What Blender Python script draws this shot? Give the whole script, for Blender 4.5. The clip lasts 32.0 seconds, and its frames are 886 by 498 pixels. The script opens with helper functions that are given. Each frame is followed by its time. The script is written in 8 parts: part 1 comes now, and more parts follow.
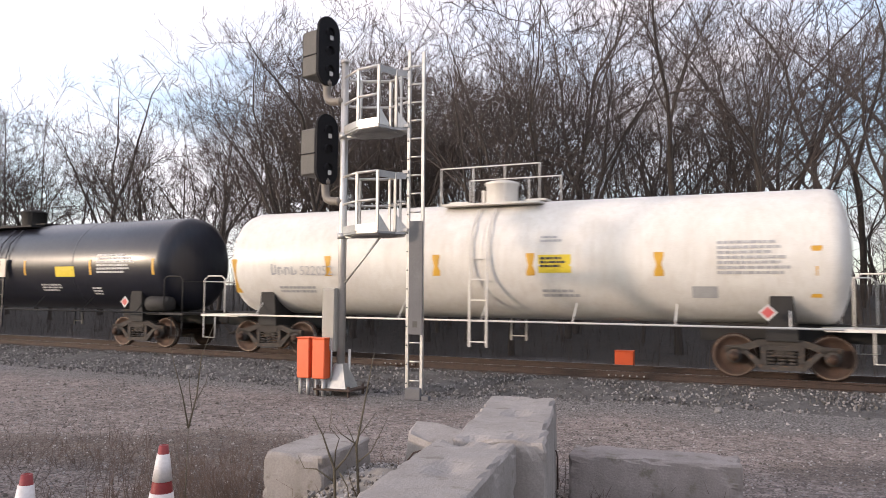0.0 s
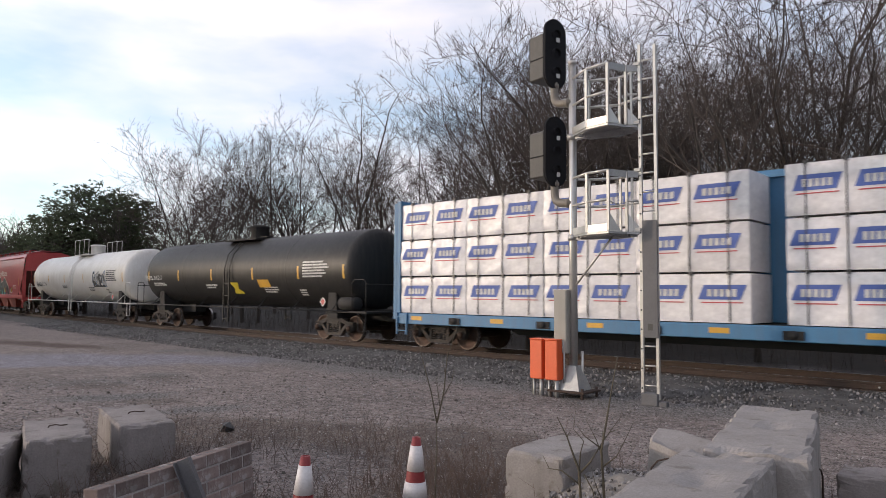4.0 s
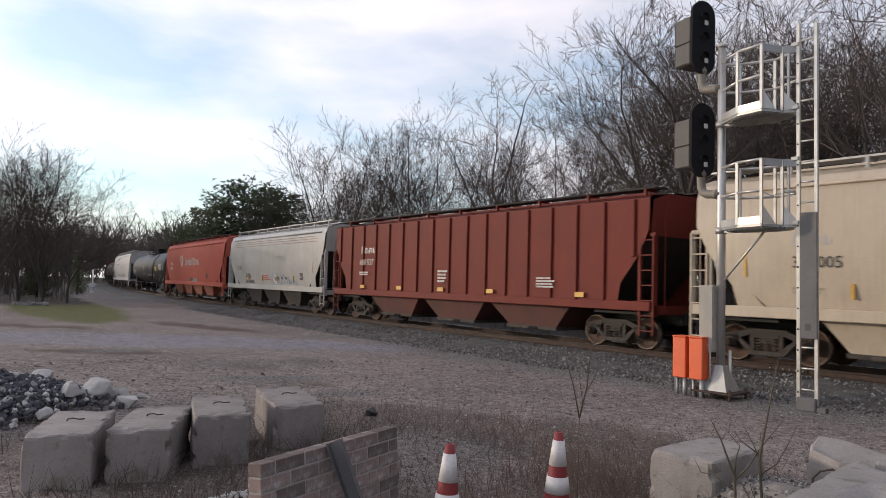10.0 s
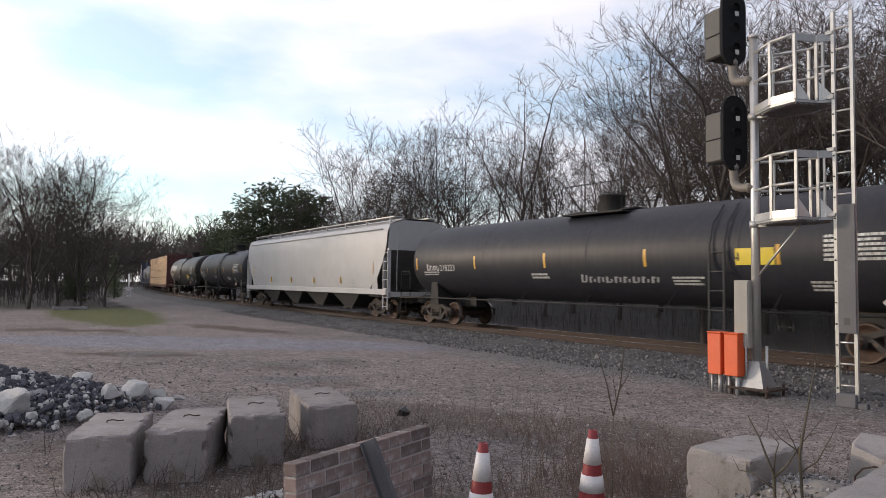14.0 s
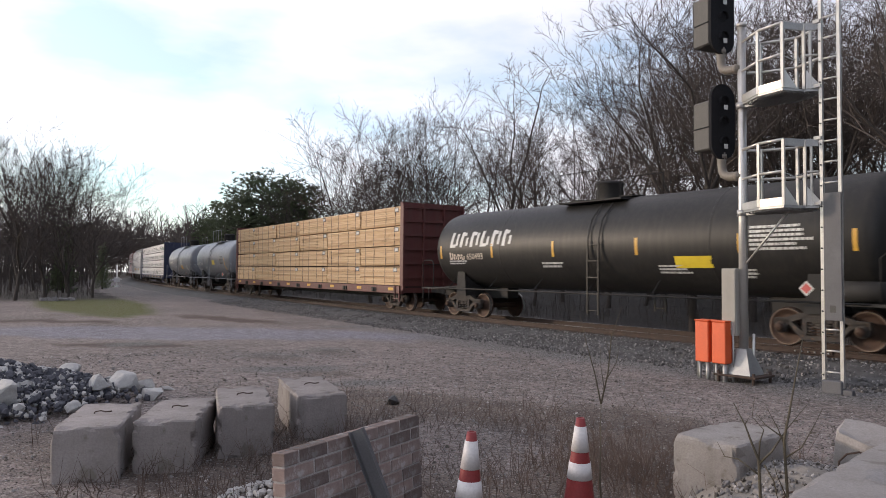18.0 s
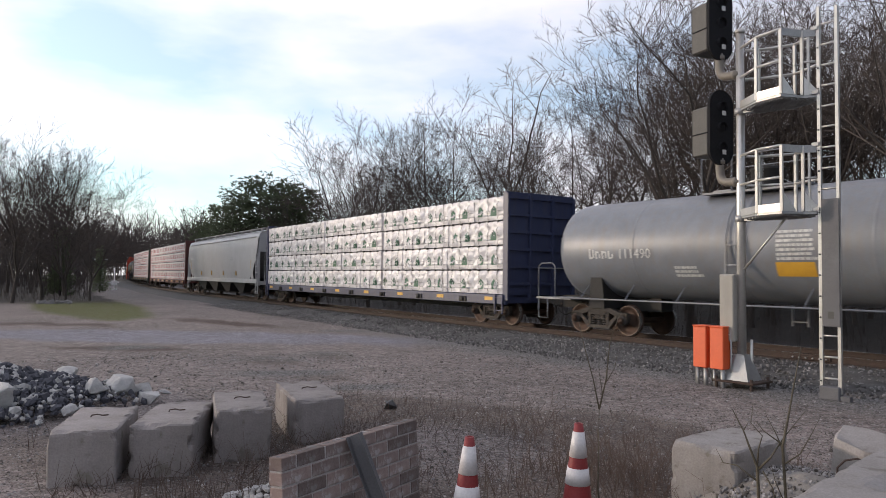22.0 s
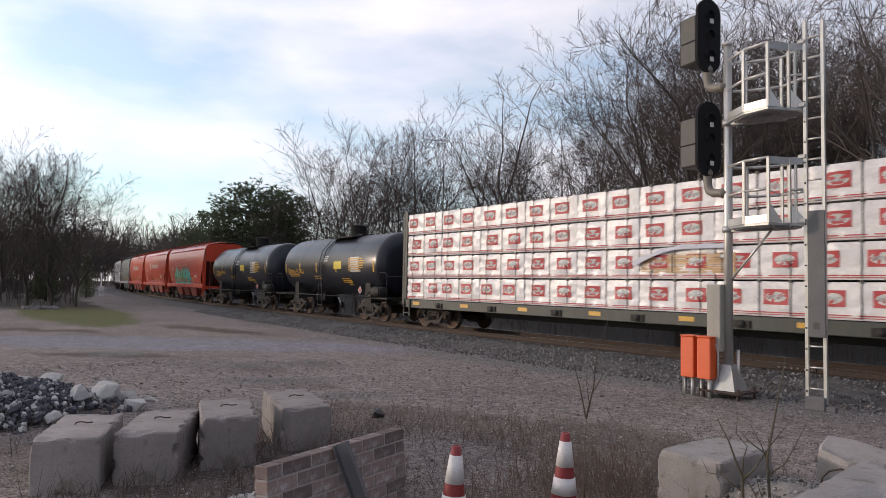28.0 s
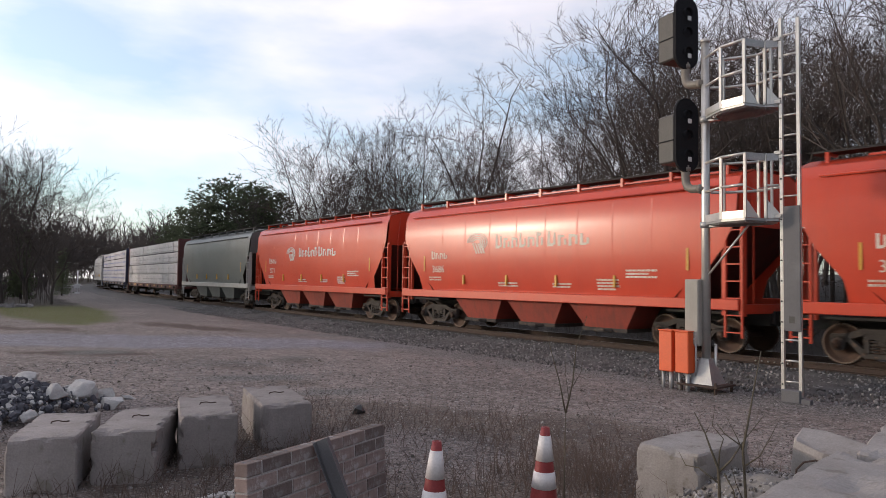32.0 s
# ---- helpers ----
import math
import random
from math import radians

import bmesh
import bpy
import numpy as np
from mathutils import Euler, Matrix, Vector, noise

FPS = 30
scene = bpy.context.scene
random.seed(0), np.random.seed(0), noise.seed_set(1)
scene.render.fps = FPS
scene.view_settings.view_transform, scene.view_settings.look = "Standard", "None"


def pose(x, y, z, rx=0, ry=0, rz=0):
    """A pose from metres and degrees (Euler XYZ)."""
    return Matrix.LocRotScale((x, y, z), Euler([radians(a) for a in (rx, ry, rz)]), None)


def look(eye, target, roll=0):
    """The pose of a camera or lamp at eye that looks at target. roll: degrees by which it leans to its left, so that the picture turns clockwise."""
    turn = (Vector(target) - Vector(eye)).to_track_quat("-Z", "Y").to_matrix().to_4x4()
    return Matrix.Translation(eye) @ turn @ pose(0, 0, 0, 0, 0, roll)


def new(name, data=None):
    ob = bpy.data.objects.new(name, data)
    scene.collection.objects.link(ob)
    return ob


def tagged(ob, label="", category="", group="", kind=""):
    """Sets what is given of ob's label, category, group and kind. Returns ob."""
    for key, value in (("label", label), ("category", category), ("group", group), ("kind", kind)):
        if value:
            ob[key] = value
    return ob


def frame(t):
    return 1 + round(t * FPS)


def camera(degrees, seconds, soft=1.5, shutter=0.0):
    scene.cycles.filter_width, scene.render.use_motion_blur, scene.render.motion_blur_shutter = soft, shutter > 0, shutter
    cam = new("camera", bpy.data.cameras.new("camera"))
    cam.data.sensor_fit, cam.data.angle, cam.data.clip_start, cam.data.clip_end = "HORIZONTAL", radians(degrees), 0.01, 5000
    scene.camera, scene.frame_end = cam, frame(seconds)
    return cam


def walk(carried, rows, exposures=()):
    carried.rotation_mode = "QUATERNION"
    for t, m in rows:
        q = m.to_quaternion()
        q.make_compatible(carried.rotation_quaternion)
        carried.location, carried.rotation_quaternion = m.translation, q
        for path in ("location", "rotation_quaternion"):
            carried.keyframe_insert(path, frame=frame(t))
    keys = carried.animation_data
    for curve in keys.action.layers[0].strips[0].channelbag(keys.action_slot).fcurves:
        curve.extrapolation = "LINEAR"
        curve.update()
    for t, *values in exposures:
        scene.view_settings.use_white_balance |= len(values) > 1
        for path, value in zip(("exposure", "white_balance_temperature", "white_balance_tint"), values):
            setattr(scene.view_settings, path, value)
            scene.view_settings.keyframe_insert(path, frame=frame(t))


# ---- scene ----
cam = camera(63.16, 32.0, soft=0.7, shutter=0.13)
PATH = [
    (0, pose(0.136, 0.078, 1.606, 93.75, -0.36, 1.70)),
    (0.5, pose(0.135, 0.084, 1.603, 93.78, -0.19, 3.55)),
    (1, pose(0.129, 0.079, 1.605, 93.75, -0.02, 4.99)),
    (1.5, pose(0.118, 0.062, 1.611, 93.77, 0.17, 7.42)),
    (2, pose(0.102, 0.057, 1.614, 93.80, -0.08, 10.24)),
    (2.5, pose(0.088, 0.050, 1.617, 93.82, -0.53, 12.69)),
    (3, pose(0.075, 0.044, 1.615, 93.71, -0.90, 15.34)),
    (3.5, pose(0.063, 0.033, 1.615, 93.72, -0.89, 17.68)),
    (4, pose(0.058, 0.028, 1.614, 93.74, -0.38, 19.58)),
    (4.5, pose(0.052, 0.019, 1.615, 93.68, -0.59, 20.66)),
    (6.5, pose(0.025, 0.009, 1.617, 93.23, -0.58, 24.63)),
    (7, pose(0.013, 0.006, 1.617, 93.03, -0.80, 25.76)),
    (7.5, pose(0.009, -0.002, 1.619, 92.90, -0.98, 26.70)),
    (8, pose(0.002, -0.002, 1.616, 92.86, -1.17, 27.69)),
    (8.5, pose(0.001, -0.005, 1.617, 92.78, -1.08, 28.45)),
    (9, pose(-0.001, -0.004, 1.620, 92.75, -1.40, 29.00)),
    (9.5, pose(-0.006, -0.005, 1.623, 92.84, -1.50, 29.55)),
    (10, pose(-0.007, -0.014, 1.621, 92.93, -1.42, 30.13)),
    (10.5, pose(-0.004, -0.015, 1.620, 92.98, -1.25, 30.55)),
    (11, pose(-0.005, -0.010, 1.620, 92.97, -1.04, 30.68)),
    (11.5, pose(-0.006, -0.011, 1.617, 92.96, -1.13, 30.86)),
    (12, pose(-0.008, -0.009, 1.619, 92.86, -1.15, 31.16)),
    (12.5, pose(-0.010, -0.004, 1.619, 92.83, -0.81, 31.48)),
    (13, pose(-0.008, -0.007, 1.621, 92.80, -0.72, 31.84)),
    (13.5, pose(-0.008, -0.009, 1.621, 92.81, -0.66, 32.19)),
    (14, pose(-0.011, -0.014, 1.619, 92.83, -0.59, 32.51)),
    (14.5, pose(-0.014, -0.019, 1.623, 92.87, -0.87, 32.82)),
    (16.5, pose(-0.007, -0.012, 1.617, 92.71, -0.18, 32.88)),
    (17, pose(0.001, -0.004, 1.618, 92.36, -0.09, 32.27)),
    (17.5, pose(-0.003, -0.000, 1.621, 92.16, -0.27, 31.98)),
    (18, pose(-0.001, -0.001, 1.619, 91.99, -0.36, 31.72)),
    (18.5, pose(-0.001, 0.009, 1.617, 91.86, -0.25, 31.58)),
    (19, pose(-0.004, 0.008, 1.619, 91.82, -0.08, 31.44)),
    (19.5, pose(-0.000, 0.005, 1.619, 91.86, -0.24, 31.23)),
    (20, pose(-0.007, 0.010, 1.617, 91.93, -0.29, 31.13)),
    (20.5, pose(-0.002, 0.005, 1.618, 91.98, -0.17, 31.09)),
    (21, pose(-0.001, 0.000, 1.619, 92.06, -0.36, 31.22)),
    (21.5, pose(-0.006, 0.004, 1.618, 92.20, -0.42, 31.30)),
    (22, pose(-0.008, -0.000, 1.620, 92.34, -0.60, 31.55)),
    (22.5, pose(-0.006, 0.002, 1.620, 92.37, -0.47, 31.76)),
    (23, pose(-0.005, 0.002, 1.618, 92.37, -0.45, 31.78)),
    (23.5, pose(-0.004, -0.001, 1.617, 92.34, -0.57, 31.88)),
    (24, pose(-0.004, -0.002, 1.619, 92.26, -0.65, 31.98)),
    (24.5, pose(-0.005, -0.001, 1.616, 92.23, -0.61, 31.93)),
    (25, pose(-0.006, 0.005, 1.617, 92.18, -1.09, 31.62)),
    (25.5, pose(-0.003, 0.004, 1.618, 92.27, -1.23, 31.24)),
    (27.5, pose(-0.000, -0.005, 1.623, 93.16, -1.24, 30.67)),
    (28, pose(0.004, -0.002, 1.624, 93.00, -1.00, 30.70)),
    (28.5, pose(0.001, 0.003, 1.622, 92.89, -0.88, 30.72)),
    (29, pose(0.001, -0.000, 1.622, 92.80, -0.84, 30.67)),
    (29.5, pose(0.003, 0.006, 1.619, 92.74, -1.04, 30.64)),
    (30, pose(0.003, -0.002, 1.618, 92.72, -0.79, 30.44)),
    (30.5, pose(0.004, -0.003, 1.621, 92.73, -0.76, 30.14)),
    (31, pose(0.004, -0.002, 1.622, 92.77, -0.74, 29.65)),
    (31.5, pose(0.008, 0.000, 1.622, 92.77, -0.78, 29.35)),
    (32, pose(0.012, -0.004, 1.624, 92.70, -0.77, 29.18)),
]
EXPOSURES = [(0.0, 0.46, 6640, 23.8), (1.0, 0.18, 6610, 23.8), (2.0, 0.32, 6590, 23.8), (3.0, 0.22, 6570, 22.8), (4.0, -0.13, 6470, 21.8), (7.0, -0.21, 6570, 22.3), (9.0, -0.23, 6520, 21.8), (12.0, -0.13, 6500, 20.8), (14.0, -0.11, 6450, 20.8), (19.0, 0.01, 6420, 21.8), (21.0, -0.11, 6370, 20.8), (23.0, -0.17, 6350, 20.3), (24.0, -0.31, 6370, 20.8), (25.0, -0.25, 6420, 21.8), (29.0, -0.27, 6420, 21.8), (30.0, -0.13, 6520, 22.8), (31.0, -0.13, 6470, 21.8), (32.0, -0.25, 6420, 21.8)]
walk(cam, PATH, EXPOSURES)

# ---- the line of the track: arc length s grows towards the far bend ----
NEAR_Y, HEAD0, K0, K1, K2, GRADE = 17.653, 0.39418, 0.002064, -0.001208, 0.000378, 0.00321
RUN = [240.0351, -2.2145, -2.8729, 1.0056, 0.8036]   # the train's run as a polynomial of time
GAPS = [-231.45, -212.91, -194.71, -169.67, -151.13, -131.71, -116.87, -101.26, -86.02, -67.22, -51.78, -32.80, -10.39, 11.42, 28.64, 47.06, 72.09, 85.38, 99.84, 124.85, 145.94, 171.10, 196.10, 209.26, 223.55, 238.09, 252.93, 267.87, 283.21, 307.13, 332.79]   # couplings between the cars, along the train
GROUND_Z = -0.38
S_GRID = np.arange(-720.0, 720.01, 0.5)
_u = np.clip(S_GRID, -20, 150) / 100
_i0 = int(np.argmin(abs(S_GRID)))
_th = np.cumsum(K0 + K1 * _u + K2 * _u * _u) * 0.5
TH = _th - _th[_i0] + HEAD0
_x, _y = np.cumsum(-np.cos(TH) * 0.5), np.cumsum(np.sin(TH) * 0.5)
TX = _x - _x[_i0] + 0.75 * np.sin(TH)
TY = _y - _y[_i0] + NEAR_Y + 0.75 * np.cos(TH)


def on_track(s, side=0.0, z=0.0):
    """Point of the track's centre line at arc length s, side metres away from the camera's side."""
    a = np.interp(s, S_GRID, TH)
    return Vector((np.interp(s, S_GRID, TX) + side * math.sin(a), np.interp(s, S_GRID, TY) + side * math.cos(a), GRADE * s + z))


def run(t):
    u = t / 16 - 1
    return sum(k * u ** (i + 1) for i, k in enumerate(RUN))


# ---- world and sun ----
SUN_AZ, SUN_EL = 109.0, 10.0     # degrees left of +y, and above the horizon
world = bpy.data.worlds.new("sky")
scene.world = world
world.use_nodes = True
nt = world.node_tree
nt.nodes.clear()
n_out, n_bg = nt.nodes.new("ShaderNodeOutputWorld"), nt.nodes.new("ShaderNodeBackground")
n_sky, n_mix = nt.nodes.new("ShaderNodeTexSky"), nt.nodes.new("ShaderNodeMix")
n_sky.sky_type, n_sky.sun_disc = "NISHITA", False
n_sky.sun_elevation, n_sky.sun_rotation = radians(SUN_EL), radians(-SUN_AZ)
n_sky.air_density, n_sky.dust_density = 1.0, 1.5
n_tc, n_map = nt.nodes.new("ShaderNodeTexCoord"), nt.nodes.new("ShaderNodeMapping")
n_map.inputs["Scale"].default_value = (1.0, 1.0, 3.2)
n_noise, n_ramp = nt.nodes.new("ShaderNodeTexNoise"), nt.nodes.new("ShaderNodeValToRGB")
n_noise.inputs["Scale"].default_value, n_noise.inputs["Detail"].default_value = 2.2, 6
n_noise.inputs["Roughness"].default_value = 0.5
n_ramp.color_ramp.elements[0].position, n_ramp.color_ramp.elements[1].position = 0.36, 0.62
n_ramp.color_ramp.elements[0].color = (0.3, 0.3, 0.3, 1)
n_ramp.color_ramp.elements[1].color = (0.93, 0.93, 0.93, 1)
n_mix.data_type = "RGBA"
n_dot, n_glow, n_cloud = nt.nodes.new("ShaderNodeVectorMath"), nt.nodes.new("ShaderNodeMapRange"), nt.nodes.new("ShaderNodeVectorMath")
n_dot.operation, n_cloud.operation = "DOT_PRODUCT", "SCALE"
n_dot.inputs[1].default_value = (-math.sin(radians(SUN_AZ)), math.cos(radians(SUN_AZ)), math.sin(radians(SUN_EL)))
n_glow.interpolation_type = "SMOOTHSTEP"
for k_, v_ in enumerate((-1.0, 1.0, 0.52, 1.28)):
    n_glow.inputs[k_ + 1].default_value = v_
n_cloud.inputs[0].default_value = (12.5, 12.5, 12.4)
nt.links.new(n_tc.outputs["Generated"], n_dot.inputs[0])
nt.links.new(n_dot.outputs["Value"], n_glow.inputs[0])
nt.links.new(n_glow.outputs[0], n_cloud.inputs["Scale"])
nt.links.new(n_cloud.outputs[0], n_mix.inputs[7])
nt.links.new(n_tc.outputs["Generated"], n_map.inputs["Vector"])
nt.links.new(n_map.outputs[0], n_noise.inputs["Vector"])
nt.links.new(n_noise.outputs["Fac"], n_ramp.inputs[0])
nt.links.new(n_ramp.outputs[0], n_mix.inputs[0])
n_gain = nt.nodes.new("ShaderNodeVectorMath")
n_gain.operation = "MULTIPLY"
n_gain.inputs[1].default_value = (1.8, 2.7, 3.05)
nt.links.new(n_sky.outputs[0], n_gain.inputs[0])
nt.links.new(n_gain.outputs[0], n_mix.inputs[6])
nt.links.new(n_mix.outputs[2], n_bg.inputs[0])
n_bg.inputs[1].default_value = 0.1
nt.links.new(n_bg.outputs[0], n_out.inputs[0])
_a, _e = radians(SUN_AZ), radians(SUN_EL)
sun = new("sun", bpy.data.lights.new("sun", "SUN"))
sun.data.energy, sun.data.angle, sun.data.color = 2.0, radians(4), (1.0, 0.83, 0.62)
sun.matrix_world = look((-math.sin(_a) * math.cos(_e) * 90, math.cos(_a) * math.cos(_e) * 90, math.sin(_e) * 90), (0, 0, 0))


# ---- materials ----
def mat(name, c1, c2=None, rough=0.7, scale=6.0, bump=0.15, metal=0.0, streak=0.0, grime=(0.09, 0.075, 0.06), spots=0.0, fine=60.0, stretch=(1, 1, 1), coat=0.0, rnd=0.0, spec=0.5):
    """Paint or stone: two tones mixed by a large noise, a fine grain, streaks of grime running down and rust spots."""
    m = bpy.data.materials.new(name)
    m.use_nodes = True
    t = m.node_tree
    b = t.nodes["Principled BSDF"]
    b.inputs["Roughness"].default_value, b.inputs["Metallic"].default_value = rough, metal
    b.inputs["Specular IOR Level"].default_value = spec
    if coat:
        b.inputs["Coat Weight"].default_value, b.inputs["Coat Roughness"].default_value = coat, 0.24
        b.inputs["Specular IOR Level"].default_value = 0.25
    c2 = c2 or tuple(x * 0.72 for x in c1)
    tc, mp = t.nodes.new("ShaderNodeTexCoord"), t.nodes.new("ShaderNodeMapping")
    mp.inputs["Scale"].default_value = stretch
    t.links.new(tc.outputs["Object"], mp.inputs["Vector"])

    def noise_(sc, det=5, vec=None):
        n = t.nodes.new("ShaderNodeTexNoise")
        n.inputs["Scale"].default_value, n.inputs["Detail"].default_value = sc, det
        n.inputs["Roughness"].default_value = 0.6
        t.links.new(vec or mp.outputs[0], n.inputs["Vector"])
        return n.outputs["Fac"]

    def ramp(fac, lo, hi, v0=0.0, v1=1.0):
        r = t.nodes.new("ShaderNodeMapRange")
        r.inputs[1].default_value, r.inputs[2].default_value = lo, hi
        r.inputs[3].default_value, r.inputs[4].default_value = v0, v1
        t.links.new(fac, r.inputs[0])
        return r.outputs[0]

    def mixc(fac, a, bb):
        x = t.nodes.new("ShaderNodeMix")
        x.data_type = "RGBA"
        t.links.new(fac, x.inputs[0])
        for s_, val in ((6, a), (7, bb)):
            if isinstance(val, tuple):
                x.inputs[s_].default_value = (*val, 1)
            else:
                t.links.new(val, x.inputs[s_])
        return x.outputs[2]

    col = mixc(ramp(noise_(scale), 0.3, 0.7), c1, c2)
    fn = noise_(fine, 4)
    col = mixc(ramp(fn, 0.35, 0.75, 0.0, 0.35), col, tuple(x * 0.55 for x in c2))
    if spots:
        col = mixc(ramp(noise_(scale * 2.3, 8), 0.64 - spots * 0.2, 0.72 - spots * 0.2, 0, 0.8), col, grime)
    if streak:
        sm = t.nodes.new("ShaderNodeMapping")
        sm.inputs["Scale"].default_value = (5, 5, 0.35)
        t.links.new(tc.outputs["Object"], sm.inputs["Vector"])
        col = mixc(ramp(noise_(1.6, 6, sm.outputs[0]), 0.45, 0.8, 0, streak), col, grime)
    if rnd:
        oi, hs = t.nodes.new("ShaderNodeObjectInfo"), t.nodes.new("ShaderNodeHueSaturation")
        t.links.new(ramp(oi.outputs["Random"], 0, 1, 1 - rnd, 1 + rnd), hs.inputs["Value"])
        t.links.new(col, hs.inputs["Color"])
        col = hs.outputs[0]
    t.links.new(col, b.inputs["Base Color"])
    if bump:
        bp = t.nodes.new("ShaderNodeBump")
        bp.inputs["Strength"].default_value, bp.inputs["Distance"].default_value = bump, 0.02
        t.links.new(fn, bp.inputs["Height"])
        t.links.new(bp.outputs[0], b.inputs["Normal"])
    t.links.new(ramp(fn, 0.3, 0.8, max(rough - 0.12, 0.02), min(rough + 0.12, 1)), b.inputs["Roughness"])
    return m


# ---- mesh helpers ----
class MB:
    """Collects vertices and faces of one mesh."""

    def __init__(self):
        self.v, self.f, self.m, self.s = [], [], [], []

    def add(self, vs, fs, mi=0, smooth=False):
        k = len(self.v)
        self.v += [tuple(p) for p in vs]
        for q in fs:
            self.f.append(tuple(i + k for i in q))
            self.m.append(mi)
            self.s.append(smooth)
        return self

    def box(self, x0, x1, y0, y1, z0, z1, mi=0):
        vs = [(x, y, z) for z in (z0, z1) for y in (y0, y1) for x in (x0, x1)]
        return self.add(vs, [(0, 2, 3, 1), (4, 5, 7, 6), (0, 1, 5, 4), (2, 6, 7, 3), (0, 4, 6, 2), (1, 3, 7, 5)], mi)

    def cbox(self, x0, x1, y0, y1, z0, z1, c=0.01, mi=0):
        """A box with chamfered edges."""
        vs, idx = [], {}
        for sx, sy, sz in ((a, b, d) for a in (0, 1) for b in (0, 1) for d in (0, 1)):
            X, Y, Z = (x0, x1)[sx], (y0, y1)[sy], (z0, z1)[sz]
            ix, iy, iz = (c, -c)[sx], (c, -c)[sy], (c, -c)[sz]
            for ax, p in enumerate(((X, Y + iy, Z + iz), (X + ix, Y, Z + iz), (X + ix, Y + iy, Z))):
                idx[sx, sy, sz, ax] = len(vs)
                vs.append(p)
        fs = []
        for ax in range(3):
            o1, o2 = [a for a in range(3) if a != ax]
            for sd in (0, 1):
                q = []
                for a, b in ((0, 0), (1, 0), (1, 1), (0, 1)):
                    key = [0, 0, 0]
                    key[ax], key[o1], key[o2] = sd, a, b
                    q.append(idx[(*key, ax)])
                fs.append(tuple(q))
        for ax in range(3):
            o1, o2 = [a for a in range(3) if a != ax]
            for a in (0, 1):
                for b in (0, 1):
                    k0, k1 = [0, 0, 0], [0, 0, 0]
                    k0[ax], k1[ax] = 0, 1
                    k0[o1] = k1[o1] = a
                    k0[o2] = k1[o2] = b
                    fs.append((idx[(*k0, o1)], idx[(*k1, o1)], idx[(*k1, o2)], idx[(*k0, o2)]))
        for sx, sy, sz in ((a, b, d) for a in (0, 1) for b in (0, 1) for d in (0, 1)):
            fs.append(tuple(idx[sx, sy, sz, a] for a in range(3)))
        return self.add(vs, fs, mi)

    def tube(self, pts, r, n=6, mi=0, caps=True):
        """A tube along points; r a radius or one for each point."""
        pts = [Vector(p) for p in pts]
        rs = r if isinstance(r, (list, tuple)) else [r] * len(pts)
        vs, fs = [], []
        for i, p in enumerate(pts):
            d = (pts[min(i + 1, len(pts) - 1)] - pts[max(i - 1, 0)]).normalized()
            a = d.orthogonal().normalized() if i == 0 else (a - d * a.dot(d)).normalized()
            b = d.cross(a)
            for k in range(n):
                w = 2 * math.pi * k / n
                vs.append(p + (a * math.cos(w) + b * math.sin(w)) * rs[i])
        for i in range(len(pts) - 1):
            for k in range(n):
                fs.append((i * n + k, i * n + (k + 1) % n, (i + 1) * n + (k + 1) % n, (i + 1) * n + k))
        if caps:
            fs += [tuple(range(n))[::-1], tuple(range((len(pts) - 1) * n, len(pts) * n))]
        return self.add(vs, fs, mi, n > 5)

    def lathe(self, prof, n=24, axis="x", at=(0, 0, 0), mi=0):
        """Turn a profile of (along, radius) about an axis through at."""
        vs, fs = [], []
        for u, r in prof:
            for k in range(n):
                w = 2 * math.pi * k / n
                p, q = r * math.cos(w), r * math.sin(w)
                d = {"x": (u, p, q), "y": (p, u, q), "z": (p, q, u)}[axis]
                vs.append((at[0] + d[0], at[1] + d[1], at[2] + d[2]))
        for i in range(len(prof) - 1):
            for k in range(n):
                q = (i * n + k, i * n + (k + 1) % n, (i + 1) * n + (k + 1) % n, (i + 1) * n + k)
                fs.append(q if axis != "y" else q[::-1])
        return self.add(vs, fs, mi, True)

    def prism(self, poly, y0, y1, mi=0, plane="xz"):
        """A polygon drawn in a plane, drawn out across it."""
        n = len(poly)
        put = {"xz": lambda a, b, d: (a, d, b), "xy": lambda a, b, d: (a, b, d), "yz": lambda a, b, d: (d, a, b)}[plane]
        vs = [put(a, b, y0) for a, b in poly] + [put(a, b, y1) for a, b in poly]
        fs = [tuple(range(n)), tuple(range(n, 2 * n))[::-1]] + [(i, i + n, (i + 1) % n + n, (i + 1) % n) for i in range(n)]
        return self.add(vs, fs, mi)

    def loft(self, secs, mi=0, smooth=False, close=False):
        n = len(secs[0])
        vs = [p for s_ in secs for p in s_]
        fs = []
        for i in range(len(secs) - 1):
            for k in range(n if close else n - 1):
                fs.append((i * n + k, i * n + (k + 1) % n, (i + 1) * n + (k + 1) % n, (i + 1) * n + k))
        if close:
            fs += [tuple(range(n))[::-1], tuple(range((len(secs) - 1) * n, len(secs) * n))]
        return self.add(vs, fs, mi, smooth)

    def mesh(self, name, mats, fix=True):
        me = bpy.data.meshes.new(name)
        me.from_pydata(self.v, [], self.f)
        for m in mats if isinstance(mats, (list, tuple)) else [mats]:
            me.materials.append(m)
        me.polygons.foreach_set("material_index", self.m)
        me.polygons.foreach_set("use_smooth", self.s)
        if fix:
            bm = bmesh.new()
            bm.from_mesh(me)
            bmesh.ops.recalc_face_normals(bm, faces=bm.faces)
            bm.to_mesh(me)
            bm.free()
        me.update()
        return me


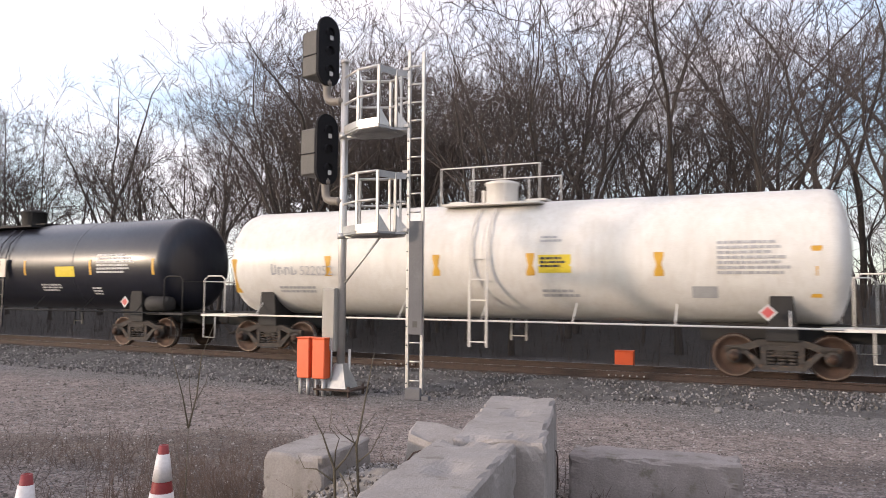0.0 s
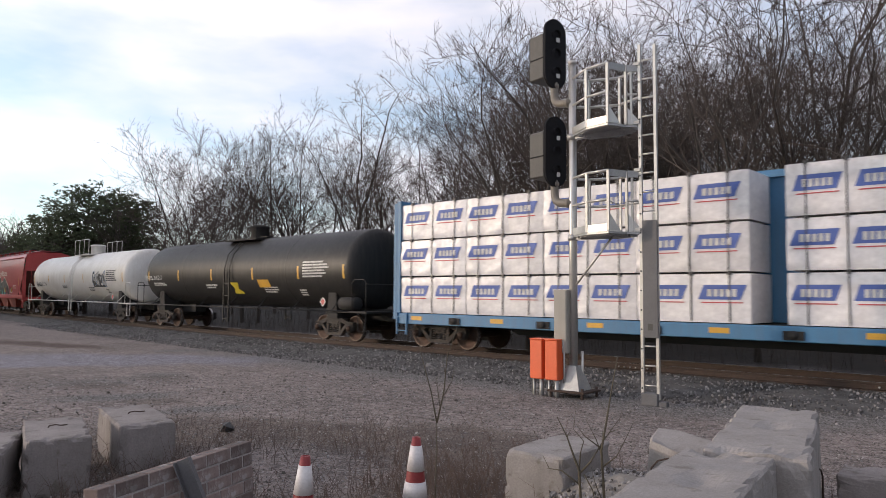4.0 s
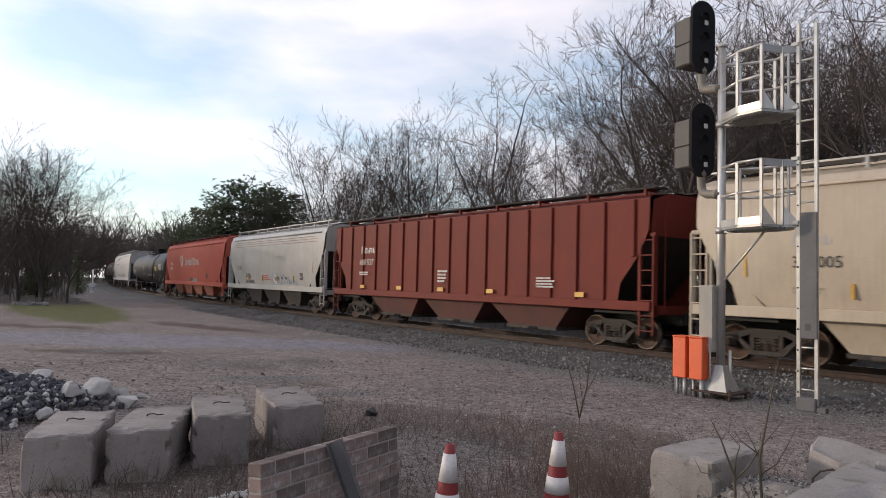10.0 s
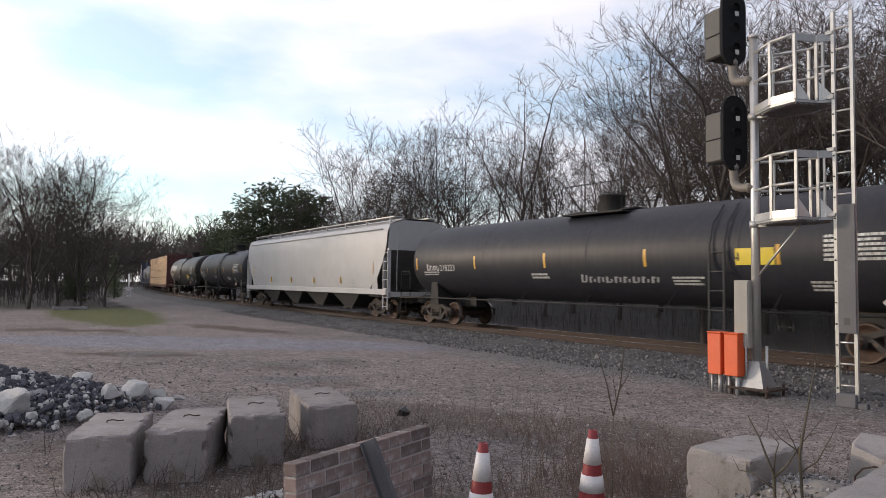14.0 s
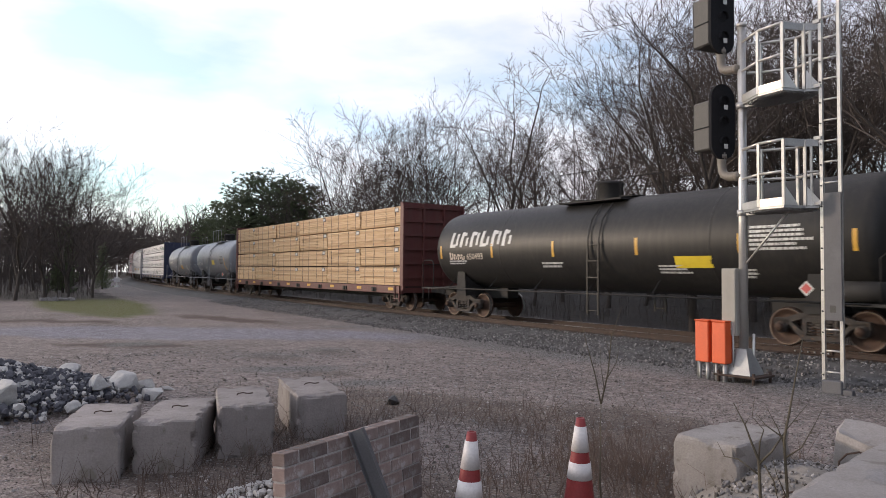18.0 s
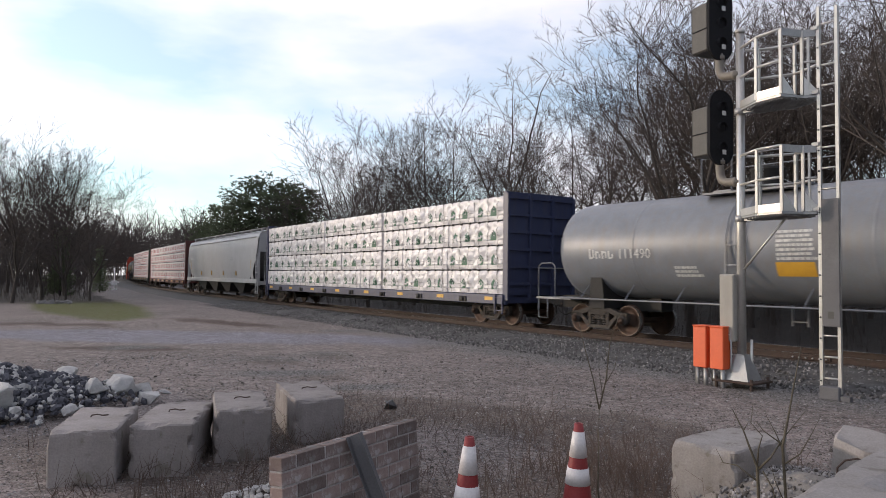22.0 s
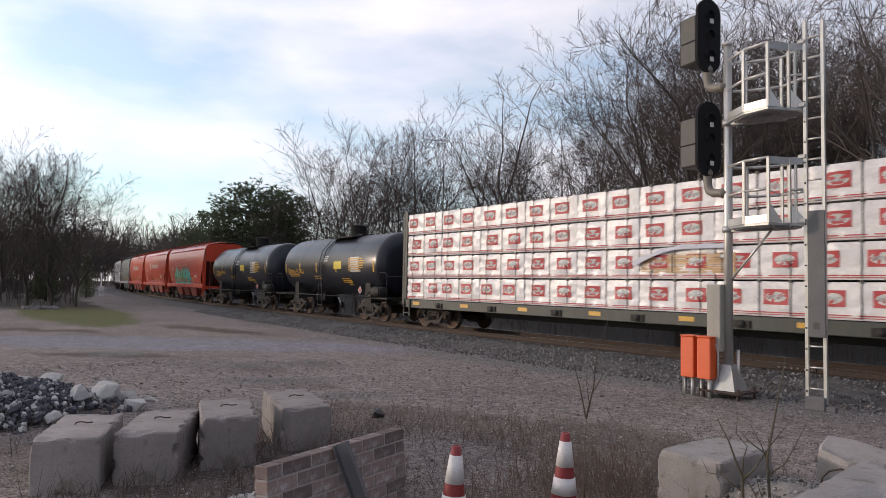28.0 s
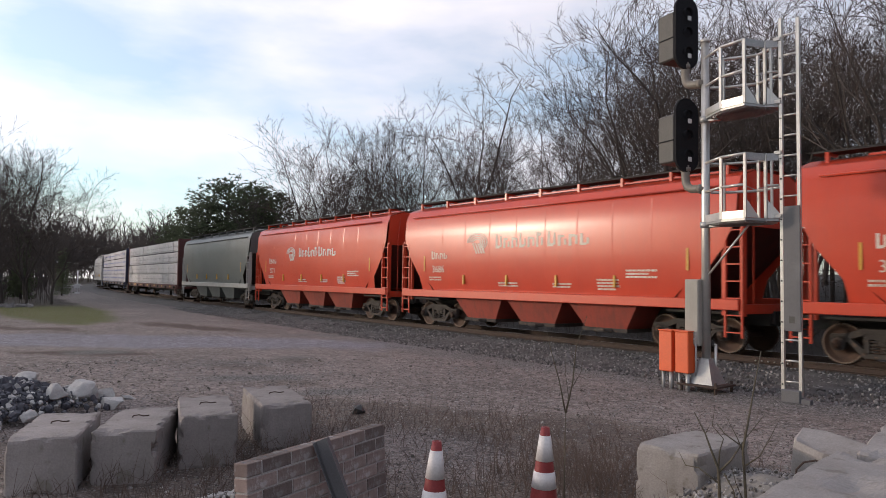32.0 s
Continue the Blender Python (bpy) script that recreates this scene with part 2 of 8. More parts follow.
def part(name, me, parent, m=None, label=""):
    """One mesh as a child of a thing or of a part; m is its pose in the parent's space."""
    ob = new(name, me)
    ob.parent = parent
    if m is not None:
        ob.matrix_local = m
    if label:
        tagged(ob, label)
    return ob


def thing(name, label, category, group="", m=None, me=None, kind=""):
    ob = new(name, me)
    tagged(ob, label, category, group, kind)
    if m is not None:
        ob.matrix_world = m
    return ob


# ---- material set ----
M_GRAVEL = mat("lot_gravel", (0.27, 0.245, 0.215), (0.17, 0.15, 0.13), 0.95, 0.35, 0.6, fine=45, spots=0.3, grime=(0.10, 0.085, 0.065))
M_BALLAST = mat("ballast_rock", (0.115, 0.11, 0.108), (0.055, 0.052, 0.05), 0.92, 3.0, 1.0, fine=26, spots=0.2, grime=(0.04, 0.036, 0.032))
M_FARBANK = mat("dark_far_bank", (0.034, 0.029, 0.026), (0.016, 0.014, 0.013), 0.95, 2.5, 0.8, fine=14, spots=0.3, grime=(0.06, 0.048, 0.038))
M_STONE = mat("crushed_stone", (0.30, 0.285, 0.28), (0.12, 0.113, 0.112), 0.9, 9.0, 0.5, fine=50)
M_LIME = mat("lime_chips", (0.42, 0.39, 0.37), (0.28, 0.26, 0.245), 0.9, 9.0, 0.4, fine=50)
M_DARKCHIP = mat("dark_chips", (0.11, 0.095, 0.08), (0.06, 0.052, 0.045), 0.9, 9.0, 0.5, fine=50)
M_RAIL = mat("rail_rust", (0.06, 0.034, 0.024), (0.038, 0.025, 0.019), 0.8, 8, 0.3, metal=0.1)
M_RAILTOP = mat("rail_polished", (0.45, 0.42, 0.40), (0.3, 0.27, 0.25), 0.3, 8, 0.05, metal=0.9)
M_TIE = mat("tie_wood", (0.085, 0.065, 0.05), (0.05, 0.04, 0.032), 0.9, 5, 0.6, stretch=(6, 1, 1))
M_CONCRETE = mat("block_concrete", (0.30, 0.265, 0.252), (0.19, 0.166, 0.157), 0.93, 2.2, 0.35, fine=55, streak=0.35, grime=(0.14, 0.122, 0.10), spots=0.32, rnd=0.12)
M_CONCPALE = mat("pale_concrete", (0.33, 0.302, 0.284), (0.22, 0.2, 0.187), 0.93, 2.2, 0.35, fine=55, streak=0.3, grime=(0.15, 0.13, 0.11), spots=0.28, rnd=0.08)
M_BARK = mat("bark", (0.075, 0.06, 0.05), (0.042, 0.034, 0.029), 0.95, 3, 0.8, stretch=(3, 3, 0.6), fine=24, rnd=0.2)
M_TWIG = mat("twigs", (0.080, 0.062, 0.052), (0.05, 0.038, 0.033), 0.9, 2, 0.0, rnd=0.25)
M_LEAF = mat("pine_needles", (0.10, 0.125, 0.055), (0.055, 0.075, 0.034), 0.8, 3, 0.0, rnd=0.2)

# ---- ground: one sheet to the horizon ----
TRK_PTS = np.stack([TX, TY], 1)


def track_dist(x, y):
    """Signed distance from the centre line, positive on the far side, and arc length."""
    d = np.hypot(TRK_PTS[:, 0] - x, TRK_PTS[:, 1] - y)
    i = int(np.argmin(d))
    sgn = (x - TX[i]) * math.sin(TH[i]) + (y - TY[i]) * math.cos(TH[i])
    return sgn, S_GRID[i]


def ground_height(x, y):
    d, s = track_dist(x, y)
    base = GROUND_Z + GRADE * max(s, -60) * (1 if s > 0 else 0.4)
    h = base + 0.03 * noise.noise((x * 0.22, y * 0.22, 0)) + 0.05 * noise.noise((x * 0.07, y * 0.07, 4))
    if d > 3.5:
        w = min((d - 3.5) / 22, 1.0)
        h += 2.0 * w * w * (3 - 2 * w) + 0.35 * w * noise.noise((x * 0.12, y * 0.12, 9))
        h += max(d - 26, 0) * 0.02
    return h


def soft(v, lo, hi):
    w = min(max((v - lo) / (hi - lo), 0.0), 1.0)
    return w * w * (3 - 2 * w)


def ground_masks(x, y):
    """How much the ground here is bare soil, grass, woodland litter or fresh pale stone."""
    d, s = track_dist(x, y)
    nz = noise.noise((x * 0.5, y * 0.5, 2)) * 0.9 + noise.noise((x * 1.7, y * 1.7, 5)) * 0.5
    # dark weedy hollow before the concrete blocks
    e = math.hypot((x + 4.3) / 4.4, (y - 7.2) / 3.6) + nz * 0.16
    soil = 1 - soft(e, 0.88, 1.0)
    soil *= 1 - 0.75 * (1 - soft(math.hypot((x + 4.6) / 1.5, (y - 7.3) / 1.7) + nz * 0.35, 0.6, 1.1))
    for px, py, r in ((-12.1, 12.3, 1.1), (-12.1, 14.1, 0.8), (-7.5, 9.6, 0.8), (-9.5, 11.0, 0.7), (-2.0, 2.0, 3.0), (-8.0, 5.0, 1.6), (-24.0, 27.0, 4.0), (4.5, 8.5, 1.0)):
        soil = max(soil, 0.75 * (1 - soft(math.hypot(x - px, (y - py) * 1.6) / r + nz * 0.25, 0.6, 1.1)))
    # grass island
    u, w = (x + 41) * -0.894 + (y - 25.7) * 0.447, (x + 41) * 0.447 + (y - 25.7) * 0.894
    grass = 1 - soft(math.hypot(u / 16, w / 3.0) + nz * 0.12, 0.8, 1.05)
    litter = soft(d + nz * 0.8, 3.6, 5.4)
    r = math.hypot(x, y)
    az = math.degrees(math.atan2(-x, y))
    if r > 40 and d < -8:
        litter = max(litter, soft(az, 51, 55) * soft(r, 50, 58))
    v, q = (x + 19.3) * 0.89 + (y - 15.5) * 0.456, (x + 19.3) * -0.456 + (y - 15.5) * 0.89
    pale = 1 - soft(math.hypot(v / 9.5, q / 2.5) + nz * 0.25, 0.75, 1.05)
    spill = soft(d + nz * 0.7, -5.6, -4.3) * (1 - soft(s, 6, 22)) + soft(d + nz * 0.9, -11.0, -5.0) * soft(s, 34, 60) * 0.9
    # damp hollows in the lot
    for px, py, rx, ry in ((-12.5, 12.6, 1.1, 0.35), (-12.4, 14.3, 0.9, 0.3), (-17.4, 12.2, 1.0, 0.4), (-10.7, 11.2, 1.3, 0.4), (-16.6, 21.0, 1.6, 0.5), (-8.2, 10.4, 1.0, 0.25)):
        a, b = (x - px) * 0.7 + (y - py) * 0.71, (x - px) * -0.71 + (y - py) * 0.7
        spill = max(spill, 1 - soft(math.hypot(a / rx, b / ry / 1.4) + nz * 0.3, 0.6, 1.15))
    dirt = 0.0
    for px, py, rx, ry, tn in ((-23.4, 20.6, 4.2, 0.9, -0.15), (-17.5, 11.9, 2.2, 0.6, 0.45), (-27.5, 15.5, 3.0, 0.8, 0.5), (-6.4, 8.9, 0.9, 0.3, 0.6)):
        a, b = (x - px) * math.cos(tn) + (y - py) * math.sin(tn), (y - py) * math.cos(tn) - (x - px) * math.sin(tn)
        dirt = max(dirt, 1 - soft(math.hypot(a / rx, b / ry) + nz * 0.3, 0.7, 1.1))
    return soil, grass, litter, pale, spill, dirt


def ground_material():
    m = bpy.data.materials.new("lot_ground")
    m.use_nodes = True
    t = m.node_tree
    b = t.nodes["Principled BSDF"]
    b.inputs["Roughness"].default_value = 0.95
    tc = t.nodes.new("ShaderNodeTexCoord")

    def nz(sc, det=6, ro=0.65):
        n = t.nodes.new("ShaderNodeTexNoise")
        n.inputs["Scale"].default_value, n.inputs["Detail"].default_value, n.inputs["Roughness"].default_value = sc, det, ro
        t.links.new(tc.outputs["Object"], n.inputs["Vector"])
        return n.outputs["Fac"]

    def rng_(f, lo, hi, a=0.0, c=1.0):
        r = t.nodes.new("ShaderNodeMapRange")
        for i, v in enumerate((lo, hi, a, c)):
            r.inputs[i + 1].default_value = v
        t.links.new(f, r.inputs[0])
        return r.outputs[0]

    def mx(f, a, c):
        x = t.nodes.new("ShaderNodeMix")
        x.data_type = "RGBA"
        if isinstance(f, float):
            x.inputs[0].default_value = f
        else:
            t.links.new(f, x.inputs[0])
        for i, v in ((6, a), (7, c)):
            if isinstance(v, tuple):
                x.inputs[i].default_value = (*v, 1)
            else:
                t.links.new(v, x.inputs[i])
        return x.outputs[2]

    def attr(name):
        n = t.nodes.new("ShaderNodeAttribute")
        n.attribute_name = name
        return n.outputs["Fac"]

    def cells(sc):
        v = t.nodes.new("ShaderNodeTexVoronoi")
        v.inputs["Scale"].default_value = sc
        t.links.new(tc.outputs["Object"], v.inputs["Vector"])
        sep = t.nodes.new("ShaderNodeSeparateColor")
        t.links.new(v.outputs["Color"], sep.inputs[0])
        return v, sep.outputs[0]

    vor, pebble = cells(48)
    vor2, cobble = cells(17)
    big, mid, fin = nz(0.28, 6, 0.7), nz(1.9, 9, 0.78), nz(26, 3)
    lot = mx(rng_(big, 0.42, 0.58), (0.235, 0.19, 0.176), (0.15, 0.12, 0.111))
    lot = mx(rng_(mid, 0.5, 0.74, 0, 0.6), lot, (0.085, 0.07, 0.063))
    lot = mx(rng_(pebble, 0.66, 1.0, 0, 0.7), lot, (0.36, 0.32, 0.30))
    lot = mx(rng_(pebble, 0.0, 0.4, 0.9, 0.0), lot, (0.04, 0.034, 0.028))
    lot = mx(rng_(cobble, 0.9, 0.98, 0, 0.5), lot, (0.36, 0.33, 0.30))
    lot = mx(rng_(cobble, 0.0, 0.12, 0.5, 0.0), lot, (0.06, 0.05, 0.042))
    coarse = nz(7.0, 7, 0.82)
    lot = mx(rng_(coarse, 0.5, 0.64, 0, 0.75), lot, (0.06, 0.049, 0.045))
    lot = mx(rng_(coarse, 0.36, 0.48, 0.65, 0), lot, (0.38, 0.315, 0.29))
    pale = mx(rng_(pebble, 0.2, 1.0), (0.10, 0.096, 0.115), (0.33, 0.315, 0.36))
    pale = mx(rng_(cobble, 0.7, 1.0, 0, 0.6), pale, (0.40, 0.40, 0.42))
    pale = mx(rng_(mid, 0.45, 0.7, 0, 0.6), pale, (0.10, 0.09, 0.085))
    col = mx(rng_(attr("pale"), 0, 1, 0, 0.9), lot, pale)
    dirt = mx(rng_(coarse, 0.35, 0.65), (0.10, 0.064, 0.05), (0.06, 0.042, 0.035))
    col = mx(attr("dirt"), col, dirt)
    spill = mx(rng_(pebble, 0.2, 1.0), (0.045, 0.043, 0.042), (0.25, 0.24, 0.235))
    col = mx(rng_(attr("spill"), 0, 1, 0, 0.85), col, spill)
    soil = mx(rng_(mid, 0.35, 0.65), (0.165, 0.127, 0.108), (0.066, 0.051, 0.044))
    soil = mx(rng_(pebble, 0.8, 1.0, 0, 0.7), soil, (0.24, 0.22, 0.20))
    soil = mx(rng_(pebble, 0.0, 0.3, 0.8, 0.0), soil, (0.022, 0.018, 0.015))
    col = mx(attr("soil"), col, soil)
    gr = mx(rng_(nz(1.1, 5), 0.35, 0.65), (0.085, 0.098, 0.018), (0.10, 0.092, 0.028))
    gr = mx(rng_(fin, 0.4, 0.8, 0, 0.6), gr, (0.022, 0.032, 0.011))
    col = mx(attr("grass"), col, gr)
    # woodland litter, its near-black tones also holding the hillside's shade
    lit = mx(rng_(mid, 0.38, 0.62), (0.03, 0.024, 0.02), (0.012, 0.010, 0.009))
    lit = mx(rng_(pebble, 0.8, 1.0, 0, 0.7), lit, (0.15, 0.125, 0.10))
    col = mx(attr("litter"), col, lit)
    t.links.new(col, b.inputs["Base Color"])
    bp = t.nodes.new("ShaderNodeBump")
    bp.inputs["Strength"].default_value, bp.inputs["Distance"].default_value = 0.8, 0.03
    t.links.new(vor.outputs["Distance"], bp.inputs["Height"])
    bp.invert = True
    t.links.new(bp.outputs[0], b.inputs["Normal"])
    return m


def build_ground():
    ang = [radians(-180 + 6 * i) for i in range(22)] + [radians(-48 + 0.64 * i) for i in range(200)] + [radians(80 + 6 * i) for i in range(17)]
    rad, r = [0.0], 1.0
    while r < 2600:
        rad.append(r)
        r *= 1.03 if r < 30 else 1.045 if r < 120 else 1.3
    vs, fs = [(0, 0, ground_height(0, 0))], []
    for r in rad[1:]:
        k = min(1.0, 400 / r)
        for a in ang:
            x, y = -r * math.sin(a), r * math.cos(a)
            vs.append((x, y, ground_height(x * k, y * k)))
    n = len(ang)
    fs = [(0, 1 + k, 1 + (k + 1) % n) for k in range(n)]
    for i in range(len(rad) - 2):
        for k in range(n):
            fs.append((1 + i * n + k, 1 + (i + 1) * n + k, 1 + (i + 1) * n + (k + 1) % n, 1 + i * n + (k + 1) % n))
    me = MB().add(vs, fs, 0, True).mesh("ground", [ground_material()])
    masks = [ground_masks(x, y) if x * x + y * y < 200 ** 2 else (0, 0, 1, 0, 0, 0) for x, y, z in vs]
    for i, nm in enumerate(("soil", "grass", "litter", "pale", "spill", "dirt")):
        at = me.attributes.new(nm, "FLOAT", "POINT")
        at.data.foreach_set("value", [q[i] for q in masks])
    thing("ground", "grey-brown gravel lot with dark soil and a grass island", "ground", me=me, kind="structure")


build_ground()


def build_track():
    mb = MB()
    prof = [(-4.1, GROUND_Z - 0.15), (-3.1, -0.36), (-2.0, -0.22), (-1.35, -0.17), (1.35, -0.17), (2.0, -0.25), (3.4, -0.75), (4.6, -0.9)]
    secs = []
    s = -60.0
    dense = []
    for a, b in zip(prof[:-1], prof[1:]):
        k = max(1, int((b[0] - a[0]) / 0.14)) if a[0] < 1 else 2
        dense += [(a[0] + (b[0] - a[0]) * i / k, a[1] + (b[1] - a[1]) * i / k) for i in range(k)]
    dense.append(prof[-1])
    while s < 175:
        row = []
        for d, z in dense:
            p = on_track(s, d, z)
            w = 0.045 if d < 1.6 else 0.02
            p.z += w * noise.noise((p.x * 5, p.y * 5, 0)) + 0.5 * w * noise.noise((p.x * 13, p.y * 13, 3)) + 0.06 * noise.noise((p.x * 0.7, p.y * 0.7, 7)) * (1 if abs(d) > 1.4 else 0)
            row.append(p)
        secs.append(row)
        s += 0.16 if s < 40 else 0.6
    mb.loft(secs, smooth=True)
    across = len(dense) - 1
    # faces past 1.9 m on the far side take the near-black material
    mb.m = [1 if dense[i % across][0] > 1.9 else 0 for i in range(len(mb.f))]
    thing("ballast", "dark grey crushed stone ballast bed under the rails", "ballast", me=mb.mesh("ballast", [M_BALLAST, M_FARBANK]), kind="structure")
    track = thing("railway_track", "single curved railway track with rusty rails", "railway track", kind="structure")
    hd = 0.7575
    rp = [(-0.07, -0.17), (-0.07, -0.155), (-0.012, -0.14), (-0.01, -0.045), (-0.036, -0.035), (-0.036, -0.004), (-0.028, 0), (0.028, 0), (0.036, -0.004), (0.036, -0.035), (0.01, -0.045), (0.012, -0.14), (0.07, -0.155), (0.07, -0.17)]
    for sd in (-1, 1):
        mb = MB()
        secs = []
        for s in np.concatenate([np.arange(-420, -60, 6), np.arange(-60, 175, 1.5), np.arange(175, 520, 6)]):
            secs.append([on_track(s, sd * hd + a, z) for a, z in rp])
        mb.loft(secs, 0)
        k = len(rp) - 1
        mb.m = [1 if i % k == 6 else 0 for i in range(len(mb.f))]
        part("rail", mb.mesh("rail", [M_RAIL, M_RAILTOP]), track)
    tie = MB().cbox(-0.115, 0.115, -1.3, 1.3, -0.34, -0.172, 0.012).mesh("tie", M_TIE)
    plate = MB().box(-0.1, 0.1, -0.19, 0.19, -0.172, -0.16).mesh("tie_plate", M_RAIL)
    rng = random.Random(4)
    for i in range(230):
        s = -40 + i * 0.53
        a = float(np.interp(s, S_GRID, TH))
        p = on_track(s)
        m = pose(p.x, p.y, p.z + rng.uniform(-0.01, 0.006), 0, 0, -math.degrees(a) + rng.uniform(-0.8, 0.8))
        t_ = part("tie", tie, track, m)
        if i < 130:
            part("tie_plate", plate, t_, pose(0, -hd, 0))


build_track()


# ---- loose stones: ballast shoulder and the lot ----
def stone_shape(mb, p, r, rng, mi=0):
    """A rough broken stone with ten corners."""
    q = Euler((rng.uniform(0, 6), rng.uniform(0, 6), rng.uniform(0, 6))).to_matrix()
    base = ((0, 0, 1), (0.9, 0, 0.35), (0.28, 0.85, 0.35), (-0.72, 0.53, 0.35), (-0.72, -0.53, 0.35), (0.28, -0.85, 0.35), (0.5, 0.5, -0.6), (-0.7, 0.1, -0.6), (0.3, -0.7, -0.6))
    vs = [Vector(p) + q @ Vector((x * rng.uniform(0.7, 1.25), y * rng.uniform(0.6, 1.1), z * rng.uniform(0.55, 0.95))) * r for x, y, z in base]
    fs = [(0, 1, 2), (0, 2, 3), (0, 3, 4), (0, 4, 5), (0, 5, 1), (1, 6, 2), (2, 6, 7), (2, 7, 3), (3, 7, 4), (4, 7, 8), (4, 8, 5), (5, 8, 1), (1, 8, 6), (6, 8, 7)]
    mb.add(vs, fs, mi)


def build_stones():
    rng = random.Random(11)
    mb = MB()
    for i in range(20000):
        s = -26 + 66 * rng.random() ** 1.25
        d = rng.uniform(-3.9, -1.05)
        z = float(np.interp(d, [-4.1, -3.1, -2.0, -1.35], [GROUND_Z, -0.35, -0.21, -0.16]))
        p = on_track(s, d, z)
        stone_shape(mb, p, rng.uniform(0.017, 0.043) * (1 if rng.random() < 0.96 else 1.5), rng, 0 if rng.random() < 0.4 else (1 if rng.random() < 0.96 else 2))
    thing("ballast_stones", "loose grey broken ballast stones on the shoulder", "stones", me=mb.mesh("ballast_stones", [M_STONE, M_BALLAST, M_LIME], fix=False), kind="stuff")
    mb = MB()
    for i in range(24000):
        a, r = radians(rng.uniform(-35, 64)), 4.0 + 15 * rng.random() ** 1.1
        x, y = -r * math.sin(a), r * math.cos(a)
        if track_dist(x, y)[0] > -4:
            continue
        stone_shape(mb, (x, y, ground_height(x, y)), rng.uniform(0.006, 0.02) * (1 if rng.random() < 0.97 else 1.9) * (1.0 + 0.05 * max(r - 8, 0)), rng, rng.choice((0, 0, 1, 1, 1, 0, 2)))
    thing("lot_gravel", "scattered pale gravel on the lot", "gravel", me=mb.mesh("lot_gravel", [M_STONE, M_DARKCHIP, M_LIME], fix=False), kind="stuff")


build_stones()


# ---- bare trees ----
def grow(seed, height, bole=0.35, leaders=3, spread=0.5, limbs=8, twigs=6, fine_r=0.009, girth=0.0105, arch=0.045, lean=0.0, far=False):
    """A leafless tree that forks into leaders: trunk and limbs in one mesh, branches and twigs in another, and its full height."""
    rng = random.Random(seed)
    wood, fine = MB(), MB()

    def rv(w=1.0):
        return Vector((rng.gauss(0, 1), rng.gauss(0, 1), rng.gauss(0, w)))

    def spray(p, d, length, r):
        """A crooked twig with a few side shoots."""
        for k in range(3):
            e = p + (d + rv() * (0.2 if k == 0 else 0.5) + Vector((0, 0, 0.25))).normalized() * length * (1.0 if k == 0 else rng.uniform(0.4, 0.75))
            q = p if k == 0 else p.lerp(first, rng.uniform(0.25, 0.7))
            if k:
                e = e + (q - p)
            else:
                first = e
            sd = (e - q).orthogonal().normalized()
            sd.rotate(Matrix.Rotation(rng.uniform(0, 6.283), 3, (e - q).normalized()))
            sd *= r * (1.25 if k == 0 else 0.9)
            fine.add([q - sd, q + sd, e], [(0, 1, 2)])

    def branch(p, d, length, r, level):
        n = (6, 5, 3)[level] if not far else (4, 3, 2)[level]
        pts, rs, dirs = [p.copy()], [r], []
        wob = (0.19, 0.27, 0.3)[level]
        for i in range(n):
            d = (d + rv(0.7) * wob + Vector((0, 0, (arch, arch, 0.10)[level]))).normalized()
            p = p + d * (length / n)
            pts.append(p.copy())
            dirs.append(d.copy())
            rs.append(max(r * (1 - (i + 1) / (n + 0.4)) ** 0.8, fine_r * (1.5, 1.2, 1.0)[level]))
        (wood if level < 1 else fine).tube(pts, rs, (6, 4, 3)[level] if not far else 3, caps=False)
        count = (limbs, max(limbs - 1, 3), twigs)[level]
        turn = rng.uniform(0, 6.283)
        for j in range(count):
            u = (0.12, 0.2, 0.15)[level] + (0.86, 0.78, 0.85)[level] * (j + rng.uniform(0.1, 0.9)) / count
            f = u * n
            i = min(int(f), n - 1)
            q, dd, rr = pts[i].lerp(pts[i + 1], f - i), dirs[i], rs[i] + (rs[i + 1] - rs[i]) * (f - i)
            side = dd.orthogonal().normalized()
            turn += 2.4 + rng.uniform(-0.6, 0.6)
            side.rotate(Matrix.Rotation(turn, 3, dd))
            tilt = rng.uniform(0.5, 0.95)
            nd = (dd * math.cos(tilt) + side * math.sin(tilt)).normalized()
            if level == 2 or (far and level == 1):
                spray(q, nd, length * rng.uniform(0.28, 0.6) * (1.0 if level == 2 else 0.7), min(rr, fine_r))
            else:
                ln = length * (0.62 - 0.34 * u) * rng.uniform(0.7, 1.2) * (1.0, 1.05)[level]
                branch(q, nd, ln, max(rr * rng.uniform(0.5, 0.68), fine_r * 1.2), level + 1)

    # trunk, then the leaders
    d, p, r0 = Vector((lean, 0, 1)).normalized(), Vector((0, 0, -0.3)), height * girth
    n = 7
    pts, rs = [p.copy()], [r0 * 1.25]
    for i in range(n):
        d = (d + rv(0.3) * 0.05).normalized()
        p = p + d * height * bole / n
        pts.append(p.copy())
        rs.append(r0 * (1 - 0.28 * (i + 1) / n))
    wood.tube(pts, rs, 8 if not far else 4, caps=False)
    a0 = rng.uniform(0, 6.283)
    for j in range(leaders):
        a = a0 + 6.283 * j / leaders + rng.uniform(-0.4, 0.4)
        tl = spread * rng.uniform(0.55, 1.2) * (0.35 if j == 0 and leaders > 2 else 1.0)
        nd = (d * math.cos(tl) + Vector((math.cos(a), math.sin(a), 0)) * math.sin(tl)).normalized()
        i = n if j < 2 else rng.choice((n - 1, n - 2, n - 3))
        branch(pts[i], nd, height * (1 - bole) * rng.uniform(0.88, 1.1), rs[i] * rng.uniform(0.6, 0.85), 0)
    top = float(np.percentile([q[2] for q in fine.v], 98))
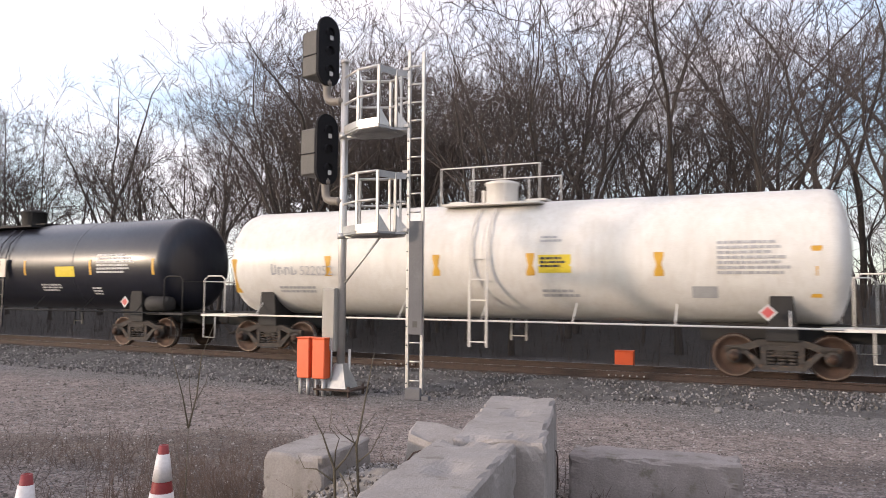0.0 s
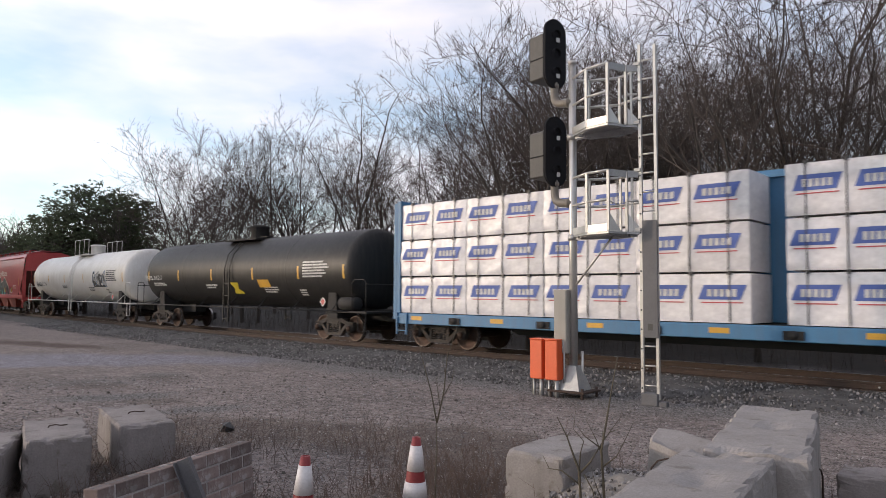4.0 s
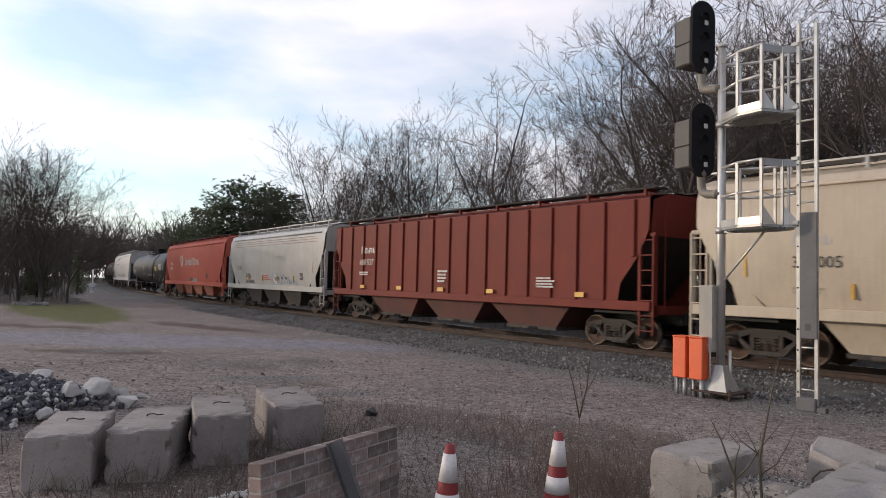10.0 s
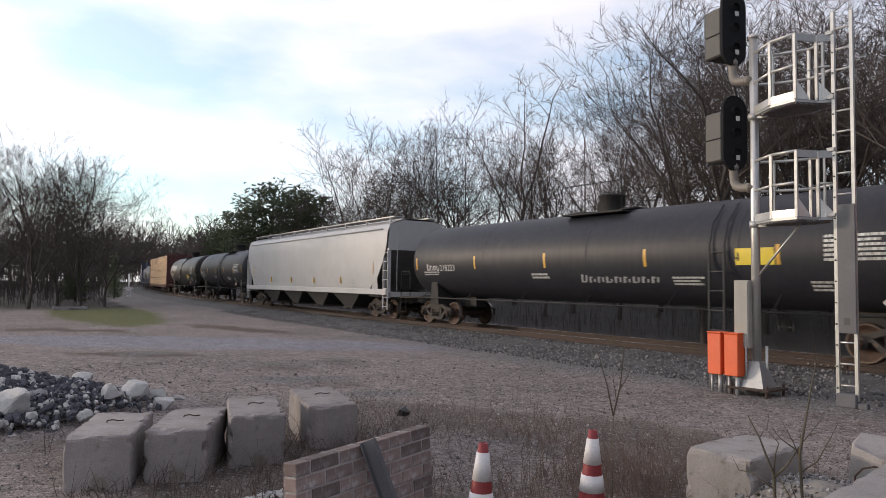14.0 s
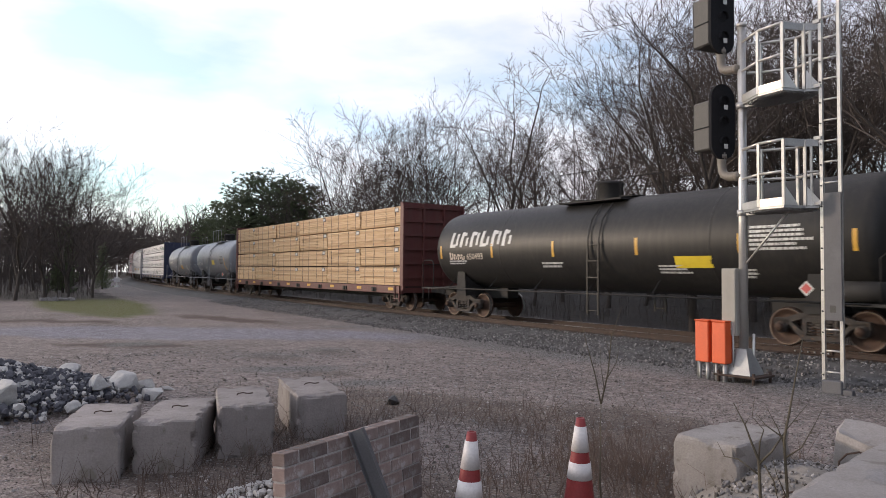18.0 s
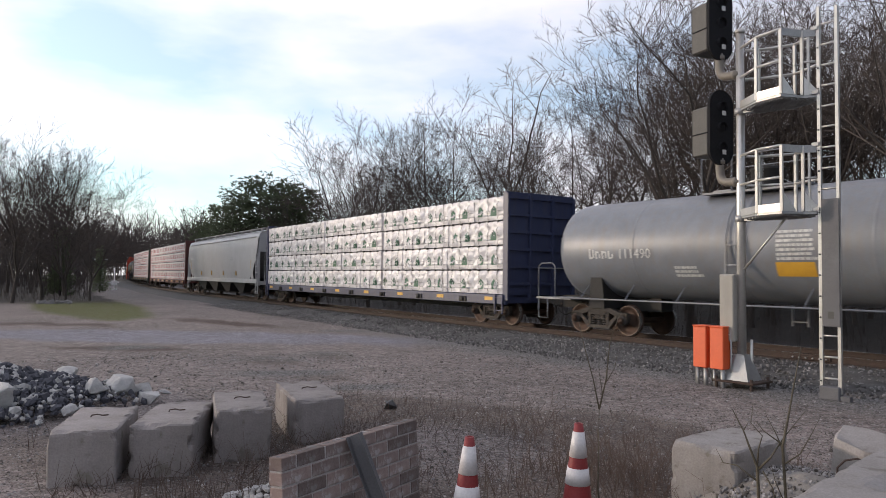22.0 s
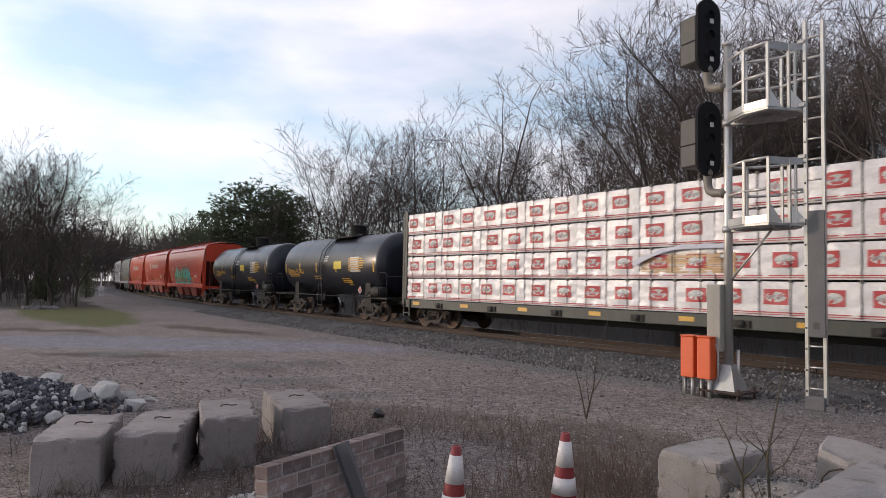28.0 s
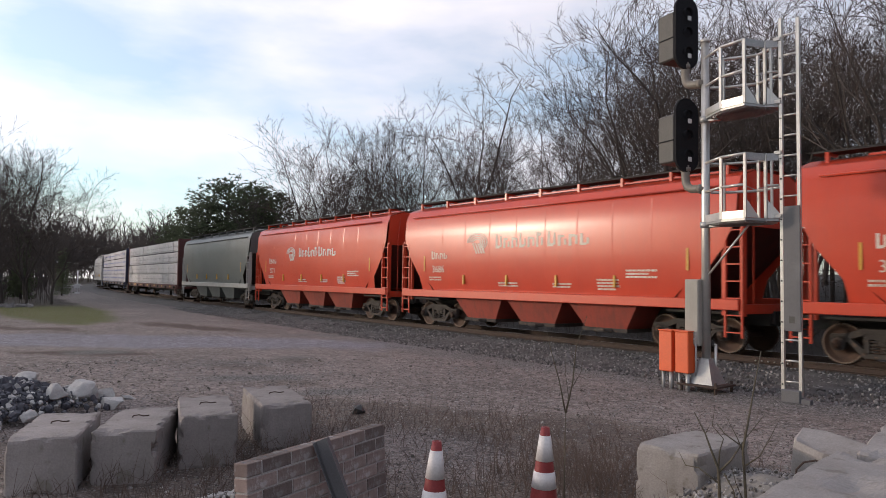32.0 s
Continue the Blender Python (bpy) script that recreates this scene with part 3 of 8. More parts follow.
    return wood.mesh("trunk", M_BARK, fix=False), fine.mesh("crown", M_TWIG, fix=False), top


TREE_KINDS = [grow(101, 15, 0.34, 3, 0.5), grow(102, 17, 0.42, 3, 0.42), grow(103, 14, 0.26, 4, 0.62), grow(104, 16, 0.4, 3, 0.45, lean=0.1), grow(105, 13, 0.22, 4, 0.7, arch=0.03), grow(106, 18, 0.48, 2, 0.3), grow(107, 15, 0.3, 3, 0.55, lean=0.18)]
LIGHT_KINDS = [grow(131, 15, 0.36, 3, 0.42, 7, 5), grow(132, 17, 0.42, 2, 0.36, 8, 5), grow(133, 13, 0.28, 3, 0.5, 7, 5), grow(134, 16, 0.38, 3, 0.4, 7, 5), grow(135, 14, 0.3, 4, 0.5, 6, 5)]
OPEN_KINDS = [grow(163, 13, 0.22, 5, 0.78, 9, 6, 0.009, 0.013, 0.03), grow(164, 13, 0.2, 5, 0.7, 9, 6, 0.009, 0.012, 0.025, -0.14)]
POPLAR = grow(171, 18, 0.48, 3, 0.4, 7, 4, 0.012, 0.0105, 0.06)
FAR_KINDS = [grow(a, h, 0.15, 4, 0.55, 6, 5, 0.02, far=True) for a, h in ((141, 15), (142, 13), (143, 16))]
HILL_KINDS = [grow(a, h, 0.15, 4, 0.55, 6, 5, 0.05, far=True) for a, h in ((151, 15), (152, 13.5))]
SKYLINE_AZ = (-45, 0, 6, 10, 13, 16, 18.8, 21.6, 23.9, 27.2, 30.8, 34.9, 41.3, 45.2, 49, 53, 56, 58, 63, 76)
SKYLINE_EL = (22, 22.3, 22.5, 22, 21, 17.5, 15.6, 15.8, 15.0, 14.8, 14.4, 13.2, 10.4, 7.0, 5.2, 5.6, 7.4, 8.8, 9.8, 10.4)


def tall_here(x, y, kind, share):
    """Scale that brings a tree's top to a share of the skyline's rise at its place."""
    az, r = math.degrees(math.atan2(-x, y)), math.hypot(x, y)
    h = 1.6 + r * math.tan(radians(float(np.interp(az, SKYLINE_AZ, SKYLINE_EL))) * share) - ground_height(x, y)
    return min(max(h / kind[2], 0.2), 1.4)


def put_tree(kind, x, y, scale, turn, label="tall leafless deciduous tree with grey-brown bark", group="bare trees along the railway"):
    t_ = thing("bare_tree", label, "tree", group, pose(x, y, ground_height(x, y), 0, 0, turn) @ Matrix.Scale(scale, 4))
    part("trunk", kind[0], t_)
    part("crown", kind[1], t_)
    return t_


def polar(az, r):
    return -r * math.sin(radians(az)), r * math.cos(radians(az))


def build_woods():
    rng = random.Random(21)
    deep = []
    # the belt on the far side of the track
    for d0, step, kinds in ((8.5, 6.0, TREE_KINDS), (13, 5.5, TREE_KINDS), (18.5, 6.0, LIGHT_KINDS), (26, 6.5, LIGHT_KINDS), (36, 8.0, LIGHT_KINDS)):
        s = -38.0
        while s < 70:
            p = on_track(s, d0 + rng.uniform(-2, 2.5))
            k = rng.choice(kinds)
            sc = tall_here(p.x, p.y, k, rng.uniform(0.6, 0.9) if s > 4 else rng.uniform(0.78, 1.12))
            put_tree(k, p.x, p.y, sc, rng.uniform(0, 360))
            s += step * rng.uniform(0.65, 1.35) * (0.62 + 0.98 * soft(s, 12, 24))
    # trees that stand out of the belt
    for az, r, kind, el, turn, label in (
            (26.9, 46, POPLAR, 16.7, 40, "tall slim pale tree standing above the others"),
            (12.6, 25, TREE_KINDS[1], 24.5, 75, "large leafless tree with long spreading limbs"),
            (37.4, 46, OPEN_KINDS[1], 11.6, 30, "leaning leafless tree with limbs arching to one side"),
            (35.0, 47, OPEN_KINDS[0], 12.8, 120, "broad leafless tree with a rounded crown"),
            (30.0, 46, TREE_KINDS[2], 14.0, 200, "leafless tree with a dense rounded crown"),
            (32.6, 52, TREE_KINDS[0], 13.2, 310, "leafless tree with a dense rounded crown"),
            (22.3, 40, TREE_KINDS[2], 15.4, 15, "leafless tree with a dense rounded crown"),
            (18.8, 36, TREE_KINDS[0], 15.2, 150, "leafless tree with a dense rounded crown"),
            (-4.0, 24, TREE_KINDS[6], 22.0, 250, "leaning leafless tree with crooked limbs")):
        x, y = polar(az, r)
        put_tree(kind, x, y, (1.6 - ground_height(x, y) + r * math.tan(radians(el))) / kind[2], turn, label=label)
    # younger trees between the tall ones
    for i in range(56):
        p = on_track(rng.uniform(-36, 10), rng.uniform(9, 28))
        k = rng.choice(LIGHT_KINDS)
        put_tree(k, p.x, p.y, tall_here(p.x, p.y, k, rng.uniform(0.42, 0.7)), rng.uniform(0, 360), label="young slender leafless tree")
    for i in range(14):
        x, y = polar(rng.uniform(2, 13), rng.uniform(27, 40))
        k = rng.choice(TREE_KINDS)
        put_tree(k, x, y, tall_here(x, y, k, rng.uniform(0.7, 0.98)), rng.uniform(0, 360))
    # undergrowth deep in the woods
    for i in range(90):
        s = rng.uniform(-75, 40)
        p = on_track(s, rng.uniform(30, 60))
        k = rng.choice(FAR_KINDS)
        deep.append((k, p.x, p.y, tall_here(p.x, p.y, k, rng.uniform(0.2, 0.36)), rng.uniform(0, 6.28)))
    # towards the bend and beyond
    for i in range(44):
        p = on_track(rng.uniform(66, 175), rng.uniform(9, 45))
        k = rng.choice(FAR_KINDS)
        deep.append((k, p.x, p.y, tall_here(p.x, p.y, k, rng.uniform(0.25, 0.55)), rng.uniform(0, 6.28)))
    # the grove on the near side beyond the lot
    for i in range(15):
        x, y = polar(rng.uniform(57.8, 76), rng.uniform(54, 92))
        if track_dist(x, y)[0] > -9:
            continue
        k = rng.choice(LIGHT_KINDS if i % 4 else OPEN_KINDS)
        put_tree(k, x, y, tall_here(x, y, k, rng.uniform(0.7, 1.0)), rng.uniform(0, 360), group="bare trees of the grove")
    for az, r, k, sh in ((57.6, 57.4, 0, 0.86), (59.2, 68, 1, 0.9), (60.6, 60, 0, 1.0), (62.4, 54, 1, 1.0), (64.5, 60, 0, 1.0)):
        x, y = polar(az, r)
        put_tree(OPEN_KINDS[k], x, y, tall_here(x, y, OPEN_KINDS[k], sh), az * 50, group="bare trees of the grove", label="spreading leafless tree at the edge of the grass")
    x, y = polar(50.3, 104)
    put_tree(LIGHT_KINDS[2], x, y, tall_here(x, y, LIGHT_KINDS[2], 1.0), 30, group="far bare trees", label="distant leafless tree beyond the pines")
    # far hillside
    for i in range(230):
        x, y = polar(rng.uniform(36, 78), rng.uniform(105, 185))
        if abs(track_dist(x, y)[0]) < 7:
            continue
        r = math.hypot(x, y)
        k = rng.choice(HILL_KINDS)
        deep.append((k, x, y, (1.6 + r * math.tan(radians(3.9 if i % 3 else 3.0)) * rng.uniform(0.6, 1.05) - ground_height(x, y)) / k[2], rng.uniform(0, 6.28)))
    for i in range(130):
        x, y = polar(rng.uniform(45, 60), rng.uniform(186, 290))
        if abs(track_dist(x, y)[0]) > 6:
            k = rng.choice(HILL_KINDS)
            deep.append((k, x, y, rng.uniform(0.9, 1.2), rng.uniform(0, 6.28)))
    for i in range(90):
        x, y = polar(46 + 18 * (i + rng.uniform(0, 1)) / 90, rng.uniform(300, 420))
        deep.append((HILL_KINDS[i % 2], x, y, rng.uniform(1.1, 1.7), rng.uniform(0, 6.28)))
    # everything deep in the woods, joined
    vs, fs, base = [], [], 0
    parts_ = {}
    for k in FAR_KINDS + HILL_KINDS:
        v_, f_, o_ = [], [], 0
        for me in k[:2]:
            co = np.empty(len(me.vertices) * 3)
            me.vertices.foreach_get("co", co)
            v_.append(co.reshape(-1, 3))
            f_ += [tuple(i + o_ for i in q.vertices) for q in me.polygons]
            o_ += len(me.vertices)
        parts_[k[2]] = (np.concatenate(v_), f_)
    for k, x, y, sc, a in deep:
        v_, f_ = parts_[k[2]]
        c_, s_ = math.cos(a) * sc, math.sin(a) * sc
        w = np.stack([v_[:, 0] * c_ - v_[:, 1] * s_ + x, v_[:, 0] * s_ + v_[:, 1] * c_ + y, v_[:, 2] * sc + ground_height(x, y)], 1)
        vs.append(w)
        fs += [tuple(i + base for i in q) for q in f_]
        base += len(w)
    me = bpy.data.meshes.new("far_woods")
    me.from_pydata(np.concatenate(vs).tolist(), [], fs)
    me.materials.append(M_TWIG)
    thing("far_woods", "dense grey-brown leafless woods in the distance", "woods", me=me, kind="stuff")


build_woods()


def build_brush():
    """Thin stems and brambles at the edge of the woods."""
    rng = random.Random(8)
    mb = MB()
    for i in range(5400):
        if i >= 3800:
            p = on_track(rng.uniform(-30, 60), 3.6 + 4.6 * rng.random())
            x, y = p.x, p.y
            h = rng.uniform(0.25, 1.3)
        elif i > 2900:
            x, y = polar(rng.uniform(40, 66), rng.uniform(100, 190))
            if abs(track_dist(x, y)[0]) < 8:
                continue
            h = rng.uniform(4, 10)
        elif i < 1900:
            p = on_track(rng.uniform(-36, 80), 8.5 + 24 * rng.random() ** 1.3)
            x, y = p.x, p.y
            h = rng.uniform(0.8, 4.0)
        else:
            x, y = polar(rng.uniform(57.5, 76), rng.uniform(58, 95))
            if track_dist(x, y)[0] > -8:
                continue
            h = rng.uniform(0.8, 3.0)
        z = ground_height(x, y) - 0.1
        a, b = rng.gauss(0, 0.12), rng.gauss(0, 0.12)
        pts = [Vector((x, y, z)), Vector((x + a * h * 0.4, y + b * h * 0.4, z + h * 0.5)), Vector((x + a * h + rng.gauss(0, 0.1), y + b * h, z + h))]
        r = (0.006 + 0.0035 * h) * (2.2 if 2900 < i < 3800 else 1)
        mb.tube(pts, [r, r * 0.7, r * 0.2], 3, caps=False)
        for j in range(5):
            q = pts[0].lerp(pts[1], rng.uniform(0.4, 1)) if j < 2 else pts[1].lerp(pts[2], rng.uniform(0, 0.9))
            e = q + Vector((rng.gauss(0, 1), rng.gauss(0, 1), rng.uniform(0.4, 1.6))) * h * 0.13
            mb.tube([q, e], [r * 0.45, r * 0.12], 3, caps=False)
    thing("brush", "tangled leafless brush along the edge of the woods", "brush", me=mb.mesh("brush", M_TWIG, fix=False), kind="stuff")


build_brush()


# ---- conifers ----
def conifer(seed, h, w, pine=True):
    rng = random.Random(seed)
    wood, leaf = MB(), MB()
    wood.tube([(0, 0, -0.2), (0.05, 0, h * 0.5), (0, 0.05, h * 0.97)], [h * 0.018, h * 0.012, 0.02], 7)
    n = 96 if pine else 80
    for i in range(n):
        u = (0.28 if pine else 0.06) + (0.98 - (0.28 if pine else 0.06)) * i / n
        ln = w * (math.sin(math.pi * min((u - 0.1) * 0.95, 1)) ** 0.7 if pine else (1.05 - u)) * rng.uniform(0.6, 1.1)
        a = i * 2.4 + rng.uniform(-0.4, 0.4)
        q = Vector((0, 0, h * u))
        e = q + Vector((math.cos(a) * ln, math.sin(a) * ln, ln * (rng.uniform(0.1, 0.5) if pine else -0.15)))
        wood.tube([q, e], [0.05, 0.012], 4, caps=False)
        for k in range(15):
            c = q.lerp(e, rng.uniform(0.3, 1.05) ** 0.8) + Vector((rng.gauss(0, 1), rng.gauss(0, 1), rng.gauss(0, 0.8))) * 0.36
            for m in range(9):
                d = Vector((rng.gauss(0, 1), rng.gauss(0, 1), rng.gauss(0.45, 0.6))).normalized()
                sd = d.orthogonal().normalized() * rng.uniform(0.035, 0.075)
                tip = c + d * rng.uniform(0.2, 0.42)
                leaf.add([c - sd, c + sd, tip], [(0, 1, 2)])
    return wood.mesh("trunk", M_BARK, fix=False), leaf.mesh("crown", M_LEAF, fix=False)


PINES = [conifer(1, 12, 3.2), conifer(2, 13, 3.4), conifer(3, 9, 2.0, False)]
for az, r, k, sc in ((47.4, 69, 0, 0.78), (45.9, 70, 1, 0.84), (44.2, 72, 0, 0.86), (42.6, 76, 1, 0.78), (48.6, 72, 1, 0.66), (49.8, 76, 0, 0.56), (43.4, 68, 0, 0.72), (59.5, 70, 2, 0.66), (57.0, 82, 2, 0.5)):
    px, py = polar(az, r)
    t_ = thing("pine_tree" if k < 2 else "spruce_tree", "dark green pine with a dense ragged crown" if k < 2 else "narrow dark spruce among bare trees", "tree", "evergreens", pose(px, py, ground_height(px, py), 0, 0, az * 40) @ Matrix.Scale(sc, 4))
    part("trunk", PINES[k][0], t_)
    part("crown", PINES[k][1], t_)


# ---- beyond the grass: stones, a level crossing's signal ----
def build_far_bits():
    rng = random.Random(61)
    for i in range(16):
        x, y = polar(58.8 + 2.2 * i / 16 + rng.uniform(-0.1, 0.1), 53 + rng.uniform(-0.8, 0.8))
        mb = MB()
        stone_shape(mb, (0, 0, 0), 1.0, rng)
        thing("edge_stone", "pale field stone lying along the grove's edge", "stone", "stones along the grove", pose(x, y, ground_height(x, y) + 0.05) @ Matrix.Scale(rng.uniform(0.14, 0.34), 4), mb.mesh("edge_stone", M_STONE))
    white = mat("crossing_white", (0.62, 0.62, 0.62), (0.5, 0.5, 0.5), 0.5, 4, 0.05)
    black = mat("crossing_black", (0.02, 0.02, 0.02), (0.03, 0.03, 0.03), 0.5, 4, 0.05)
    for az, r, h, board in ((56.85, 84, 3.7, True), (56.05, 92, 2.6, False)):
        x, y = polar(az, r)
        sg = thing("crossing_signal", "white level crossing signal post with lamps", "crossing signal", "level crossing signals", pose(x, y, ground_height(x, y), 0, 0, az))
        part("post", MB().tube([(0, 0, 0), (0, 0, h)], 0.07, 10).mesh("post", white), sg)
        part("base", MB().cbox(-0.3, 0.3, -0.3, 0.3, -0.1, 0.15, 0.03).mesh("base", white), sg)
        if board:
            part("crossarm", MB().tube([(-0.75, -0.1, h - 0.3), (0.5, -0.1, h - 0.3)], 0.05, 6).mesh("crossarm", white), sg)
            for dx in (-0.7, -0.1):
                lamp = part("lamp_disc", MB().lathe([(-0.16, 0.0), (-0.16, 0.28), (-0.12, 0.28)], 16, "y", at=(dx, 0, h - 0.3)).mesh("lamp_disc", black), sg)
                part("hood", MB().tube([(dx, -0.16, h - 0.25), (dx, -0.4, h - 0.25)], 0.13, 10).mesh("hood", white), lamp)
        else:
            part("gate_arm", MB().cbox(-1.6, 0.5, -0.12, -0.06, 0.85, 0.97, 0.01).mesh("gate_arm", white), sg)
            part("gear_box", MB().cbox(-0.3, 0.3, -0.3, 0.2, 0.6, 1.1, 0.03).mesh("gear_box", white), sg)


build_far_bits()


# ---- train ----
M_STEEL = mat("truck_steel", (0.052, 0.043, 0.036), (0.03, 0.026, 0.023), 0.85, 5, 0.3, spots=0.3, grime=(0.13, 0.075, 0.045))
M_WHEEL = mat("wheel_steel", (0.075, 0.04, 0.026), (0.04, 0.026, 0.02), 0.7, 6, 0.2, metal=0.5)
M_TREAD = mat("wheel_tread", (0.5, 0.48, 0.46), (0.38, 0.36, 0.34), 0.3, 6, 0.0, metal=0.9)
M_RIM = mat("wheel_rim", (0.17, 0.12, 0.09), (0.10, 0.07, 0.055), 0.6, 6, 0.1, metal=0.3)
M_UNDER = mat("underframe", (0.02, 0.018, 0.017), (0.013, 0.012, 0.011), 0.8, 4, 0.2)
M_GALV = mat("galvanised_steel", (0.42, 0.42, 0.41), (0.3, 0.3, 0.3), 0.5, 4, 0.1, metal=0.6)
M_YELLOW = mat("reflective_yellow", (0.62, 0.34, 0.03), (0.5, 0.27, 0.03), 0.5, 4, 0.0)
M_WHITE = mat("stencil_white", (0.6, 0.6, 0.58), (0.44, 0.44, 0.43), 0.6, 6, 0.0)
M_BLACK = mat("stencil_black", (0.03, 0.03, 0.032), (0.045, 0.045, 0.045), 0.6, 6, 0.0)
M_REDMARK = mat("placard_red", (0.5, 0.06, 0.06), (0.42, 0.08, 0.07), 0.6, 6, 0.0)


def wheelset_mesh():
    mb = MB()
    for sd in (-1, 1):
        c = sd * 0.7575
        pr = [(c - sd * 0.06, 0.0), (c - sd * 0.06, 0.12), (c - sd * 0.03, 0.33), (c - sd * 0.065, 0.37), (c - sd * 0.075, 0.455), (c - sd * 0.045, 0.455), (c - sd * 0.03, 0.43)]
        mb.lathe(pr, 28, "y", mi=0)
        mb.lathe([(c - sd * 0.03, 0.43), (c + sd * 0.065, 0.425)], 28, "y", mi=1)
        mb.lathe([(c + sd * 0.065, 0.425), (c + sd * 0.064, 0.402)], 28, "y", mi=2)
        mb.lathe([(c + sd * 0.064, 0.402), (c + sd * 0.06, 0.36), (c + sd * 0.02, 0.33), (c + sd * 0.035, 0.13), (c + sd * 0.075, 0.115), (c + sd * 0.08, 0.0)], 28, "y", mi=0)
        mb.lathe([(c + sd * 0.08, 0.075), (c + sd * 0.36, 0.075), (c + sd * 0.365, 0.1), (c + sd * 0.40, 0.1), (c + sd * 0.41, 0.0)], 12, "y", mi=0)
        for k in range(3):
            w = 2.094 * k
            mb.box(0.055 * math.cos(w) - 0.015, 0.055 * math.cos(w) + 0.015, c + sd * 0.41 - 0.012, c + sd * 0.41 + 0.012, 0.055 * math.sin(w) - 0.015, 0.055 * math.sin(w) + 0.015)
    mb.lathe([(-0.72, 0.085), (0.72, 0.085)], 12, "y")
    return mb.mesh("wheelset", [M_WHEEL, M_TREAD, M_RIM])


def side_frame_mesh():
    mb = MB()
    y0, y1 = -0.075, 0.075
    mb.prism([(-1.05, 0.53), (-1.05, 0.66), (-0.75, 0.68), (-0.42, 0.80), (0.42, 0.80), (0.75, 0.68), (1.05, 0.66), (1.05, 0.53), (0.72, 0.55), (0.36, 0.68), (-0.36, 0.68), (-0.72, 0.55)], y0, y1)
    mb.prism([(-0.78, 0.60), (-0.66, 0.60), (-0.30, 0.30), (0.30, 0.30), (0.66, 0.60), (0.78, 0.60), (0.40, 0.20), (-0.40, 0.20)], y0, y1)
    for x in (-0.34, 0.34):
        mb.prism([(x - 0.05, 0.28), (x + 0.05, 0.28), (x + 0.05, 0.70), (x - 0.05, 0.70)], y0, y1)
    for x in (-0.889, 0.889):
        mb.lathe([(y0 - 0.03, 0.0), (y0 - 0.03, 0.14), (y1 + 0.03, 0.14), (y1 + 0.03, 0.0)], 12, "y", at=(x, 0, 0.455))
        mb.box(x - 0.17, x + 0.17, y0, y1, 0.5, 0.63)
    return mb.mesh("side_frame", M_STEEL)


def spring_mesh():
    mb = MB()
    for x in (-0.2, 0.0, 0.2):
        for k in range(4):
            mb.lathe([(0.32 + k * 0.068, 0.0), (0.32 + k * 0.068, 0.085), (0.36 + k * 0.068, 0.085), (0.36 + k * 0.068, 0.0)], 7, "z", at=(x, 0, 0))
    mb.box(-0.3, 0.3, -0.1, 0.1, 0.595, 0.68)
    return mb.mesh("spring_nest", M_STEEL)


ME_WHEELSET, ME_SIDEFRAME, ME_SPRING = wheelset_mesh(), side_frame_mesh(), spring_mesh()
ME_BOLSTER = MB().cbox(-0.2, 0.2, -1.05, 1.05, 0.45, 0.75, 0.03).box(-0.7, 0.7, -0.05, 0.05, 0.4, 0.46).mesh("bolster", M_STEEL)
WHEELSETS = []


def add_trucks(car, half):
    """Two trucks under a car, at plus and minus half metres from its middle."""
    for x in (-half, half):
        tr = part("truck", ME_BOLSTER, car, pose(x, 0, 0))
        for y in (-1.0, 1.0):
            part("side_frame", ME_SIDEFRAME, tr, pose(0, y, 0))
            part("spring_nest", ME_SPRING, tr, pose(0, y, 0))
        for dx in (-0.889, 0.889):
            w = part("wheelset", ME_WHEELSET, tr, pose(dx, 0, 0.455))
            WHEELSETS.append((w, car, x + dx))


def add_couplers(car, L, z=0.88):
    for sd in (-1, 1):
        e = sd * L / 2
        mb = MB()
        mb.box(min(e - sd * 1.1, e - sd * 0.12), max(e - sd * 1.1, e - sd * 0.12), -0.075, 0.075, z - 0.09, z + 0.09)
        mb.cbox(min(e - sd * 0.22, e + sd * 0.1), max(e - sd * 0.22, e + sd * 0.1), -0.16, 0.13, z - 0.15, z + 0.15, 0.04)
        mb.tube([(e - sd * 0.5, 0.2, z - 0.05), (e - sd * 0.25, 0.22, z - 0.35), (e, 0.18, z - 0.45)], 0.022, 6)
        part("coupler", mb.mesh("coupler", M_STEEL), car)


def ladder(mb, x, y, z0, z1, w=0.45, rungs=None, r=0.014, lean=0.0):
    """A ladder standing in the xz plane."""
    n = rungs or max(2, int((z1 - z0) / 0.36))
    for sx in (-w / 2, w / 2):
        mb.box(x + sx - 0.02, x + sx + 0.02, y - 0.025, y + 0.025, z0, z1)
    for i in range(n):
        z = z0 + 0.12 + (z1 - z0 - 0.24) * i / max(n - 1, 1)
        mb.box(x - w / 2, x + w / 2, y - r, y + r, z - r, z + r)


def bars(mb, x, z, w, h, y, lines=1, mi=0, rng=None, curve=None, ch=0.6):
    """Rows of plain bars where writing is too small to read. curve(z) gives the surface's y."""
    rng = rng or random.Random(int(x * 100) + lines)
    for i in range(lines):
        zz = z - i * h * 1.7
        ww = w * rng.uniform(0.7, 1.0)
        xx = x
        while xx < x + ww - 0.01:
            bw = min(rng.uniform(0.5, 2.2) * h * ch * 2, x + ww - xx)
            yy0, yy1 = (y, y) if curve is None else (curve(zz - h / 2), curve(zz + h / 2))
            mb.add([(xx, yy0, zz - h / 2), (xx + bw, yy0, zz - h / 2), (xx + bw, yy1, zz + h / 2), (xx, yy1, zz + h / 2)], [(0, 1, 2, 3)], mi)
            xx += bw + h * 0.35


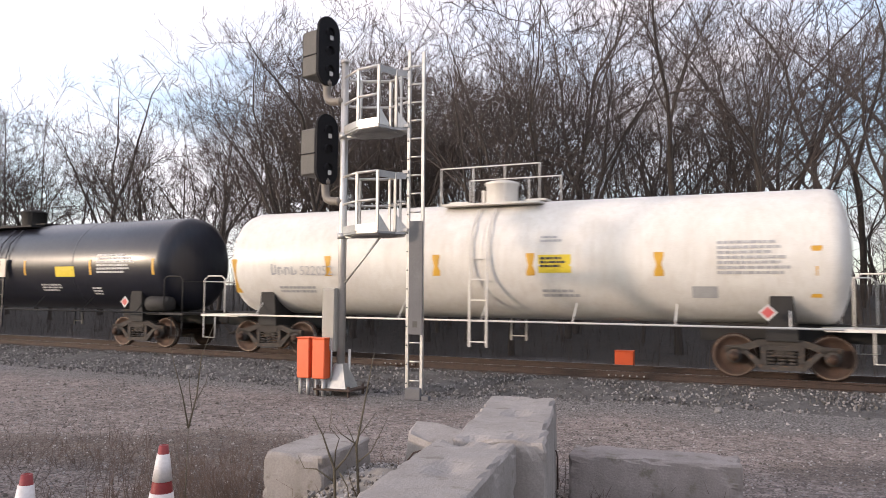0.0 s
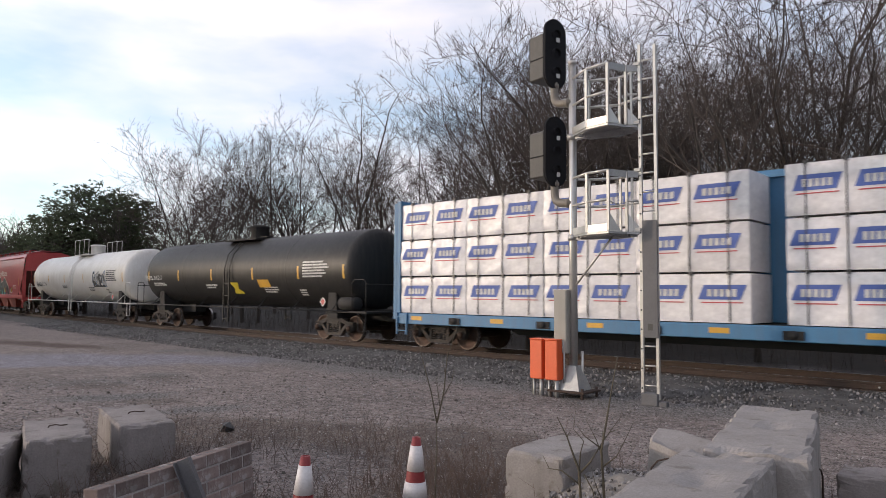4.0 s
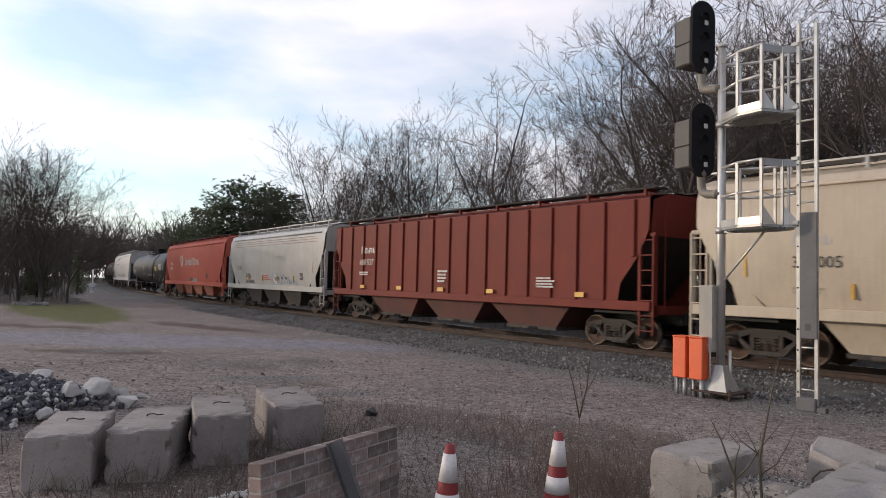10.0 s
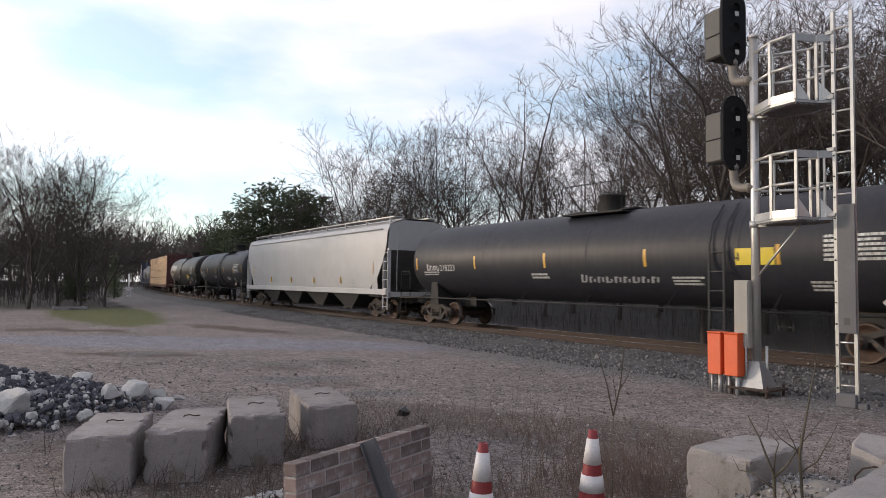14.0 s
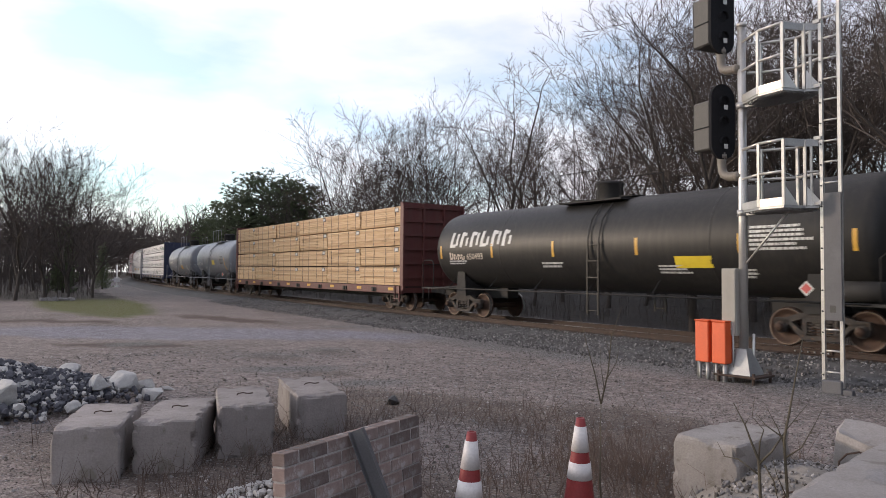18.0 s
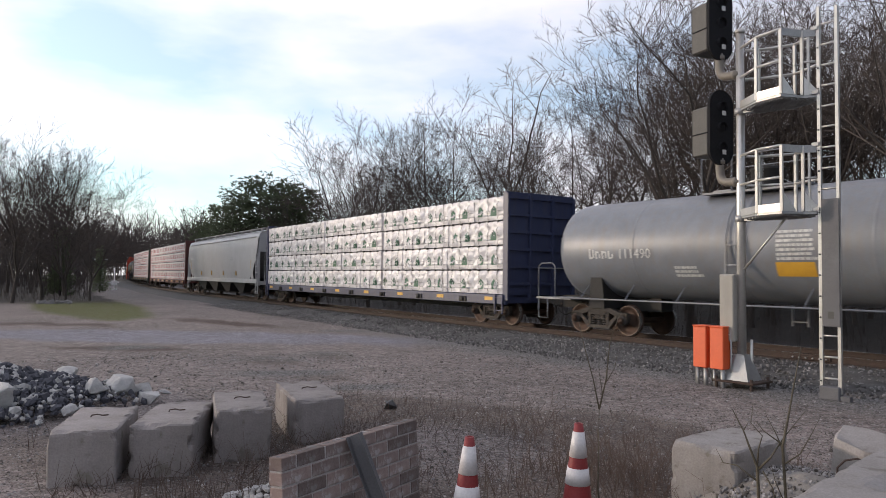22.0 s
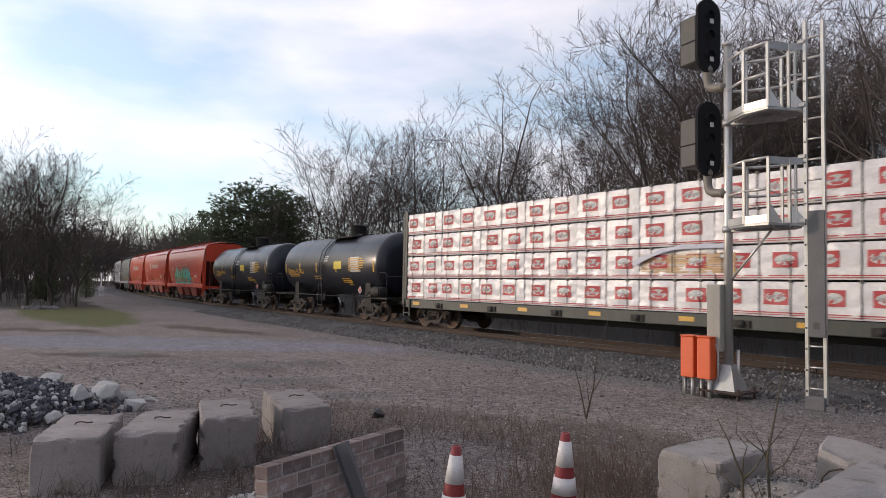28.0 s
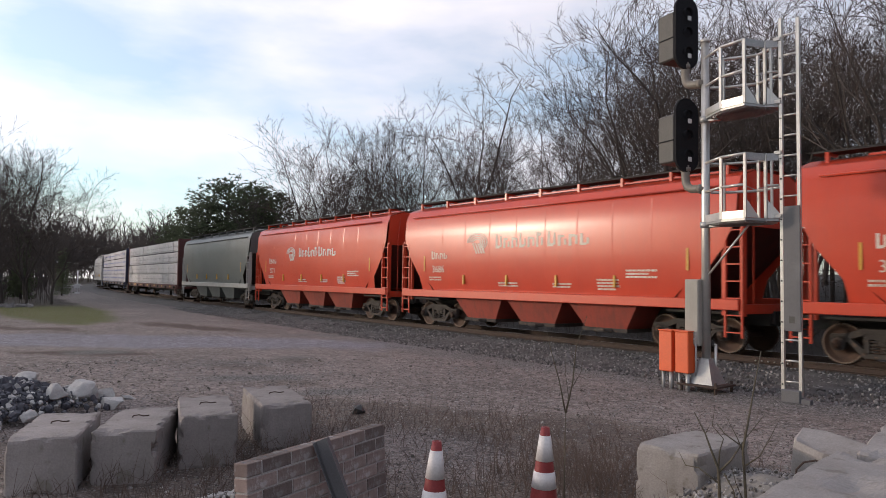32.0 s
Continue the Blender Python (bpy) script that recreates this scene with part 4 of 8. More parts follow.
def text_mesh(word, size, mt):
    cu = bpy.data.curves.new("writing", "FONT")
    cu.body, cu.size, cu.resolution_u = word, size, 2
    ob = bpy.data.objects.new("writing", cu)
    scene.collection.objects.link(ob)
    me = bpy.data.meshes.new_from_object(ob.evaluated_get(bpy.context.evaluated_depsgraph_get()))
    bpy.data.objects.remove(ob)
    bpy.data.curves.remove(cu)
    me.materials.clear()
    me.materials.append(mt)
    return me


def write(car, word, x, z, size, mt, y, tilt=0.0, label=""):
    """Letters on the side that faces the lot; y is the surface there."""
    return part("lettering", text_mesh(word, size, mt), car, pose(x, y, z, 90 + tilt, 0, 0), label)


CARS = []


def start_car(name, label, category, L, group):
    car = thing(name, label, category, group)
    CARS.append((car, L))
    return car


def tank_car(L, paint, label, R=1.42, zc=2.5, half=None, tr=None, dark=True, ladder_x=0.0, dome=0.0, handrail=True, rail_mat=None, marks=True, group="tank cars", mark_mat=None, stripes=()):
    car = start_car("tank_car", label, "tank car", L, group)
    half = half or (L / 2 - 1.05)
    tr = tr or half - 1.55
    rng = random.Random(int(L * 100))
    mb = MB()
    e = 0.42
    pr = [(-half, 0.0)] + [(-half + e * (1 - math.cos(a)), R * math.sin(a)) for a in (0.35, 0.7, 1.05, 1.35)] + [(-half + e + 0.08, R)]
    n = 8
    pr += [(-half + e + 0.1 + (2 * half - 2 * e - 0.2) * i / n, R) for i in range(1, n)]
    pr += [(-u, r) for u, r in pr[:6][::-1]]
    mb.lathe(pr, 48, "x", at=(0, 0, zc))
    part("tank", mb.mesh("tank", paint), car)
    for x in (-half * 0.5, 0.0, half * 0.5) if dark else (0.0,):
        part("tank_seam", MB().lathe([(x - 0.03, R), (x - 0.02, R + 0.006), (x + 0.02, R + 0.006), (x + 0.03, R)], 48, "x", at=(0, 0, zc)).mesh("tank_seam", paint), car)
    # stub sills, saddles and end platforms
    for sd in (-1, 1):
        mb = MB().box(min(sd * (tr - 1.6), sd * (L / 2 - 0.35)), max(sd * (tr - 1.6), sd * (L / 2 - 0.35)), -0.25, 0.25, 0.72, 1.1)
        mb.prism([(sd * tr - 0.3, 0.78), (sd * tr + 0.3, 0.78), (sd * tr + 0.2, zc - R * 0.55), (sd * tr - 0.2, zc - R * 0.55)], -1.15, 1.15)
        part("stub_sill", mb.mesh("stub_sill", M_UNDER), car)
        x0, x1 = sorted((sd * (tr + 0.75), sd * (L / 2 - 0.38)))
        part("end_platform", MB().box(x0, x1, -1.45, 1.45, 1.0, 1.06).mesh("end_platform", rail_mat or M_UNDER), car)
        mb = MB()
        for y in (-1.42, 1.42):
            xe = sd * (L / 2 - 0.45)
            mb.tube([(xe, y, 1.0), (xe, y, 2.0), (xe - sd * 0.12, y, 2.1), (xe - sd * 0.6, y, 2.1), (xe - sd * 0.72, y, 2.0), (xe - sd * 0.72, y, 1.0)], 0.018, 6)
            mb.tube([(xe, y, 1.0), (xe, y, 0.42), (xe - sd * 0.4, y, 0.42), (xe - sd * 0.4, y, 1.0)], 0.016, 6)
        mb.tube([(sd * (L / 2 - 0.42), -1.42, 1.95), (sd * (L / 2 - 0.42), 1.42, 1.95)], 0.016, 6)
        part("handrail", mb.mesh("handrail", rail_mat or M_UNDER), car)
    # side handrail
    if handrail:
        for y in (-1.46, 1.46):
            mb = MB().tube([(-half + 0.3, y, 1.05), (half - 0.3, y, 1.05)], 0.024, 6)
            for i in range(7):
                x = -half + 1.2 + (2 * half - 2.4) * i / 6
                mb.tube([(x, y, 1.05), (x, y * 0.72, zc - R * 0.72)], 0.016, 5)
            part("side_rail", mb.mesh("side_rail", rail_mat or M_UNDER), car)
    # centre ladder, walkway, manway housing
    for y in (-1.5, 1.5):
        mb = MB()
        ladder(mb, ladder_x, y, 0.45, 2.6, 0.42)
        for sx in (-0.21, 0.21):
            sg = 1 if y > 0 else -1
            mb.tube([(ladder_x + sx, y, 2.6), (ladder_x + sx, sg * (R * 0.92 + 0.03), zc + 0.7), (ladder_x + sx, sg * R * 0.62, zc + R * 0.85)], 0.02, 5)
        part("ladder", mb.mesh("ladder", rail_mat or paint), car)
    mb = MB().lathe([(zc + R - 0.1, 0.4), (zc + R + 0.44, 0.4), (zc + R + 0.46, 0.43), (zc + R + 0.52, 0.43), (zc + R + 0.56, 0.3), (zc + R + 0.57, 0.0)], 20, "z", at=(dome, 0, 0))
    mb.box(dome - 0.5, dome - 0.43, -0.12, 0.12, zc + R + 0.05, zc + R + 0.35)
    part("manway_housing", mb.mesh("manway_housing", paint if not dark else M_UNDER), car)
    mb = MB().box(dome - 1.25, dome + 1.25, -0.95, -0.45, zc + R - 0.12, zc + R - 0.07).box(dome - 1.25, dome + 1.25, 0.45, 0.95, zc + R - 0.12, zc + R - 0.07)
    mb.box(dome - 1.25, dome - 0.75, -0.45, 0.45, zc + R - 0.0, zc + R + 0.04).box(dome + 0.75, dome + 1.25, -0.45, 0.45, zc + R, zc + R + 0.04)
    part("walkway", mb.mesh("walkway", rail_mat or M_UNDER), car)
    post = MB().tube([(0, 0, zc + R - 0.1), (0, 0, zc + R + 0.8)], 0.016, 5).mesh("railing_post", rail_mat or M_UNDER)
    bar = MB().tube([(dome - 1.25, 0, zc + R + 0.8), (dome + 1.25, 0, zc + R + 0.8)], 0.016, 5).mesh("top_railing", rail_mat or M_UNDER)
    for y in (-0.95, 0.95):
        rail = part("top_railing", bar, car, pose(0, y, 0))
        for x in (-1.25, -0.4, 0.4, 1.25):
            part("railing_post", post, rail, pose(dome + x, 0, 0))
    # reflective marks and stencils, just clear of the shell

    def shell(z):
        return -math.sqrt(max((R + 0.008) ** 2 - (z - zc) ** 2, 0))

    def patch(x0, x1, z0, z1, mt, nm="mark"):
        k = 4
        zs = [z0 + (z1 - z0) * i / k for i in range(k + 1)]
        part(nm, MB().loft([[(x0, shell(z), z), (x1, shell(z), z)] for z in zs]).mesh(nm, mt), car)
    if marks:
        for x in (-half + 0.62, -half * 0.55, -half * 0.18, half * 0.22, half * 0.6, half - 0.62):
            patch(x - 0.05, x + 0.05, 2.15, 2.62, M_YELLOW, "reflector")
        mm = mark_mat or M_WHITE
        for x, z, w, h, ln in ((half - 3.0, 2.75, 1.6, 0.06, 6), (half * 0.3, 1.85, 1.0, 0.05, 3), (-half * 0.25, 1.95, 1.0, 0.06, 2), (-half + 1.1, 2.05, 1.3, 0.05, 2), (half - 3.4, 1.75, 0.5, 0.05, 3)):
            mb = MB()
            bars(mb, x, z, w, h, 0, ln, curve=shell, rng=rng)
            part("stencil", mb.mesh("stencil", mm), car)
    for x, z, w, h, mt in stripes:
        patch(x - w / 2, x + w / 2, z - h / 2, z + h / 2, mt, "panel_mark")
    # placard
    zz = 1.35
    x = half - 1.6
    for q, mt, dy in ((0.17, M_WHITE, 0.0), (0.12, M_REDMARK, 0.004)):
        part("placard", MB().prism([(x, zz - q), (x + q, zz), (x, zz + q), (x - q, zz)], -1.515 - dy, -1.508 - dy).mesh("placard", mt), car)
    if dark:
        part("air_reservoir", MB().lathe([(-0.45, 0.0), (-0.44, 0.17), (-0.4, 0.22), (0.4, 0.22), (0.44, 0.17), (0.45, 0.0)], 16, "x", at=(half - 0.55, -1.15, 1.3)).mesh("air_reservoir", M_UNDER), car)
    add_trucks(car, tr)
    add_couplers(car, L)
    car["shell"] = (R, zc)
    return car


def hopper_car(L, paint, label, bays=3, H=4.28, ribs=0, walk_rail=True, sill=None, roof=None, hop=None, rounded=True, half=None, group="hopper cars", dark_end=None, bracket=None, marks=True, bay_foot=0.27):
    """A covered hopper: sides cut away above the trucks, hopper bays below, running board on the roof."""
    car = start_car("hopper_car", label, "hopper car", L, group)
    half = half or (L / 2 - 0.45)
    tr = half - 1.75
    W = 1.55
    z0 = 1.3
    hop, roof, sill = hop or paint, roof or paint, sill or paint
    board = M_GALV if bracket is P_PALE else M_UNDER
    # the body: cross sections from end to end; the lower corners cut back at the ends
    if rounded:
        sec = [(1.42, z0), (1.52, z0 + 0.5), (W, z0 + 1.2), (W, z0 + 1.9), (1.50, H - 0.42), (1.36, H - 0.08), (1.2, H), (0.75, H + 0.14), (0.3, H + 0.18)]
    else:
        sec = [(W, z0), (W, z0 + 0.5), (W, z0 + 1.2), (W, z0 + 1.9), (W, H - 0.4), (W, H - 0.06), (1.45, H), (0.8, H + 0.1), (0.3, H + 0.14)]
    ring = [(-y, z) for y, z in sec] + [(y, z) for y, z in sec[::-1]]

    def cut(z):
        """How far the side stands back from the car's end at height z."""
        return float(np.interp(z, [z0, z0 + 0.45, z0 + 1.45, z0 + 1.75, H], [1.25, 1.2, 0.38, 0.24, 0.2]))
    mb = MB()
    for sd in (-1, 1):
        lo = [[(s_ * (half - cut(z)), sd * y, z) for y, z in sec[:7]] for s_ in (-1, 1)]
        k = 10
        rows = []
        for i in range(k + 1):
            w = i / k
            rows.append([tuple(a[j] + (b[j] - a[j]) * w for j in range(3)) for a, b in zip(lo[0], lo[1])])
        mb.loft(rows, smooth=rounded)
    part("side_sheet", mb.mesh("side_sheet", paint), car)
    mb = MB()
    e = half - cut(H)
    mb.loft([[(x, y, z) for y, z in ring[5:-5]] for x in (-e, -e * 0.5, 0, e * 0.5, e)], smooth=True)
    part("roof", mb.mesh("roof", roof), car)
    for sd in (-1, 1):
        # end wall, and slope sheet painted dark with the shade above the truck
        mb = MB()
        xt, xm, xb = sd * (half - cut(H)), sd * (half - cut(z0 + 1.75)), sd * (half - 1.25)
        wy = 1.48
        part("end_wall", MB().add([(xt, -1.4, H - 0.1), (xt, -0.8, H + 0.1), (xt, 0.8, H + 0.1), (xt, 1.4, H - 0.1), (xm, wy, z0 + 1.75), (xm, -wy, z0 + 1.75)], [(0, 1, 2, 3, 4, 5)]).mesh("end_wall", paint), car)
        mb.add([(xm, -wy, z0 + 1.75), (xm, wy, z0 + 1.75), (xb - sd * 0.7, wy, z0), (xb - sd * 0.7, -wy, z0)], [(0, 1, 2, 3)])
        part("end_sheet", mb.mesh("end_sheet", dark_end or P_SHADEBROWN), car)
        mb = MB()
        xe = sd * (half - 0.06)
        for y in (-1.45, 1.45):
            mb.box(min(xe, xe - sd * 0.1), max(xe, xe - sd * 0.1), y - 0.05, y + 0.05, 0.95, z0 + 1.8)
            mb.box(xe - sd * 0.52 - 0.04, xe - sd * 0.52 + 0.04, y - 0.05, y + 0.05, 0.95, z0 + 1.6)
            mb.box(min(xe, xm), max(xe, xm), y - 0.04, y + 0.04, z0 + 1.72, z0 + 1.82)
        mb.box(min(xe, xe - sd * 0.12), max(xe, xe - sd * 0.12), -1.5, 1.5, 1.0, 1.22)
        part("end_frame", mb.mesh("end_frame", sill), car)
        for y in (-1.53, 1.53):
            mb = MB()
            ladder(mb, sd * (half - 0.30), y, 0.45, z0 + 1.75, 0.42)
            part("ladder", mb.mesh("ladder", sill), car)
        part("grab_rail", MB().tube([(xt - sd * 0.02, -0.9, H - 0.1), (xe, -1.1, z0 + 1.9), (xe, -1.1, 1.1)], 0.015, 5).mesh("grab_rail", sill), car)
        x0, x1 = sorted((sd * (half - 2.2), sd * (half - 0.1)))
        part("end_platform", MB().box(x0, x1, -1.4, 1.4, 0.98, 1.04).box(x0, x1, -0.3, 0.3, 0.7, 1.0).mesh("end_platform", M_UNDER), car)
    # weld seams between the side sheets
    if rounded:
        for i in range(1, 9):
            x = -half + 1.3 + (2 * half - 2.6) * i / 9
            part("weld_seam", MB().loft([[(x - 0.02, -y, z), (x, -y - 0.003, z), (x + 0.02, -y, z)] for y, z in sec[:6]]).mesh("weld_seam", paint), car)
    # side sill
    for y in (-1, 1):
        part("side_sill", MB().cbox(-half + 0.15, half - 0.15, min(y * 1.45, y * 1.6), max(y * 1.45, y * 1.6), z0 - 0.22, z0 + 0.03, 0.015).mesh("side_sill", sill), car)
    # bays; a darker hop paint carries grime and underside shade in its colour
    x0, x1 = -tr + 1.25, tr - 1.25
    bw = (x1 - x0) / bays
    for i in range(bays):
        a, b = x0 + bw * i, x0 + bw * (i + 1)
        mid = (a + b) / 2
        mb = MB()
        top = [(a + 0.04, -1.42, z0 - 0.1), (b - 0.04, -1.42, z0 - 0.1), (b - 0.04, 1.42, z0 - 0.1), (a + 0.04, 1.42, z0 - 0.1)]
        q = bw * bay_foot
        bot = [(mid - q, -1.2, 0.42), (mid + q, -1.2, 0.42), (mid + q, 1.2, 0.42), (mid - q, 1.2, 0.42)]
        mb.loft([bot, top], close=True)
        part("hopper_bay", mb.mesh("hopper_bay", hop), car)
        mb = MB().box(mid - q - 0.06, mid + q + 0.06, -1.25, 1.25, 0.33, 0.43)
        mb.tube([(mid - 0.3, -1.28, 0.36), (mid + 0.3, -1.28, 0.36)], 0.05, 8).tube([(mid + 0.1, -1.2, 0.38), (mid + 0.1, -1.42, 0.38)], 0.03, 6)
        part("outlet_gate", mb.mesh("outlet_gate", M_STEEL), car)
    part("centre_sill", MB().box(-half, half, -0.25, 0.25, 0.75, 1.05).mesh("centre_sill", M_UNDER), car)
    # ribs
    for i in range(ribs):
        x = -half + 0.7 + (2 * half - 1.4) * i / (ribs - 1)
        zb = z0 if abs(x) < half - 1.3 else z0 + 1.2
        for y in (-1, 1):
            part("side_post", MB().cbox(x - 0.045, x + 0.045, min(y * W, y * (W + 0.07)), max(y * W, y * (W + 0.07)), zb, H - 0.08, 0.012).mesh("side_post", paint), car)
    # running board and hatches
    if walk_rail:
        mb = MB()
        for y in (-1, 1):
            part("running_board", MB().box(-half + 0.35, half - 0.35, min(y * 0.62, y * 1.12), max(y * 0.62, y * 1.12), H + 0.24, H + 0.285).mesh("running_board", board), car)
        br = MB().box(-0.035, 0.035, -1.15, -1.06, H - 0.02, H + 0.25).box(-0.035, 0.035, -1.06, -0.7, H + 0.18, H + 0.24).mesh("board_bracket", bracket or roof)
        for i in range(9):
            x = -half + 0.7 + (2 * half - 1.4) * i / 8
            part("board_bracket", br, car, pose(x, 0, 0))
    part("hatch", MB().cbox(-half + 1.2, half - 1.2, -0.32, 0.32, H + 0.16, H + 0.27, 0.03).mesh("hatch", roof), car)
    part("eave_bead", MB().tube([(-half + 0.7, -1.5, H - 0.3), (half - 0.7, -1.5, H - 0.3)], 0.03, 6).mesh("eave_bead", paint), car)
    if marks:
        for i in range(6):
            x = -half + 1.6 + (2 * half - 3.2) * i / 5
            z = 1.55 if 0 < i < 5 else 2.0
            if i in (0, 5):
                x = math.copysign(half - 1.5, x)
            part("reflector", MB().box(x - 0.03, x + 0.03, -W - 0.012, -W - 0.006 + (0.05 if z < 1.9 else 0), z, z + (0.32 if z < 1.9 else 0.55)).mesh("reflector", M_YELLOW), car)
    add_trucks(car, tr)
    add_couplers(car, L)
    return car


def centerbeam_car(L, paint, label, tiers, cols, bundle_meshes, bulk=None, split=None, group="lumber cars", spine=None, seed=3, top=4.45, sill_marks=True, tight=0.02):
    car = start_car("centerbeam_car", label, "lumber car", L, group)
    half = L / 2 - 1.05
    tr = half - 1.4
    zd = 1.08
    bulk = bulk or paint
    rng = random.Random(seed)
    for y in (-1, 1):
        part("side_sill", MB().cbox(-half, half, min(y * 1.38, y * 1.52), max(y * 1.38, y * 1.52), zd - 0.34, zd - 0.02, 0.015).mesh("side_sill", paint), car)
    mb = MB().box(-half, half, -1.4, 1.4, zd - 0.1, zd - 0.03)
    mb.prism([(-tr + 1.2, zd - 0.1), (tr - 1.2, zd - 0.1), (tr - 2.4, 0.5), (-tr + 2.4, 0.5)], -0.3, 0.3)
    part("deck", mb.mesh("deck", M_UNDER), car)
    for sd in (-1, 1):
        mb = MB()
        x0, x1 = sorted((sd * half, sd * (half - 0.16)))
        mb.box(x0, x1, -1.5, 1.5, zd - 0.3, top + 0.06)
        bk = part("bulkhead", mb.mesh("bulkhead", bulk), car)
        for k in range(6):
            z = zd + 0.3 + k * 0.58
            part("cross_rib", MB().box(min(sd * half, sd * (half + 0.09)), max(sd * half, sd * (half + 0.09)), -1.46, 1.46, z, z + 0.09).mesh("cross_rib", bulk), bk)
        for y in (-1.46, -0.5, 0.5, 1.46):
            part("post", MB().box(min(sd * half, sd * (half + 0.11)), max(sd * half, sd * (half + 0.11)), y - 0.05, y + 0.05, zd - 0.2, top).mesh("post", bulk), bk)
        mb = MB()
        ladder(mb, sd * (half - 0.3), -1.55, 0.42, zd, 0.4, 2)
        part("step", mb.mesh("step", paint), car)
    part("centre_beam", MB().box(-half + 0.2, half - 0.2, -0.06, 0.06, zd, top - 0.1).box(-half + 0.2, half - 0.2, -0.2, 0.2, top - 0.1, top + 0.06).mesh("centre_beam", spine or paint), car)
    # bundles on both sides
    usable = 2 * half - 0.36
    # column edges; a split load stands in two blocks with a gap between them
    if split:
        g0, g1, nl = split
        spans = [(-usable / 2 + (g0 + usable / 2) * i / nl, -usable / 2 + (g0 + usable / 2) * (i + 1) / nl) for i in range(nl)]
        spans += [(g1 + (usable / 2 - g1) * i / (cols - nl), g1 + (usable / 2 - g1) * (i + 1) / (cols - nl)) for i in range(cols - nl)]
    else:
        spans = [(-usable / 2 + usable * i / cols, -usable / 2 + usable * (i + 1) / cols) for i in range(cols)]
    bh = (top - zd - 0.04) / tiers
    back_pack = MB().cbox(-1, 1, -0.68, 0.68, 0, 1, 0.01).mesh("lumber_pack", bundle_meshes[0].materials[0])
    for xa, xb in spans:
        for tix in range(tiers):
            for y in (-1, 1):
                me = bundle_meshes[rng.randrange(len(bundle_meshes))] if y < 0 else back_pack
                m = pose((xa + xb) / 2 + rng.uniform(-0.015, 0.015), y * 0.79 + rng.uniform(-0.02, 0.02), zd + bh * tix, 0, 0, 0 if y < 0 else 180) @ Matrix.Diagonal(((xb - xa - tight) / 2.0, 1, (bh - 0.045), 1))
                part("lumber_pack", me, car, m)
    # yellow marks and winches on the sill
    for i in range(int(L / 1.6)):
        xx = -half + 0.9 + i * (2 * half - 1.8) / (int(L / 1.6) - 1)
        if sill_marks and i % 2 == 0:
            part("reflector", MB().box(xx - 0.22, xx + 0.22, -1.527, -1.521, zd - 0.22, zd - 0.10).mesh("reflector", M_YELLOW), car)
        else:
            part("winch", MB().lathe([(-1.6, 0.0), (-1.6, 0.09), (-1.5, 0.09)], 10, "y", at=(xx, 0, zd - 0.2)).box(xx - 0.2, xx + 0.2, -1.56, -1.5, zd - 0.3, zd - 0.12).mesh("winch", M_UNDER), car)
    add_trucks(car, tr)
    add_couplers(car, L)
    return car


